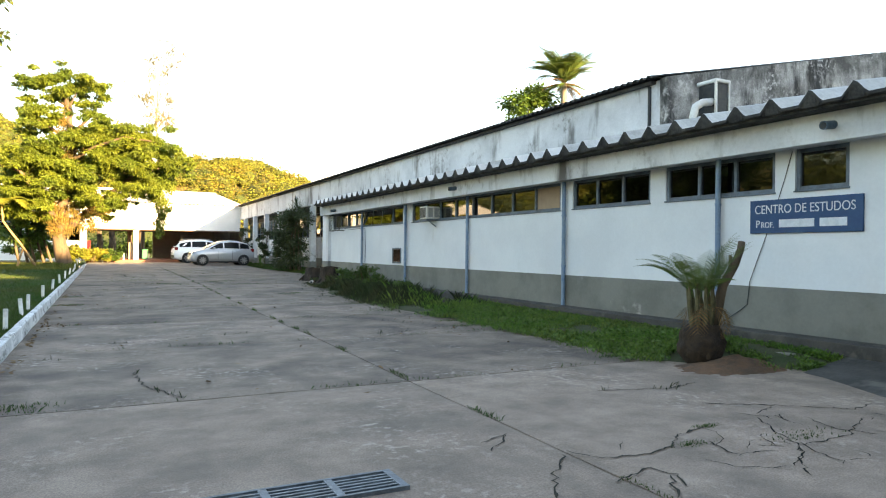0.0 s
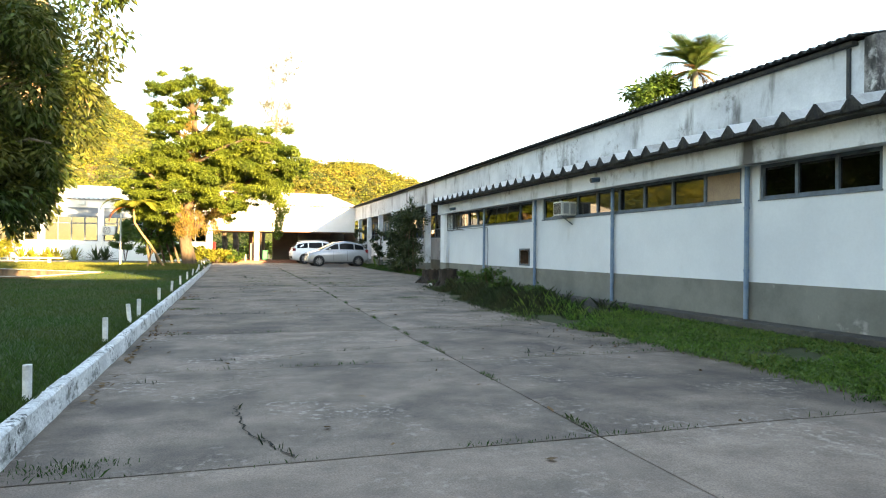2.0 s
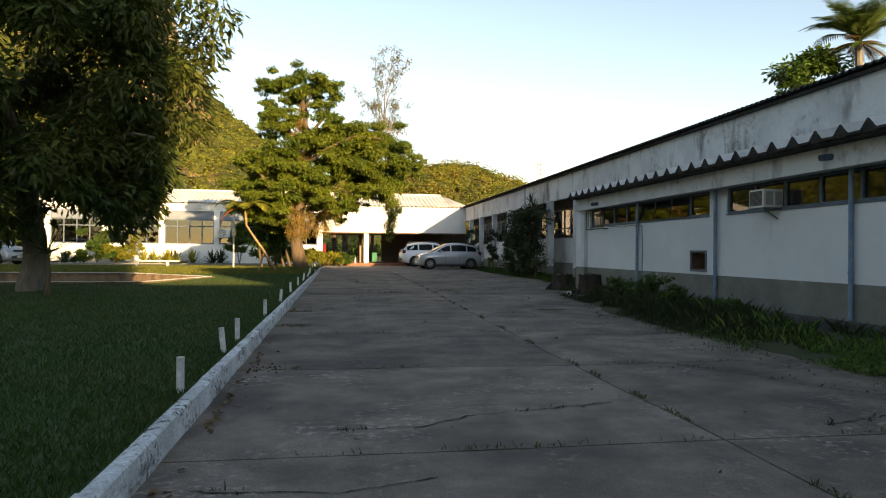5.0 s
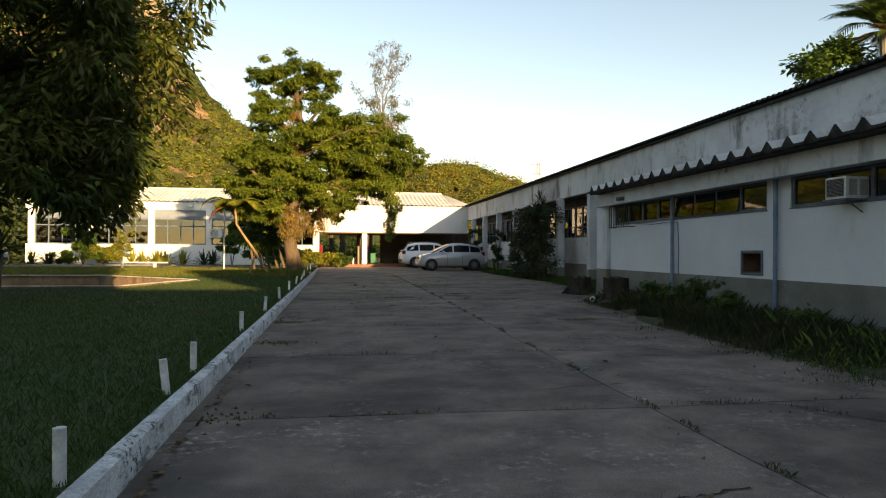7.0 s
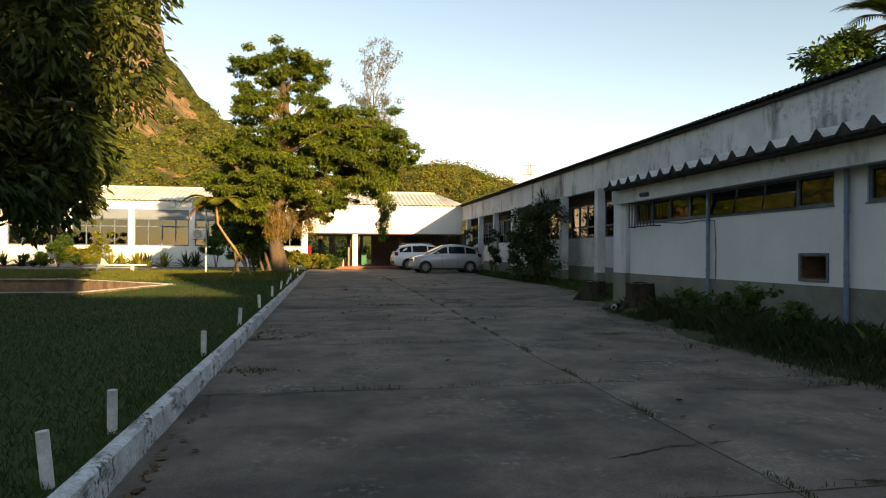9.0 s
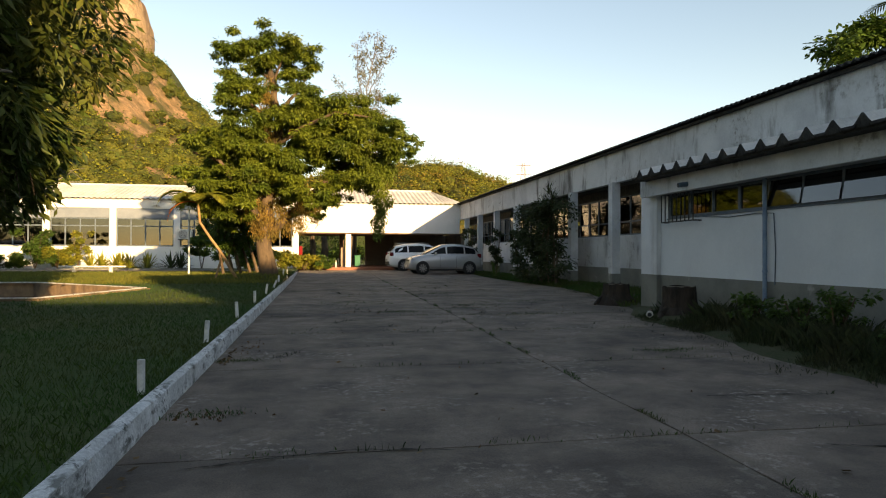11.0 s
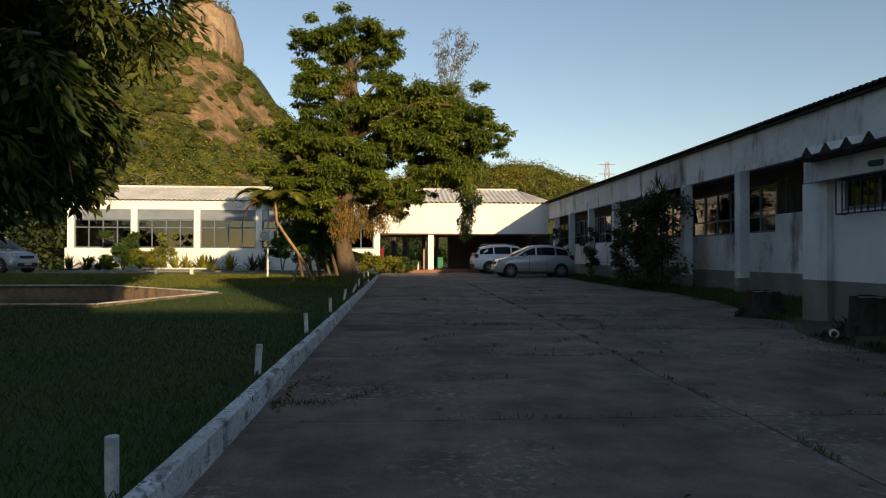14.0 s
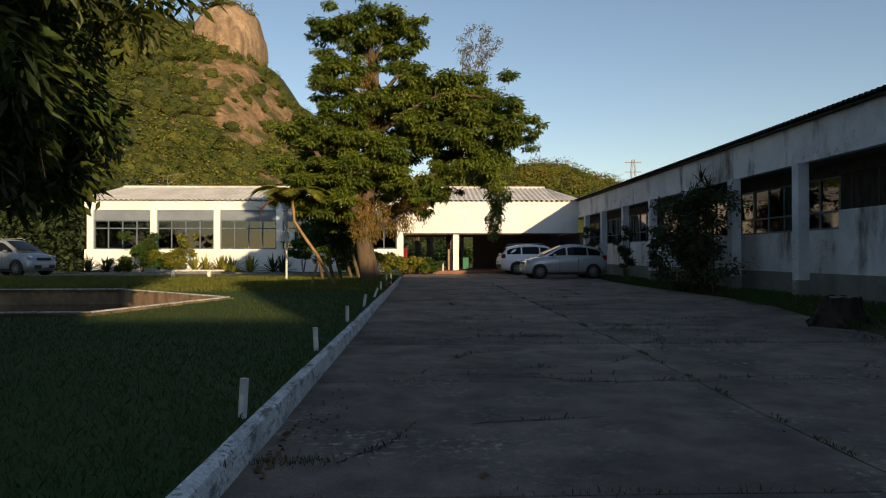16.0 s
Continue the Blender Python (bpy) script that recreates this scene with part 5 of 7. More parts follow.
for i in range(170):
    y = rl.choice((7.4, 9.1, 10.0, 11.6, 13.0, 17.2)) + rl.gauss(0, 0.35) if i < 130 else rl.uniform(4, 24)
    x = -0.78 + abs(rl.gauss(0, 0.06)) if i < 130 else rl.uniform(-0.6, 4.5)
    a, L = rl.uniform(0, 6.28), rl.uniform(0.03, 0.075)
    d, n2 = Vector((math.cos(a), math.sin(a), rl.uniform(-0.1, 0.4))) * L, Vector((-math.sin(a), math.cos(a), rl.uniform(-0.2, 0.5))) * L * 0.35
    c = Vector((x, y, 0.014))
    b0 = len(lv)
    lv += [tuple(c - d * 0.5), tuple(c + n2), tuple(c + d * 0.5), tuple(c - n2)]
    lf.append((b0, b0 + 1, b0 + 2, b0 + 3))
tagged(ob_of("fallen_leaves", (lv, lf), DRYLEAF), "dry brown leaves gathered along the kerb", "leaves", kind="stuff")

# ---- trees ----


def limbs(bm, spec, n=9):
    for pts, r0, r1 in spec:
        fine = []
        for a, b in zip(pts, pts[1:]):
            fine += [Vector(a).lerp(Vector(b), t) for t in (0, 0.33, 0.67)]
        fine.append(Vector(pts[-1]))
        for i, p in enumerate(fine[1:-1]):
            p += Vector((noise.noise(p * 1.1), noise.noise(p * 1.1 + Vector((9, 0, 0))), 0)) * r0 * 0.6
        m = len(fine) - 1
        pipe(bm, fine, [r0 + (r1 - r0) * (i / m) ** 0.8 + 0.12 * r0 * noise.noise(p * 3) for i, p in enumerate(fine)], n)
    return bm


TX, TY, TS = -1.6, 35.0, 0.01124


def tp(cx, cy, dy=0.0):
    return (TX + (cx - 345) * TS, TY + dy, 0.42 + (820 - cy) * TS)


rt = random.Random(12)
big = thing("tree", (0, 0, 0), "broad old yard tree with layered feathery green crown and vine-hung trunk", "tree")
trunk_spec = [([tp(345, 850), tp(335, 760), tp(330, 690), tp(348, 560), tp(350, 450), tp(382, 335), tp(358, 200), tp(340, 110)], 0.36, 0.10)]
part("trunk", limbs(bmesh.new(), trunk_spec, 12), BARK, big, smooth=True)
limb_spec = [([tp(340, 690), tp(430, 610, 0.5), tp(505, 530, 0.8), tp(600, 440, 1.0), tp(720, 395, 1.1)], 0.20, 0.05), ([tp(332, 680), tp(275, 570, -0.4), tp(195, 460, -0.7), tp(120, 440, -0.9)], 0.16, 0.04),
             ([tp(350, 450), tp(300, 400, 0.7), tp(220, 390, 1.2)], 0.10, 0.03), ([tp(380, 340), tp(290, 270, -0.3), tp(200, 230, -0.5)], 0.09, 0.03), ([tp(370, 300), tp(430, 210, 0.4), tp(470, 140, 0.6)], 0.09, 0.03),
             ([tp(365, 400), tp(450, 350, -0.8), tp(560, 300, -1.2), tp(680, 310, -1.0)], 0.11, 0.03), ([tp(350, 180), tp(270, 110, 0.3)], 0.06, 0.02), ([tp(350, 200), tp(400, 90, -0.2)], 0.06, 0.02)]
for sp in limb_spec:
    part("limb", limbs(bmesh.new(), [sp]), BARK, big, smooth=True)
CL = [(200, 95, 50), (250, 75, 60), (330, 70, 62), (420, 95, 62), (480, 95, 45), (215, 165, 50), (230, 225, 58), (205, 275, 45), (300, 140, 50), (430, 170, 52), (470, 215, 40), (330, 215, 45), (270, 270, 55), (420, 250, 45),
      (500, 275, 62), (580, 280, 62), (670, 300, 70), (755, 335, 62), (800, 395, 45), (470, 350, 70), (560, 360, 80), (650, 375, 80), (490, 430, 70), (570, 455, 70), (645, 440, 70), (720, 415, 62), (530, 520, 48), (580, 555, 38), (700, 470, 52),
      (180, 390, 62), (140, 445, 62), (230, 430, 70), (290, 385, 62), (110, 500, 48), (200, 505, 62), (265, 510, 55), (175, 575, 55), (310, 465, 55), (240, 590, 48), (400, 420, 60), (420, 490, 60), (300, 330, 50), (380, 300, 55), (350, 350, 55), (420, 380, 60), (380, 450, 55), (330, 420, 55), (450, 300, 60), (610, 320, 60), (520, 320, 60), (600, 400, 60), (350, 130, 45), (250, 340, 50), (150, 500, 55), (220, 550, 55), (450, 540, 45), (480, 250, 48), (540, 265, 48), (450, 285, 50), (630, 285, 50), (700, 340, 60), (760, 380, 50), (680, 520, 40), (620, 500, 60), (170, 620, 48), (215, 640, 40), (270, 600, 52), (300, 560, 52), (420, 570, 48), (470, 600, 42), (510, 560, 48), (380, 530, 48), (330, 500, 58), (160, 560, 48), (130, 600, 40)]
cs, ss = [], []
for cx, cy, r in CL:
    for rep in range(10):
        cs.append(tp(cx + max(-1.1, min(1.1, rt.gauss(0, 0.5))) * r * 0.85, cy + max(-1.0, min(1.0, rt.gauss(0, 0.45))) * r * 0.8, rt.uniform(-1.7, 1.7) * (0.6 if cy < 250 else 1)))
        ss.append(r * TS * rt.uniform(0.34, 0.62))
part("crown", cloud_of_leaves(cs, ss, 190000, 0.155, 0.05, droop=0.6, seed=4, flat=0.48, shell=0.12), LEAF, big, "feathery bright green leaves in flat layers")
hang = [tp(705 + rt.gauss(0, 30 - 0.45 * i), 440 + 270 * i / 40, -0.6 + rt.gauss(0, 0.2)) for i in range(40)]
part("hanging_foliage", cloud_of_leaves(hang, [0.30 - 0.004 * i for i in range(40)], 6000, 0.10, 0.045, droop=0.9, seed=8, flat=1.2, hang=0.6, shell=0.2), LEAF, big, "long curtain of hanging green leaves")
vines = [tp(x + rt.gauss(0, 14), min(y + rt.gauss(0, 20), 690), rt.gauss(-0.05, 0.25)) for x, y in ((310, 560), (330, 600), (300, 640), (340, 660), (350, 700), (460, 590), (475, 620), (450, 640), (430, 660), (400, 680), (340, 520), (350, 230), (360, 280), (345, 190), (330, 260), (280, 610), (420, 300), (430, 320), (370, 620), (325, 690), (340, 730), (490, 600), (465, 560), (300, 590), (320, 540), (360, 580), (390, 610), (350, 640), (310, 670), (440, 610), (350, 340), (340, 300), (370, 380), (350, 420)) for _ in range(5)]
part("vines", cloud_of_leaves(vines, [0.20] * len(vines), 11000, 0.12, 0.028, droop=1.0, seed=9, flat=1.5, hang=0.8, shell=0.15), VINE, big, "dry orange-brown vines hanging round the trunk")

# dark leafy tree whose crown overhangs the lawn
mango = thing("tree", (0, 0, 0), "large dark tree with long glossy drooping leaves over the lawn", "tree")
part("trunk", limbs(bmesh.new(), [([(-7.0, 21, -0.1), (-6.9, 21, 1.0), (-7.0, 21, 2.2), (-7.3, 21.1, 3.6)], 0.30, 0.2)], 12), BARK2, mango, "pale grey mottled trunk", smooth=True)
for pts, r0 in (([(-7.2, 21.1, 3.2), (-6.0, 20.6, 4.3), (-4.9, 20.2, 5.0), (-4.0, 20.1, 5.4)], 0.12), ([(-7.2, 21, 3.4), (-7.0, 19.4, 4.6), (-6.9, 18.6, 5.2)], 0.12), ([(-7.3, 21.1, 3.6), (-8.2, 21.6, 5.4), (-8.6, 22, 7.5)], 0.14), ([(-7.3, 21.1, 3.6), (-6.0, 22.4, 5.2), (-4.4, 23, 6.8)], 0.12), ([(-7.2, 21, 3.0), (-5.6, 20.4, 3.4), (-4.4, 19.8, 3.7), (-3.9, 19.6, 3.6)], 0.07)):
    part("limb", limbs(bmesh.new(), [(pts, r0, 0.02)]), BARK2 if r0 < 0.1 else BARK, mango, smooth=True)
cs, ss = [], []
for i in range(150):
    th, ph = rt.uniform(0, 6.283), rt.uniform(-0.75, 1.45)
    k_ = rt.uniform(0.72, 1.0)
    c = Vector((-7.4 + 4.0 * k_ * math.cos(th) * math.cos(ph), 21.1 + 3.9 * k_ * math.sin(th) * math.cos(ph), 5.3 + (2.5 if ph > 0 else 4.1) * k_ * math.sin(ph)))
    if c.z > 6.0:
        c.x += 0.6
    cs.append(tuple(c))
    ss.append(rt.uniform(0.5, 0.95))
for i in range(46):
    th = rt.uniform(-2.2, 1.2)
    cs.append((-7.4 + 2.6 * math.cos(th) + rt.gauss(0, 0.3), 21 + 3.2 * math.sin(th), rt.uniform(2.0, 3.4)))
    ss.append(rt.uniform(0.32, 0.6))
for c in ((-3.4, 20.4, 7.3), (-2.8, 20.2, 7.6), (-2.4, 20.0, 7.8), (-3.2, 19.8, 6.6), (-3.0, 20.6, 5.9), (-3.3, 20.0, 5.0), (-3.7, 20.3, 4.2), (-2.7, 20.4, 6.6), (-4.0, 19.6, 3.2)):
    cs.append(c)
    ss.append(0.55)
# low outer branches that droop towards the lawn
for i in range(26):
    k_ = rt.random()
    cs.append((-4.3 + rt.gauss(0, 0.32) - 0.5 * (1 - k_), 20.2 + rt.gauss(0, 0.4), 1.35 + 2.1 * k_))
    ss.append(0.22 + 0.22 * k_)
for i in range(22):
    cs.append((-7.0 + rt.gauss(0, 0.6), 19.9 + rt.gauss(0, 0.4), rt.uniform(1.5, 3.0)))
    ss.append(rt.uniform(0.25, 0.42))
for i in range(5):
    part("twig", limbs(bmesh.new(), [([(-5.2, 20.3, 3.4), (-4.6 + 0.12 * i, 20.0 + 0.12 * i, 2.9), (-4.5 + 0.14 * i, 20.0 + 0.12 * i, 1.6 + 0.1 * i)], 0.02, 0.006)], 5), BARK, mango)
part("crown", cloud_of_leaves(cs, ss, 58000, 0.25, 0.075, droop=0.55, seed=14, flat=0.85, shell=0.3, hang=0.15), LEAFDK, mango, "long dark glossy drooping leaves")


def spiky(name, at, n, length, width, up, material, label, category, stem=0.0, seed=1, group=""):
    """A rosette of stiff pointed leaves, on a stem where there is one."""
    r = random.Random(seed)
    e = thing(name, at, label, category, group)
    if stem:
        part("stem", pipe(bmesh.new(), [(0, 0, -0.05), (0.03, 0.02, stem * 0.5), (0, 0, stem)], [0.06, 0.05, 0.045], 8), BARK, e)
    bm = bmesh.new()
    for i in range(n):
        a = i * 2.4 + r.uniform(-0.3, 0.3)
        el = r.uniform(up, 1.45)
        L = length * r.uniform(0.75, 1.1)
        d = Vector((math.cos(a), math.sin(a), 0))
        s = Vector((-math.sin(a), math.cos(a), 0))
        prev = None
        for k_ in range(5):
            t = k_ / 4
            p = d * L * t * math.cos(el) + Vector((0, 0, stem + L * t * math.sin(el) - L * 0.35 * t * t * math.cos(el)))
            w = width * (0.6 + 0.9 * t) * (1 - t) ** 0.6 + 0.002
            cur = (bm.verts.new(p - s * w + Vector((0, 0, w * 0.4))), bm.verts.new(p), bm.verts.new(p + s * w + Vector((0, 0, w * 0.4))))
            if prev:
                bm.faces.new((prev[0], prev[1], cur[1], cur[0]))
                bm.faces.new((prev[1], prev[2], cur[2], cur[1]))
            prev = cur
    part("leaves", bm, material, e)
    return e


def frond(bm, base, a, el, L, bend, r, width=0.02, leaflet=0.35, n=22, broad=0.055):
    """A feathered palm frond: a bent rib with leaflets on both sides."""
    d = Vector((math.cos(a), math.sin(a), 0))
    s = Vector((-math.sin(a), math.cos(a), 0))
    pts_ = []
    for k_ in range(n + 1):
        t = k_ / n
        e_ = el - bend * t
        pts_.append((pts_[-1] if k_ else Vector(base)) + (d * math.cos(e_) + Vector((0, 0, math.sin(e_)))) * (L / n if k_ else 0))
    pipe(bm, pts_, [width * (1 - 0.85 * i / n) for i in range(n + 1)], 5)
    for k_ in range(3, n + 1):
        t = k_ / n
        q = leaflet * math.sin(math.pi * min(1, 0.18 + 0.8 * t)) * r.uniform(0.85, 1.1)
        fwd = (pts_[k_] - pts_[k_ - 1]).normalized()
        for sg in (-1, 1):
            tip = pts_[k_] + (s * sg * 0.8 + fwd * 0.65 + Vector((0, 0, -0.18))) * q
            wv = fwd * q * broad
            mid = pts_[k_].lerp(tip, 0.5) + Vector((0, 0, 0.04 * q))
            v = [bm.verts.new(pts_[k_] - wv), bm.verts.new(mid - wv), bm.verts.new(tip), bm.verts.new(mid + wv), bm.verts.new(pts_[k_] + wv)]
            bm.faces.new(v)


# young palm in a root ball, beside the verge
palm = thing("potted_palm", (5.45, 4.78, 0.0), "small feathery palm growing from a tall dark root ball", "palm")
ball = bmesh.new()
bmesh.ops.create_icosphere(ball, subdivisions=4, radius=1.0)
for v in ball.verts:
    k_ = 1 + 0.16 * noise.fractal(v.co * 2.2, 1.0, 2.0, 4) + 0.05 * noise.noise(v.co * 14)
    v.co = Vector((v.co.x * 0.22 * k_, v.co.y * 0.22 * k_, 0.2 + v.co.z * 0.25 * k_))
part("root_ball", ball, ROOT, palm, "dark fibrous root mass", smooth=True)
rp_ = random.Random(3)
for i in range(9):
    a = i * 0.7
    part("stem", pipe(bmesh.new(), [(0.09 * math.cos(a), 0.09 * math.sin(a), 0.35), (0.12 * math.cos(a), 0.12 * math.sin(a), 0.6), (0.10 * math.cos(a) - 0.03, 0.14 * math.sin(a), 0.82)], [0.028, 0.022, 0.014], 7), STEM, palm)
for i in range(17):
    bm = bmesh.new()
    a = i * 2.4 + rp_.uniform(-0.3, 0.3)
    frond(bm, (0.08 * math.cos(a) - 0.03, 0.08 * math.sin(a), 0.68), a, rp_.uniform(1.2, 1.52), rp_.uniform(0.5, 0.85), rp_.uniform(0.5, 1.6), rp_, 0.005, 0.19, 24, 0.032)
    part("frond", bm, PALMLEAF, palm)
for i in range(5):
    bm = bmesh.new()
    frond(bm, (0.05, 0.0, 0.6), 3.6 + i * 1.1, 0.3, 0.5, 2.4, rp_, 0.007, 0.16, 14)
    part("dead_frond", bm, DRYLEAF, palm, "withered brown frond")
part("dead_branch", limbs(bmesh.new(), [([(0.15, -0.05, 0.4), (0.22, -0.08, 0.8), (0.34, -0.12, 1.02), (0.42, -0.14, 1.25)], 0.055, 0.035), ([(0.30, -0.11, 0.95), (0.27, -0.12, 1.12)], 0.03, 0.015)]), BARK, palm, "broken dead branch stub", smooth=True)
heap = bmesh.new()
bmesh.ops.create_grid(heap, x_segments=24, y_segments=24, size=1.0)
for v in heap.verts:
    d = math.hypot(v.co.x, v.co.y)
    v.co = Vector((5.6 + v.co.x * 0.75, 4.5 + v.co.y * 0.45, 0.14 * max(0.0, 1 - d) ** 1.2 + 0.02 * noise.noise(v.co * 7) - 0.012))
solid("soil_heap", heap, SOIL, "loose brown soil heaped round the palm", "soil", kind="stuff", smooth=True)
# dark ramp before the wall
apron = bmesh.new()
rows_ = []
for j in range(33):
    y = -4.0 + j * 0.25
    left = 5.35 + 0.5 * float(smoothstep(y, 2.6, 4.1)) + 0.06 * noise.noise(Vector((0.3, y * 1.7, 2.0)))
    rows_.append([apron.verts.new((left + (6.6 - left) * i / 5, y, 0.012 + 0.10 * (i / 5) ** 1.5 if i else -0.02)) for i in range(6)])
for a, b in zip(rows_, rows_[1:]):
    for i in range(5):
        apron.faces.new((a[i], a[i + 1], b[i + 1], b[i]))
solid("ramp", apron, DAMP, "dark damp asphalt apron before the wall", "ramp", kind="structure", smooth=True)

# stumps and a lying pipe


def stump(at, r0, hgt, seed):
    r = random.Random(seed)
    e = thing("tree_stump", at, "sawn-off weathered tree stump with flared roots at the verge", "stump", "stumps at the verge")
    bm = bmesh.new()
    n = 22
    rings = []
    for k_, (z, s) in enumerate(((-0.1, 1.45), (0.05, 1.2), (0.16, 1.02), (hgt * 0.6, 0.97), (hgt, 0.94), (hgt + 0.01, 0.5))):
        rings.append([bm.verts.new((r0 * s * (1 + 0.13 * noise.noise(Vector((math.cos(q) * 2, math.sin(q) * 2, seed))) + r.uniform(-0.03, 0.03)) * math.cos(q), r0 * s * (1 + 0.13 * noise.noise(Vector((math.cos(q) * 2, math.sin(q) * 2, seed)))) * math.sin(q), z + r.uniform(-0.02, 0.02))) for q in [6.283 * i / n for i in range(n)]])
    for a, b in zip(rings[:-2], rings[1:-1]):
        for i in range(n):
            bm.faces.new((a[i], a[(i + 1) % n], b[(i + 1) % n], b[i]))
    part("trunk", bm, STUMPM, e)
    cut = bmesh.new()
    top = [cut.verts.new(v) for v in [(r0 * 0.93 * math.cos(q), r0 * 0.93 * math.sin(q), hgt - 0.012) for q in [6.283 * i / n for i in range(n)]]]
    cut.faces.new(top)
    part("cut_face", cut, CUT, e, "grey sawn top")
    for i in range(6):
        q = i * 1.05 + r.uniform(-0.2, 0.2)
        part("root", pipe(bmesh.new(), [(r0 * 0.8 * math.cos(q), r0 * 0.8 * math.sin(q), 0.12), (r0 * 1.3 * math.cos(q), r0 * 1.3 * math.sin(q), 0.03), (r0 * 1.8 * math.cos(q + 0.2), r0 * 1.8 * math.sin(q + 0.2), -0.06)], [0.08, 0.055, 0.03], 7), STUMPM, e)


stump((6.95, 23.85, 0.08), 0.31, 0.40, 1)
stump((6.38, 20.2, 0.10), 0.30, 0.50, 2)
lp = thing("old_pipe", pose(5.82, 20.2, 0.12, 0, 90, 60), "rusty pipe with a white collar lying on the ground", "pipe")
part("tube", rod(bmesh.new(), (0, 0, 0.02), (0, 0, 0.62), 0.05, n=14), RUST, lp)
part("collar", rod(bmesh.new(), (0, 0, -0.05), (0, 0, 0.03), 0.058, n=16), ACW, lp, "white ring")
# dark disc in place of the shade inside the pipe
part("bore", rod(bmesh.new(), (0, 0, -0.055), (0, 0, -0.049), 0.036, n=14), DARKMETAL, lp)


def shrub(at, sizes, n, length, width, material, label, seed, stems=4):
    r = random.Random(seed)
    e = thing("shrub", at, label, "shrub")
    hw, hh = sizes
    bm = bmesh.new()
    for i in range(stems):
        a = i * 6.283 / stems + r.uniform(0, 1)
        pipe(bm, [(0, 0, -0.05), (0.3 * hw * math.cos(a), 0.3 * hw * math.sin(a), hh * 0.5), (0.6 * hw * math.cos(a), 0.6 * hw * math.sin(a), hh * 0.9)], [0.022, 0.015, 0.006], 5)
    part("stems", bm, BARK, e)
    cs_ = [(r.gauss(0, 0.45) * hw, r.gauss(0, 0.45) * hw, hh * r.uniform(0.25, 0.95)) for _ in range(16)]
    part("leaves", cloud_of_leaves(cs_, [0.30 * max(hw, 0.3)] * 16, n, length, width, seed=seed, shell=0.2), material, e)
    return e


for i, (x, y, hw, hh) in enumerate(((6.2, 18.0, 0.28, 0.5), (6.15, 16.4, 0.3, 0.62), (6.0, 15.3, 0.25, 0.45), (6.3, 17.2, 0.3, 0.5), (6.1, 13.8, 0.2, 0.35))):
    shrub((x, y, 0.1), (hw, hh), 900, 0.07, 0.035, LEAFM, "small leafy weed bush against the grey dado", 30 + i)
# tall creeper and dracaena before the colonnade
cre = thing("dracaena", (8.75, 33.4, 0.1), "tall spiky-headed plant tangled with creepers before the colonnade", "plant")
for i in range(7):
    a = i * 0.9
    part("stem", limbs(bmesh.new(), [([(0.15 * math.cos(a), 0.9 * math.sin(a), 0), (0.2 * math.cos(a), 0.7 * math.sin(a), 1.4), (0.05, 0.3 * math.sin(a), 2.4 + 0.12 * i)], 0.04, 0.02)], 6), BARK, cre)
rc = random.Random(17)
for j, (z, yy) in enumerate(((3.35, 0.0), (2.5, 0.9), (2.0, -0.8), (2.9, 0.5), (1.6, 1.2), (3.1, -0.5), (2.3, 0.2), (1.2, 0.6), (1.4, -0.4), (2.7, 1.3))):
    bm = bmesh.new()
    for i in range(46):
        a, el = i * 2.4, rc.uniform(-0.3, 1.4)
        L = rc.uniform(0.45, 0.75)
        d = Vector((math.cos(a) * math.cos(el), math.sin(a) * math.cos(el), math.sin(el)))
        s = Vector((-math.sin(a), math.cos(a), 0)) * 0.014
        p0 = Vector((0.0, yy, z))
        p1, p2 = p0 + d * L * 0.6, p0 + d * L + Vector((0, 0, -0.18 * L))
        v = [bm.verts.new(q) for q in (p0 - s, p0 + s, p1 + s, p2, p1 - s)]
        bm.faces.new(v)
    part("leaf_head", bm, LEAFDK2, cre)
cs_ = [(rc.gauss(-0.1, 0.25), rc.gauss(0.5, 1.15), rc.uniform(0.2, 3.0)) for _ in range(90)]
part("creeper", cloud_of_leaves(cs_, [0.36] * 90, 9500, 0.15, 0.06, seed=22, shell=0.15), LEAFDK2, cre, "dark creeper leaves")
for i, (x, y, z0, hw, hh, n) in enumerate(((8.9, 37.6, 0.1, 0.5, 2.3, 1500), (8.9, 41.3, 0.1, 0.45, 2.4, 1500), (8.9, 47.0, 0.15, 0.6, 2.6, 1800))):
    shrub((x, y, z0), (hw, hh), n, 0.14, 0.06, LEAFDK2, "dark straggling shrub beside a column", 60 + i)
spiky("agave", (8.3, 39.6, 0.1), 34, 0.85, 0.022, 0.25, LEAFM, "dark spiky clump of sword leaves by the colonnade", "plant", 0, 5)
spiky("agave", (-5.9, 19.2, 0.12), 40, 0.9, 0.02, 0.2, LEAFDK2, "spiky plant on a short stem under the dark tree", "plant", 0.9, 6)

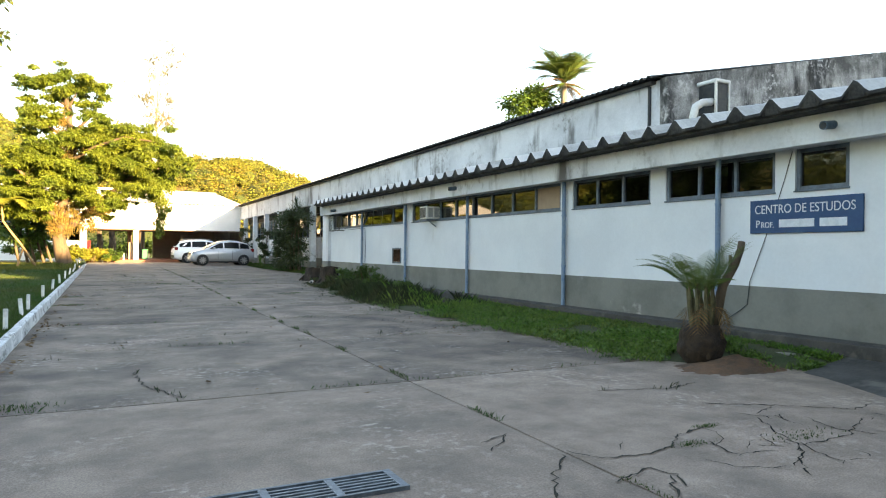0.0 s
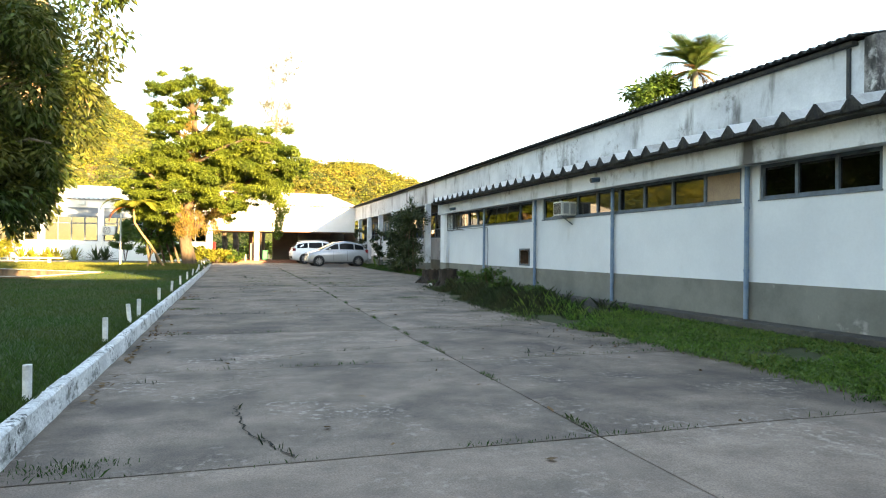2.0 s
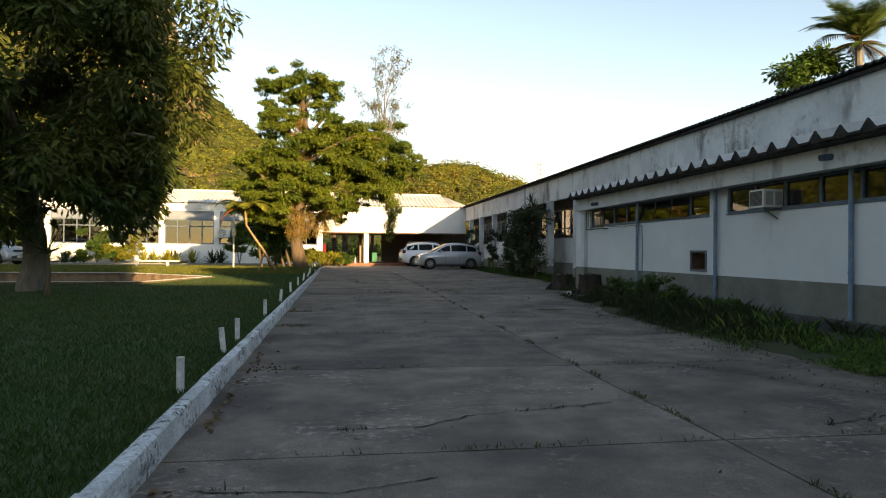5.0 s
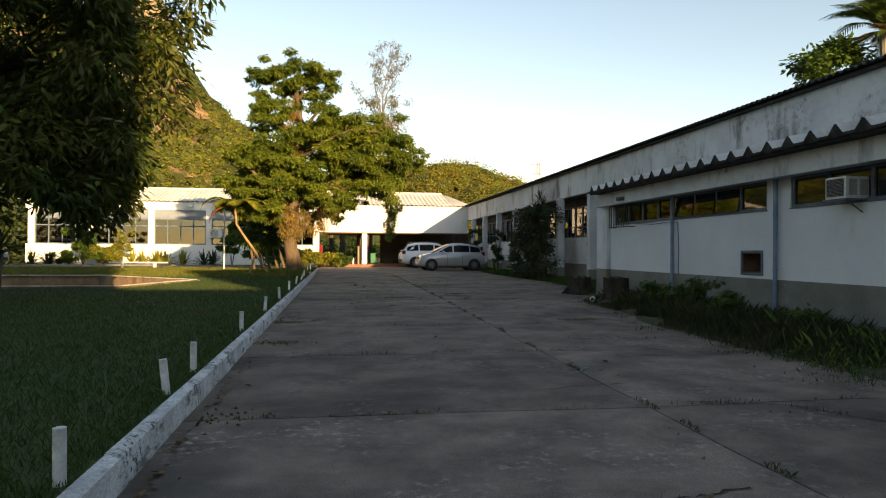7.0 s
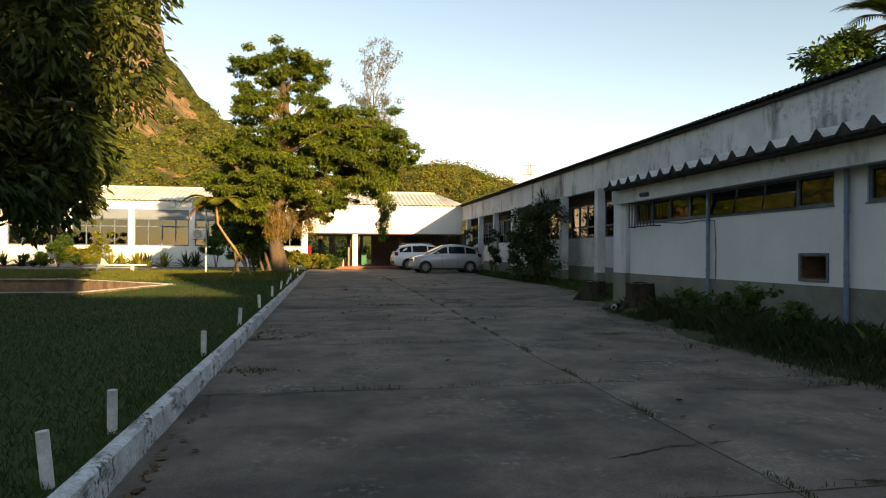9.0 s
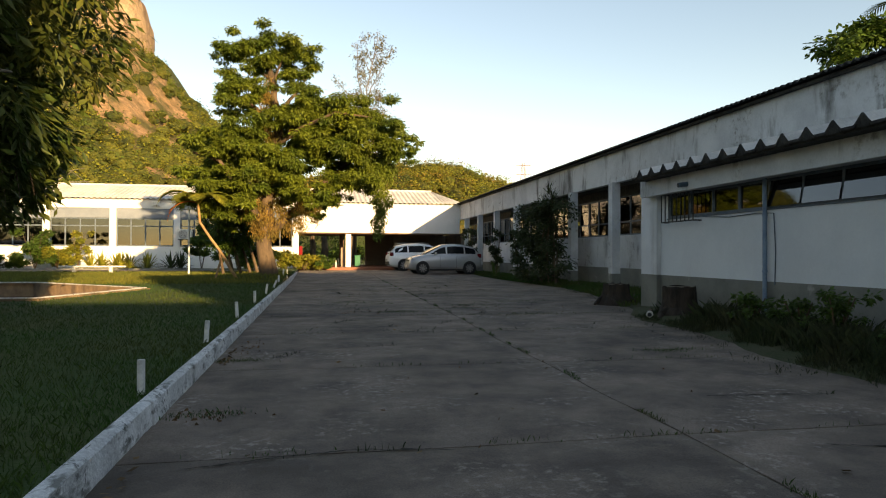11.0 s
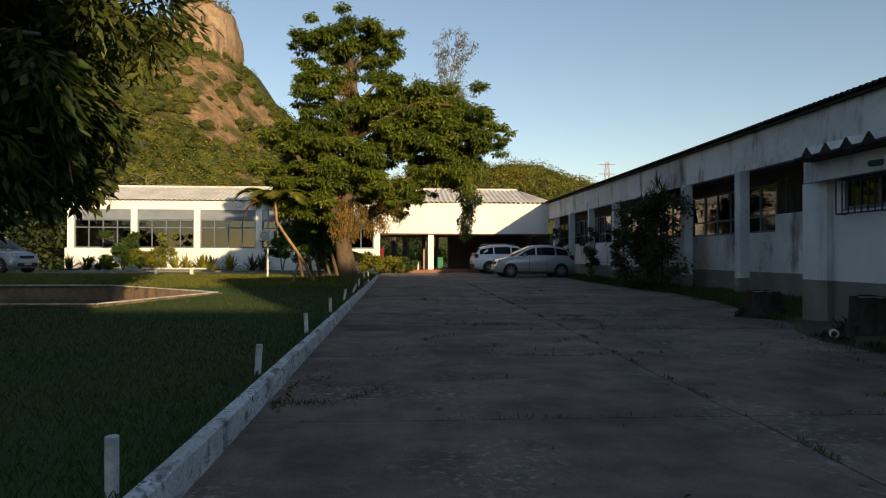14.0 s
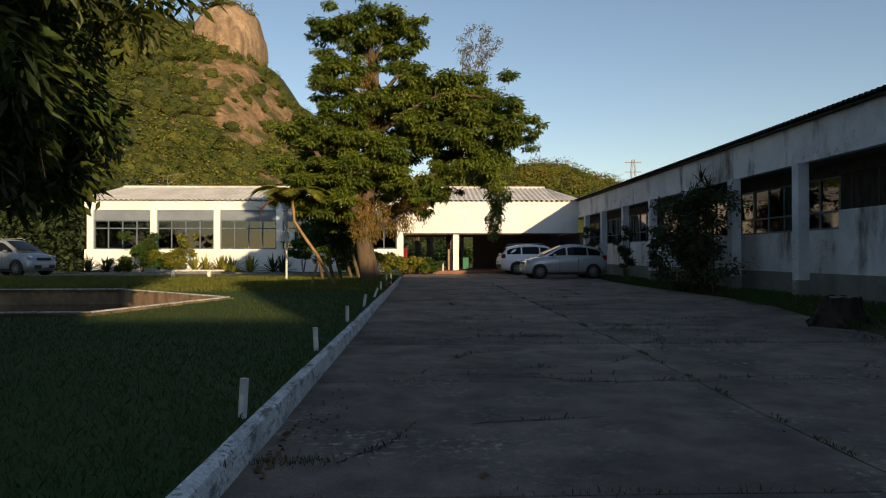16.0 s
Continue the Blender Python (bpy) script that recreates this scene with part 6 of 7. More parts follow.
# planting before the wing
for i, (x, y, hw, hh, n, m_) in enumerate(((-15.5, 50.6, 0.8, 2.05, 3000, "LEAFM"), (-16.6, 50.9, 0.5, 0.8, 1200, "LEAFM"), (-13.35, 50.9, 0.38, 2.1, 900, "LEAFY"), (-14.3, 50.6, 0.7, 1.1, 2000, "LEAFY"), (-3.0, 44, 0.6, 1.2, 1800, "LEAFM"), (-6.2, 48.6, 0.6, 2.6, 2500, "LEAFM"), (-1.9, 49.6, 0.7, 1.1, 2000, "LEAFY"), (-0.6, 49.8, 0.6, 0.8, 1600, "LEAFY"), (0.4, 50.0, 0.4, 0.7, 1200, "LEAFM"), (-4.0, 46.5, 0.8, 1.6, 2200, "LEAFM"))):
    shrub((x, y, 0.2), (hw * 1.35, hh * 1.1), n * 2, 0.17, 0.08, LEAFM if m_ == "LEAFM" else LEAFY, "leafy garden shrub in the bed before the wing", 80 + i)
for i, x in enumerate((-18.4, -17.5, -12.52, -11.23, -10.46, -9.53, -8.2, -7.7, -10.9, -12.0)):
    spiky("agave", (x, 50.4 + 0.2 * (i % 2), 0.2), 64, 1.15, 0.05, 0.2, LEAFY if 1 < i < 6 or i > 7 else LEAFDK2, "spiky green agave in the bed before the wing", "plant", 0, 100 + i, "agaves before the wing")
solid("bed_edge", boxes((-20, -5.5, 48.2, 48.4, 0.0, 0.3), bevel=0.02), RIM2, "low pale concrete edge of the garden bed", "edging", kind="structure")
solid("side_road", boxes((-30, -2.0, 43.2, 48.2, -0.1, 0.235)), CONC, "pale concrete drive before the wing", "drive", kind="structure")

# bench rail, lamp post, propping pole, tall ornamental palm
rail = thing("bench", (-9.69, 41.6, 0.2), "low white concrete bench rail on two short legs", "bench")
part("seat", boxes((-1.38, 1.38, -0.1, 0.1, 0.30, 0.37), bevel=0.012), POSTM, rail)
for x in (-0.76, 0.76):
    part("leg", boxes((x - 0.07, x + 0.07, -0.07, 0.07, -0.1, 0.30), bevel=0.01), POSTM, rail)
lampp = thing("lamp_post", (-5.1, 38.8, 0.2), "slim pale pole with a boxy lamp on top", "lamp post")
part("pole", rod(bmesh.new(), (0, 0, -0.1), (0, 0, 2.85), 0.04, 0.035, 10), POSTM, lampp)
part("lamp_head", boxes((-0.18, 0.18, -0.14, 0.14, 2.78, 2.98), bevel=0.02), ACW, lampp)
orn = thing("palm", (-2.5, 33.5, 0.22), "ornamental palm on a leaning slender trunk with sun-yellow arched fronds", "palm")
part("trunk", limbs(bmesh.new(), [([(0, 0, -0.05), (-0.65, 0, 1.05), (-1.3, 0, 2.0), (-1.35, 0, 2.6)], 0.055, 0.04)]), WOODP, orn, "bare leaning brown trunk", smooth=True)
part("strut", pipe(bmesh.new(), [(-0.55, 0.05, 0.85), (-0.78, 0.0, -0.03)], [0.035, 0.04], 8), WOODP, orn, "short wooden strut")
ro = random.Random(41)
for i in range(9):
    bm = bmesh.new()
    frond(bm, (-1.35, 0, 2.6), i * 2.4, ro.uniform(0.9, 1.45), ro.uniform(1.4, 2.1), ro.uniform(1.8, 3.0), ro, 0.03, 0.55, 28, 0.11)
    part("frond", bm, LEAFY, orn)
bm = bmesh.new()
frond(bm, (-1.4, -0.1, 2.65), 3.5, 0.35, 1.3, 1.9, ro, 0.022, 0.42, 26, 0.11)
part("red_frond", bm, REDLEAF, orn, "dying orange-red frond")
for i in range(5):
    solid("sapling", limbs(bmesh.new(), [([(-3.6 + 0.35 * i, 38.2 + 0.5 * (i % 2), 0.1), (-3.9 + 0.3 * i, 38.3, 1.8), (-3.9 + 0.4 * i, 38.4, 3.6)], 0.07, 0.03)]), BARK, "thin dark stem beside the big tree", "sapling", "stems beside the big tree")
dk = [(ro.uniform(-4.1, -2.3), 38.4 + ro.uniform(-0.6, 0.8), ro.uniform(1.4, 3.9)) for _ in range(34)]
solid("sapling_leaves", cloud_of_leaves(dk, [0.45] * 34, 6500, 0.2, 0.07, seed=51, shell=0.2), LEAFM, "dark green leaves of the thin stems by the tree", "foliage", kind="stuff")

# wall lamp and outdoor unit on the wing
solid("wall_lamp", boxes((-9.62, -9.25, FY - 0.28, FY, 4.02, 4.30), bevel=0.02), ACW, "white boxy floodlight high on the wing wall", "lamp")
unit = thing("outdoor_unit", (-7.75, FY - 0.42, 2.0), "white outdoor air conditioning unit with a round fan grille", "air conditioner")
part("casing", boxes((-0.4, 0.4, -0.15, 0.3, 0.0, 0.6), bevel=0.02), ACW, unit)
fan = bmesh.new()
for r_ in (0.06, 0.12, 0.18, 0.24):
    ring_ = [(-0.08 + r_ * math.cos(q), -0.158, 0.3 + r_ * math.sin(q)) for q in [6.283 * i / 20 for i in range(21)]]
    pipe(fan, ring_, [0.012] * 21, 5)
part("fan_grille", fan, DARKMETAL, unit)
part("bracket", boxes((-0.38, -0.33, -0.1, 0.42, -0.05, 0.0)), DARKMETAL, unit)
part("bracket", boxes((0.33, 0.38, -0.1, 0.42, -0.05, 0.0)), DARKMETAL, unit)

# porch: columns, small posts, bin, dark back
solid("porch_pier", boxes((1.66, 1.93, FY + 0.5, FY + 0.8, 0.3, 1.55), bevel=0.015), TANBOARD, "short tan pier beside a porch column", "pier")
solid("porch_post", boxes((1.60, 1.90, FY + 1.4, FY + 1.6, 0.3, 2.55), bevel=0.01), HATCH, "brown wooden post under the porch", "post")
solid("porch_edge_board", boxes((-1.35, 9.43, FY - 0.012, FY + 0.25, 2.42, 2.497)), HATCH, "brown edge board along the foot of the porch wall", "board", kind="structure")
solid("hose_box", boxes((-0.99, -0.76, FY + 0.03, FY + 0.23, 0.9, 1.62), bevel=0.02), TAIL, "small red fire box by the porch column", "fire box")
solid("concrete_block", boxes((-0.42, -0.02, 50.35, 50.7, 0.1, 0.52), bevel=0.02), RIM2, "pale concrete block before the porch", "block")
ext_ = thing("fire_extinguisher", (-10.93, FY + 0.7, 1.45), "red fire extinguisher inside a window of the wing", "extinguisher")
part("cylinder", rod(bmesh.new(), (0, 0, 0), (0, 0, 0.5), 0.09, n=14), TAIL, ext_)
part("valve", rod(bmesh.new(), (0, 0, 0.5), (0, 0, 0.62), 0.03, n=10), DARKMETAL, ext_)
solid("extinguisher_stand", boxes((-11.15, -10.71, FY + 0.5, FY + 0.9, 0.45, 1.45), bevel=0.01), INSIDE, "dim cabinet below the extinguisher in the wing", "cabinet")
solid("wooden_door", boxes((-11.75, -11.2, FY + 0.5, FY + 0.56, 0.45, 3.2), bevel=0.01), TANBOARD, "tan wooden door leaf inside the wing", "door")
for x, w in ((-14.6, 0.7), (-13.1, 0.9), (-12.6, 0.4)):
    solid("cream_cupboard", boxes((x - w / 2, x + w / 2, FY + 1.2, FY + 1.7, 0.45, 2.05 - 0.2 * w), bevel=0.015), ACW, "pale low cupboard seen through a wing window", "cupboard", "cupboards in the wing")
for x, w in ((-1.18, 0.18), (2.12, 0.17)):
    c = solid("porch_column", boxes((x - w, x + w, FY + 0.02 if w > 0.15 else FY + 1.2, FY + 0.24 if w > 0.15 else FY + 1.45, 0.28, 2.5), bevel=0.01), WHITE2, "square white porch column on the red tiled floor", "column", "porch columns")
for x, y in ((0.3, 50.3), (1.3, 51.2), (0.0, 50.2)):
    solid("bollard", rod(bmesh.new(), (x, y, 0.0), (x, y, 0.75), 0.05, n=10), POSTM, "small white post before the porch", "post", "small posts before the porch")
binn = thing("bin", (2.75, FY + 1.0, 0.3), "green plastic wheeled bin under the porch", "bin")
part("body", boxes((-0.18, 0.18, -0.2, 0.2, 0.03, 0.7), bevel=0.03), BIN, binn)
part("lid", boxes((-0.2, 0.2, -0.22, 0.22, 0.7, 0.75), bevel=0.02), BIN, binn)
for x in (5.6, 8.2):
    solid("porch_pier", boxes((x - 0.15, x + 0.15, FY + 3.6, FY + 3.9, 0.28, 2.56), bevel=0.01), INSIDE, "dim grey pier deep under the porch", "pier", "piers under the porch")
for i, (x, y, r_) in enumerate(((0.6, 66, 0.35), (-0.4, 70, 0.3), (3.2, 72, 0.4))):
    t_ = thing("tree", (x, y, 0.0), "old tree with a thick trunk in the court behind the porch", "tree")
    part("trunk", limbs(bmesh.new(), [([(0, 0, -0.3), (0.2, 0, 1.5), (0.0, 0, 3.2), (0.8, 0, 5)], r_, 0.2)]), BARK, t_)
    part("crown", cloud_of_leaves([(ro.gauss(0, 1.6), ro.gauss(0, 1.6), ro.uniform(3.0, 6.0)) for _ in range(16)], [1.1] * 16, 4000, 0.3, 0.12, seed=70 + i), LEAFM, t_)
solid("court_hedge", cloud_of_leaves([(ro.uniform(-4, 12), ro.uniform(74, 78), ro.uniform(0.3, 2.6)) for _ in range(60)], [1.0] * 60, 9000, 0.3, 0.14, seed=77), LEAFM, "dense green hedge behind the court", "hedge", kind="stuff")

# ---- cars ----


def car(name, at, paint, label, L=4.2, hw=0.845, H=1.57, belt=1.02, hood=0.98, wheel_r=0.325, wb=2.6, suv=False):
    e = thing(name, at, label, "car")
    f, b = L / 2, -L / 2
    st = [(f, 0.36, 0.60, 0.58), (f - 0.06, 0.27, 0.74, 0.70), (f - 0.22, 0.22, hood - 0.14, 0.79), (f - 0.55, 0.2, hood - 0.04, 0.83), (f - 1.0, 0.2, hood + 0.02, 0.845), (f - 1.4, 0.2, belt, 0.845), (0, 0.2, belt + 0.01, 0.845), (b + 0.9, 0.2, belt + 0.03, 0.845), (b + 0.3, 0.24, belt + 0.02, 0.81), (b + 0.08, 0.30, belt - 0.06, 0.74), (b, 0.42, belt - 0.2, 0.66)]
    bm = bmesh.new()
    rings = []
    for x, zb, zt, w in st:
        w = w * hw / 0.845
        half = [(0, zb), (w * 0.84, zb), (w * 0.96, zb + 0.07), (w * 1.0, zb + 0.3 * (zt - zb)), (w * 1.0, zb + 0.62 * (zt - zb)), (w * 0.96, zt - 0.07), (w * 0.86, zt), (w * 0.45, zt + 0.025), (0, zt + 0.032)]
        rings.append([bm.verts.new((x, y, z)) for y, z in half] + [bm.verts.new((x, -y, z)) for y, z in half[-2:0:-1]])
    n = len(rings[0])
    for a, c in zip(rings, rings[1:]):
        for i in range(n):
            bm.faces.new((a[i], a[(i + 1) % n], c[(i + 1) % n], c[i]))
    bm.faces.new(rings[0][::-1])
    bm.faces.new(rings[-1])
    part("body", bm, paint, e, smooth=True)
    gh = [(f - 0.85, belt, hw * 0.86, hw * 0.84), (f - 1.75, H - 0.07, hw * 0.9, hw * 0.72), (f - 2.4, H, hw * 0.91, hw * 0.72), (b + 1.0, H - 0.04, hw * 0.9, hw * 0.70), (b + 0.42, H - 0.16, hw * 0.88, hw * 0.66), (b + 0.08, belt, hw * 0.80, hw * 0.78)]
    bm = bmesh.new()
    rings = []
    for x, zr, wb_, wr in gh:
        half = [(wb_, belt - 0.03), (wb_ * 0.985, belt + 0.02), (wr, max(zr - 0.07, belt + 0.025)), (wr * 0.88, zr), (0, zr + 0.03)]
        rings.append([bm.verts.new((x, y, z)) for y, z in half] + [bm.verts.new((x, -y, z)) for y, z in half[-2::-1]])
    n = len(rings[0])
    for a, c in zip(rings, rings[1:]):
        for i in range(n - 1):
            bm.faces.new((a[i], a[i + 1], c[i + 1], c[i]))
    part("cabin", bm, paint, e, smooth=False)

    def at_x(x, col):
        xs = [g[0] for g in gh][::-1]
        return float(np.interp(x, xs, [g[col] for g in gh][::-1]))

    span = (f - 1.08, b + 0.30)
    cuts = [span[0], (span[0] + span[1]) / 2 + 0.38, (span[0] + span[1]) / 2 - 0.62, span[1]]
    for sg in (-1, 1):
        for x0, x1 in zip(cuts, cuts[1:]):
            bm = bmesh.new()
            prev = None
            for k_ in range(7):
                x = x0 - 0.04 + (x1 - x0 + 0.08) * k_ / 6
                zr, wl, wr = at_x(x, 1), at_x(x, 2), at_x(x, 3)
                lo, hi = Vector((x, wl * 0.985, belt + 0.02)), Vector((x, wr, max(zr - 0.07, belt + 0.03)))
                out = Vector((0, 0.012, 0.003))
                p, q = lo.lerp(hi, 0.08) + out, lo.lerp(hi, 0.9) + out
                cur = (bm.verts.new((p.x, sg * p.y, p.z)), bm.verts.new((q.x, sg * q.y, q.z)))
                if prev:
                    bm.faces.new((prev[0], cur[0], cur[1], prev[1]))
                prev = cur
            part("side_window", bm, CARGLASS, e)
        for x, nm in ((f - 1.95, "door_handle"), (f - 2.85, "door_handle")):
            part(nm, boxes((x - 0.09, x + 0.09, sg * hw * 1.0 - 0.012, sg * hw * 1.0 + 0.018, belt - 0.14, belt - 0.11)), paint, e)
        part("mirror", boxes((f - 1.42, f - 1.3, sg * (hw + 0.05) - 0.08, sg * (hw + 0.05) + 0.08, belt + 0.0, belt + 0.13), bevel=0.025), paint, e)
        part("headlight", boxes((f - 0.34, f - 0.10, sg * hw * 0.76 - 0.12, sg * hw * 0.76 + 0.085, hood - 0.28, hood - 0.12), bevel=0.035), LAMPG, e, "clear headlight")
        part("tail_light", boxes((b + 0.03, b + 0.24, sg * hw * 0.80 - 0.10, sg * hw * 0.80 + 0.07, belt - 0.16, belt + 0.06), bevel=0.03), TAIL, e, "red tail light")
        part("door_gap", boxes((f - 1.62, f - 1.608, sg * hw * 1.0 - 0.004, sg * hw * 1.0 + 0.003, 0.34, belt - 0.06)), CARTRIM, e)
        part("door_gap", boxes((f - 2.52, f - 2.508, sg * hw * 1.0 - 0.004, sg * hw * 1.0 + 0.003, 0.34, belt - 0.06)), CARTRIM, e)
        part("side_trim", boxes((-wb / 2 + 0.35, wb / 2 - 0.35, sg * hw * 1.0 - 0.01, sg * hw * 1.0 + 0.014, 0.24, 0.34 if suv else 0.29), bevel=0.01), CARTRIM, e)
    for a, c, nm in ((gh[0], gh[1], "windscreen"), (gh[5], gh[4], "rear_window")):
        bm = bmesh.new()
        lo, hi = (a[0], belt + 0.06, a[3] * 0.9), (c[0], c[1] - 0.03, c[3] * 0.86)
        out = 0.02 if nm == "windscreen" else -0.02
        t0, t1 = 0.06, 0.96
        v = []
        for t in (t0, t1):
            x, z, w = (lo[i] + (hi[i] - lo[i]) * t for i in range(3))
            for s in (-1, -0.4, 0.4, 1):
                v.append(bm.verts.new((x + out, s * w, z + 0.03 + (0.022 if abs(s) < 1 else 0))))
        for i in range(3):
            bm.faces.new((v[i], v[i + 1], v[i + 5], v[i + 4]))
        part(nm, bm, CARGLASS, e)
    part("front_grille", boxes((f - 0.08, f + 0.012, -0.36, 0.36, hood - 0.33, hood - 0.22), bevel=0.012), CARTRIM, e)
    part("front_bumper", boxes((f - 0.10, f + 0.03, -0.55, 0.55, 0.34, 0.50), bevel=0.03), CARTRIM if suv else paint, e)
    part("rear_bumper", boxes((b - 0.04, b + 0.12, -0.62, 0.62, 0.36, 0.56), bevel=0.03), CARTRIM if suv else paint, e)
    part("number_plate", boxes((f + 0.03, f + 0.038, -0.2, 0.2, 0.38, 0.50)), ACG, e, "plain pale plate")
    part("number_plate", boxes((b - 0.048, b - 0.04, -0.2, 0.2, 0.60, 0.72)), ACG, e, "plain pale plate")
    if suv:
        for sg in (-1, 1):
            part("roof_rail", pipe(bmesh.new(), [(f - 1.85, sg * hw * 0.66, H), (f - 2.0, sg * hw * 0.66, H + 0.05), (b + 0.75, sg * hw * 0.64, H + 0.04), (b + 0.6, sg * hw * 0.64, H - 0.02)], [0.016] * 4, 6), ACG, e)
    for x in (wb / 2 + 0.02, -wb / 2 + 0.02):
        for sg in (-1, 1):
            w_ = new("wheel")
            w_.empty_display_size = 0.1
            w_.parent = e
            w_.matrix_basis = pose(x, sg * (hw - 0.09), wheel_r)
            part("wheel_arch", rod(bmesh.new(), (0, -sg * 0.1, 0.02), (0, sg * 0.095, 0.02), wheel_r + 0.035, n=24), CARTRIM, w_)
            ty = bmesh.new()
            for k_, (yy, rr) in enumerate(((-0.10, wheel_r * 0.72), (-0.10, wheel_r * 0.94), (-0.06, wheel_r), (0.08, wheel_r), (0.115, wheel_r * 0.94), (0.118, wheel_r * 0.68))):
                ring_ = [ty.verts.new((rr * math.cos(q), sg * yy, rr * math.sin(q))) for q in [6.283 * i / 26 for i in range(26)]]
                if k_:
                    for i in range(26):
                        ty.faces.new((last[i], last[(i + 1) % 26], ring_[(i + 1) % 26], ring_[i]))
                last = ring_
            part("tyre", ty, TYRE, w_, smooth=True)
            rm = rod(bmesh.new(), (0, sg * 0.05, 0), (0, sg * 0.085, 0), wheel_r * 0.69, n=24)
            part("rim_well", rm, CARTRIM, w_)
            for k_ in range(9):
                q = k_ * 0.69813 + 0.3
                sp_ = bmesh.new()
                d_, s_2 = Vector((math.cos(q), 0, math.sin(q))), Vector((-math.sin(q), 0, math.cos(q)))
                v = [sp_.verts.new(p) for p in (d_ * 0.03 - s_2 * 0.022 + Vector((0, sg * 0.115, 0)), d_ * 0.03 + s_2 * 0.022 + Vector((0, sg * 0.115, 0)), d_ * wheel_r * 0.68 + s_2 * 0.034 + Vector((0, sg * 0.105, 0)), d_ * wheel_r * 0.68 - s_2 * 0.034 + Vector((0, sg * 0.105, 0)))]
                sp_.faces.new(v)
                bmesh.ops.solidify(sp_, geom=sp_.faces[:], thickness=0.02)
                part("spoke", sp_, RIMM, w_)
            part("hub", rod(bmesh.new(), (0, sg * 0.08, 0), (0, sg * 0.122, 0), 0.045, n=12), RIMM, w_)
    return e


car("minivan", pose(6.83, 44.7, 0.08, 0, 0, 184), SILVER, "silver compact minivan parked beside the colonnade", L=3.95, H=1.6, hood=1.0, belt=1.03, wb=2.55)
car("sport_utility_car", pose(6.45, 49.6, 0.13, 0, 0, 4), WHITEC, "white sport utility car parked nose-in under the porch edge", L=4.27, hw=0.87, H=1.63, belt=1.05, hood=1.02, wheel_r=0.34, suv=True)
car("sport_utility_car", pose(-19.6, 45.6, 0.235, 0, 0, -18), GREYC, "grey older off-road car standing on the drive", L=4.0, hw=0.85, H=1.72, belt=1.08, hood=1.06, wheel_r=0.36, wb=2.4, suv=True)

# ---- trees behind the hall, the bare tree, pylon ----
rp2 = thing("palm", (26.6, 34.6, 0.0), "tall palm behind the hall with ragged sunlit fronds", "palm")
part("trunk", limbs(bmesh.new(), [([(0, 0, -0.4), (0.2, 0, 5), (0, 0, 12.2)], 0.26, 0.18)]), BARK2, rp2)
for i in range(44):
    bm = bmesh.new()
    frond(bm, (0, 0, 12.1), i * 2.4, ro.uniform(1.0, 1.52) if i % 3 else ro.uniform(-0.4, 0.6), ro.uniform(2.6, 3.5) if i % 3 else ro.uniform(1.4, 2.2), ro.uniform(0.7, 2.0) if i % 3 else ro.uniform(0.3, 0.9), ro, 0.05, 0.85 if i % 3 else 0.5, 24, 0.06)
    part("frond", bm, PALMLEAF if i % 6 else DRYLEAF, rp2)
for i, (x, y, zt, w) in enumerate(((23.0 + 2.2, 36.5, 12.0, 1.6), (25.2, 41.5, 9.4, 1.7), (31.0, 42, 9.4, 1.6), (25.4, 33.0, 8.6, 1.2))):
    t_ = thing("tree", (x, y, 0.0), "broadleaf tree rising behind the hall roof", "tree", "trees behind the hall")
    part("trunk", limbs(bmesh.new(), [([(0, 0, -0.4), (0.2, 0.2, zt * 0.5), (0, 0, zt - 1)], 0.25, 0.08)]), BARK, t_)
    cs_ = [(ro.gauss(0, w * 0.5), ro.gauss(0, w * 0.5), zt - abs(ro.gauss(0.2, 1.6))) for _ in range(26)]
    part("crown", cloud_of_leaves(cs_, [0.75] * 26, 5200, 0.30, 0.15, seed=120 + i, shell=0.3), LEAFM, t_)
bare = thing("tree", (6.7, 81.0, 0.0), "tall thin-leaved tree far behind the end building", "tree")
bm = limbs(bmesh.new(), [([(0, 0, -0.4), (-0.8, 0, 8), (-1.5, 0, 15), (-1.4, 0, 19), (-0.2, 0, 24.6)], 0.16, 0.04), ([(-1.5, 0, 16), (-1.0, 0.3, 19), (1.4, 0.4, 23.6)], 0.09, 0.03), ([(-1.5, 0, 16.5), (-2.4, -0.3, 20), (-2.5, -0.4, 23.4)], 0.08, 0.03), ([(-1.5, 0, 15.5), (-3.0, 0.2, 17.8), (-4.8, 0.3, 20)], 0.08, 0.02)])
tips = []
for i in range(15):
    z0 = 14.5 + i * 0.55
    bx = float(np.interp(z0, [15, 19, 24], [-1.5, -1.3, -0.3]))
    sg = -1 if i % 2 else 1
    tip = (bx + sg * ro.uniform(0.7, 1.7) * (1.3 if sg < 0 and i < 7 else 0.8), ro.uniform(-1.5, 1.5), z0 + ro.uniform(1.2, 2.6))
    limbs(bm, [([(bx, 0, z0), (bx + (tip[0] - bx) * 0.5, tip[1] * 0.5, z0 + 0.9), tip], 0.045, 0.015)], 6)
    tips += [tip, (bx + (tip[0] - bx) * 0.6, tip[1] * 0.6, z0 + 1.1), (tip[0] * 0.9 + 0.1, tip[1], tip[2] + 0.6)]
tips += [(ro.gauss(-1.8, 1.7), ro.gauss(0, 1), ro.uniform(15.0, 18.5)) for _ in range(26)] + [(1.4, 0.4, 23.6), (1.0, 0.4, 22.9), (0.6, 0.3, 22.2), (-2.5, -0.4, 23.4), (-2.5, -0.3, 22.3), (-0.2, 0, 24.8), (-4.8, 0.3, 20), (-4.2, 0.3, 19.4)]
part("trunk", bm, BARK2, bare)
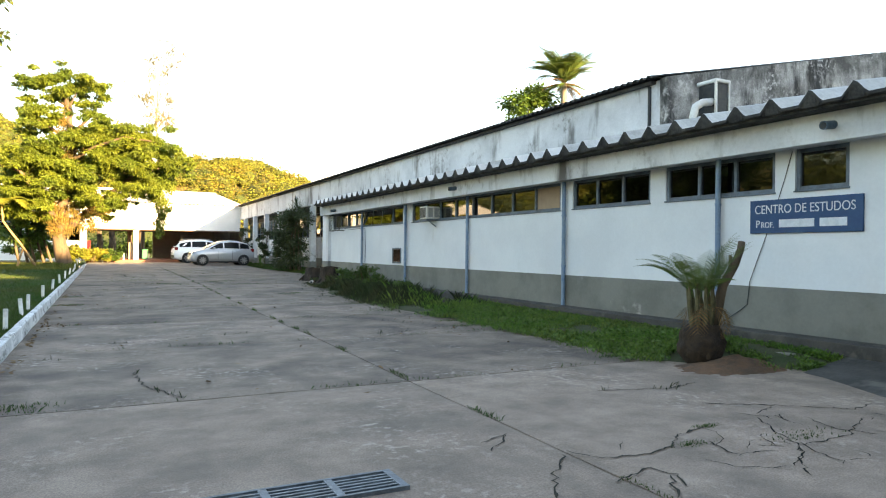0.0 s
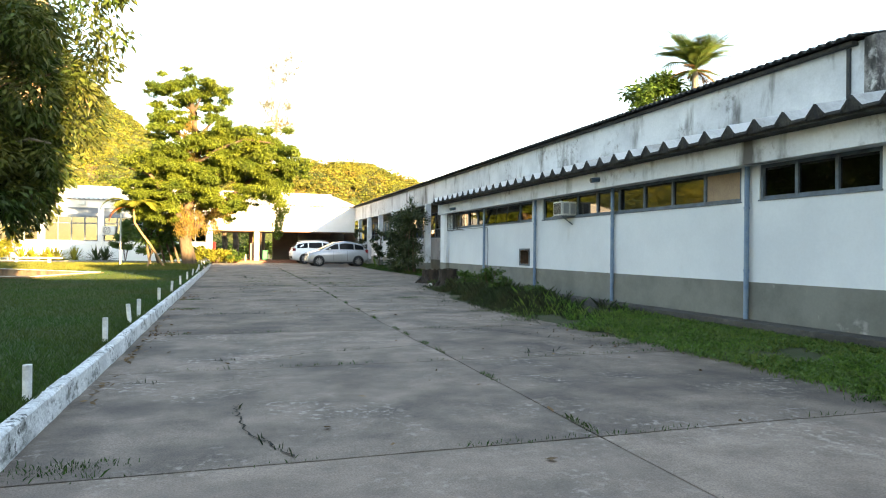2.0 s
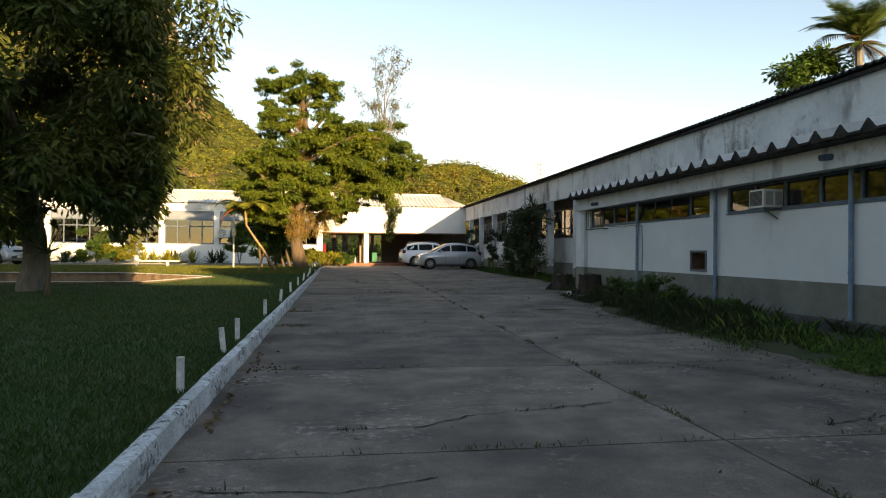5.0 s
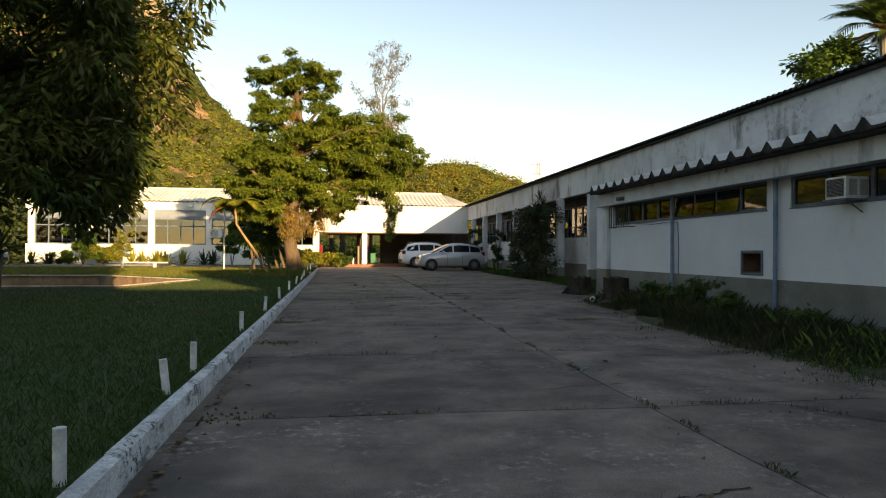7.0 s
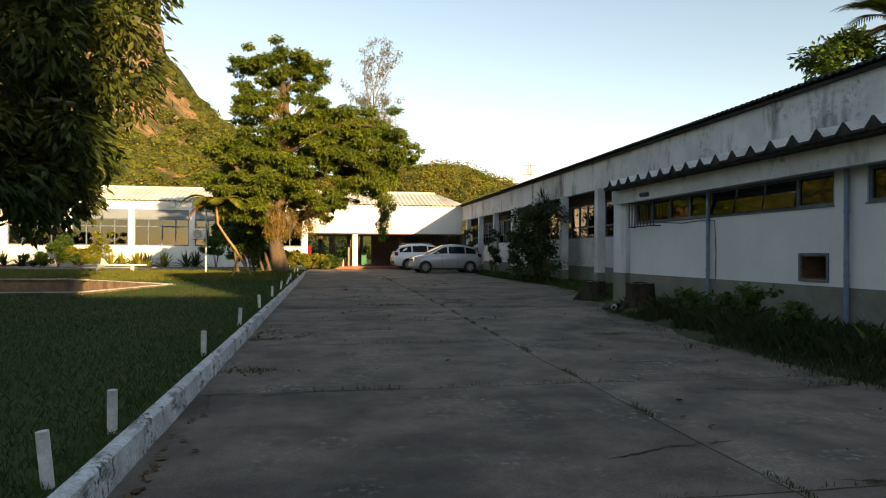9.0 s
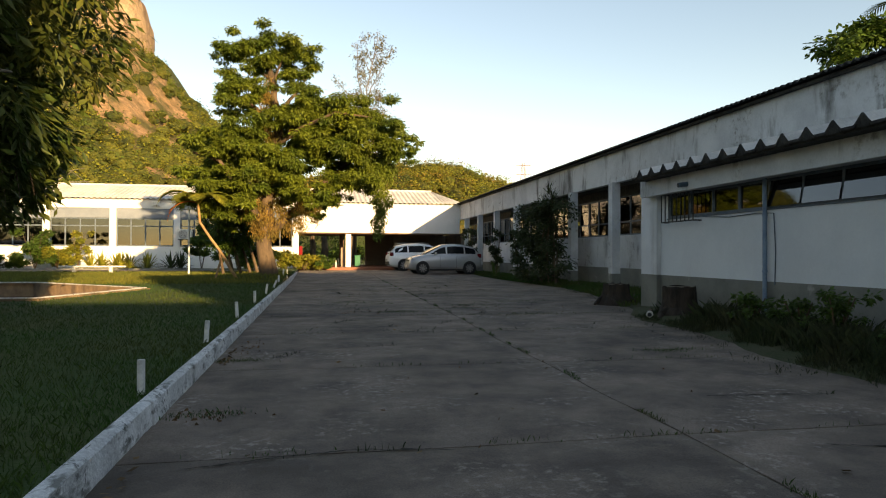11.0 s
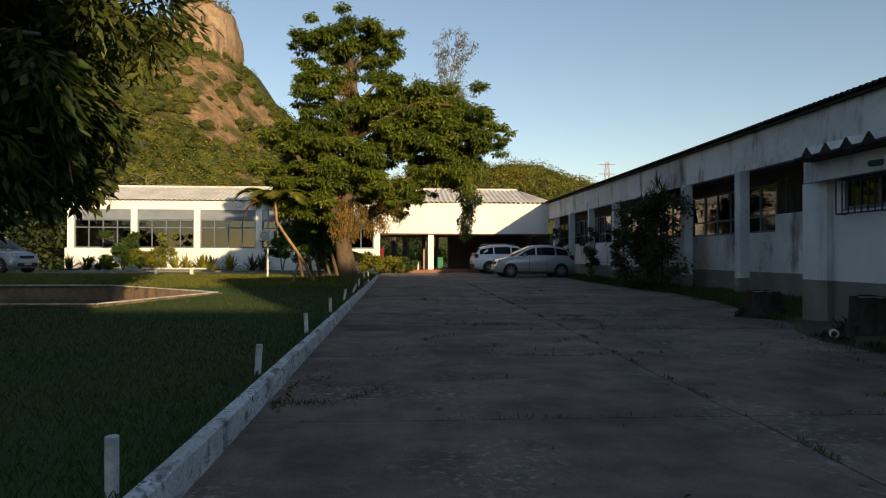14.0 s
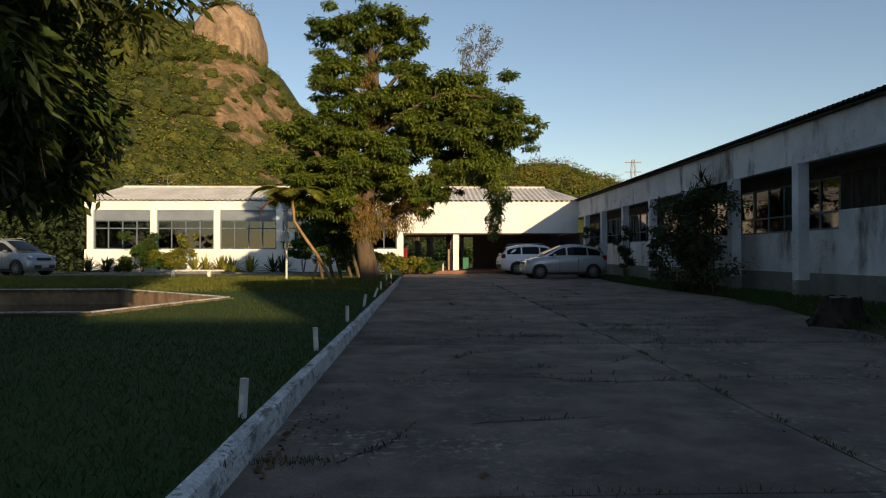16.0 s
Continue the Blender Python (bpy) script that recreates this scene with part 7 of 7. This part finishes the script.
part("crown", cloud_of_leaves(tips, [0.7] * len(tips), 4200, 0.30, 0.10, seed=91, shell=0.1, droop=0.8), SPARSE, bare, "sparse grey-green leaves")
dry = thing("tree", (3.0, 62.0, 0.0), "half-bare dry brown tree behind the end building", "tree")
dry_spec = [([(0, 0, -0.3), (0.1, 0, 5), (0.0, 0, 10.5)], 0.2, 0.05)]
cs_ = []
for i in range(14):
    q, z0 = i * 2.4, 6.5 + 0.35 * i
    tip = (2.3 * math.cos(q) * ro.uniform(0.5, 1.1), 1.6 * math.sin(q), z0 + ro.uniform(0.8, 2.4))
    dry_spec.append(([(0.05, 0, z0 - 1.5), (tip[0] * 0.5, tip[1] * 0.5, z0), tip], 0.05, 0.015))
    cs_ += [tip, (tip[0] * 0.7, tip[1] * 0.7, z0 + 0.5), (tip[0] * 1.1, tip[1], tip[2] - 0.6)]
part("trunk", limbs(bmesh.new(), dry_spec, 6), BARK2, dry)
part("crown", cloud_of_leaves(cs_, [0.7] * len(cs_), 5200, 0.2, 0.07, seed=93, shell=0.1, droop=0.5), VINE, dry, "thin dry brown leaves")
dead = thing("tree", (-18.6, 62.0, 0.0), "leafless pale tree behind the wing roof", "tree")
bm = limbs(bmesh.new(), [([(0, 0, -0.4), (0.2, 0, 4), (0.1, 0, 7.0)], 0.09, 0.02)])
for i in range(9):
    z0 = 4.6 + 0.3 * i
    sg = -1 if i % 2 else 1
    limbs(bm, [([(0.15, 0, z0), (sg * ro.uniform(0.6, 1.2), 0.3, z0 + ro.uniform(0.1, 0.7)), (sg * ro.uniform(1.6, 2.8), 0.5, z0 + ro.uniform(-0.2, 1.3))], 0.035, 0.012)], 6)
part("trunk", bm, BARK2, dead)
pyl = thing("pylon", (76.7, 250.0, 11.0), "distant lattice power pylon on the ridge", "pylon")
bm = bmesh.new()
for sx in (-1, 1):
    for sy in (-1, 1):
        rod(bm, (sx * 2.2, sy * 2.2, 0), (sx * 0.4, sy * 0.4, 25), 0.12, 0.1, 5)
for i in range(9):
    z = i * 2.7
    w = 2.2 - 1.8 * z / 25
    w2 = 2.2 - 1.8 * (z + 2.7) / 25
    rod(bm, (-w, -w, z), (w2, -w2, z + 2.7), 0.07, n=4)
    rod(bm, (w, -w, z), (-w2, -w2, z + 2.7), 0.07, n=4)
part("tower", bm, PYL, pyl)
for z in (17, 20.5, 24):
    part("cross_arm", rod(bmesh.new(), (-3, 0, z), (3, 0, z), 0.14, n=5), PYL, pyl)
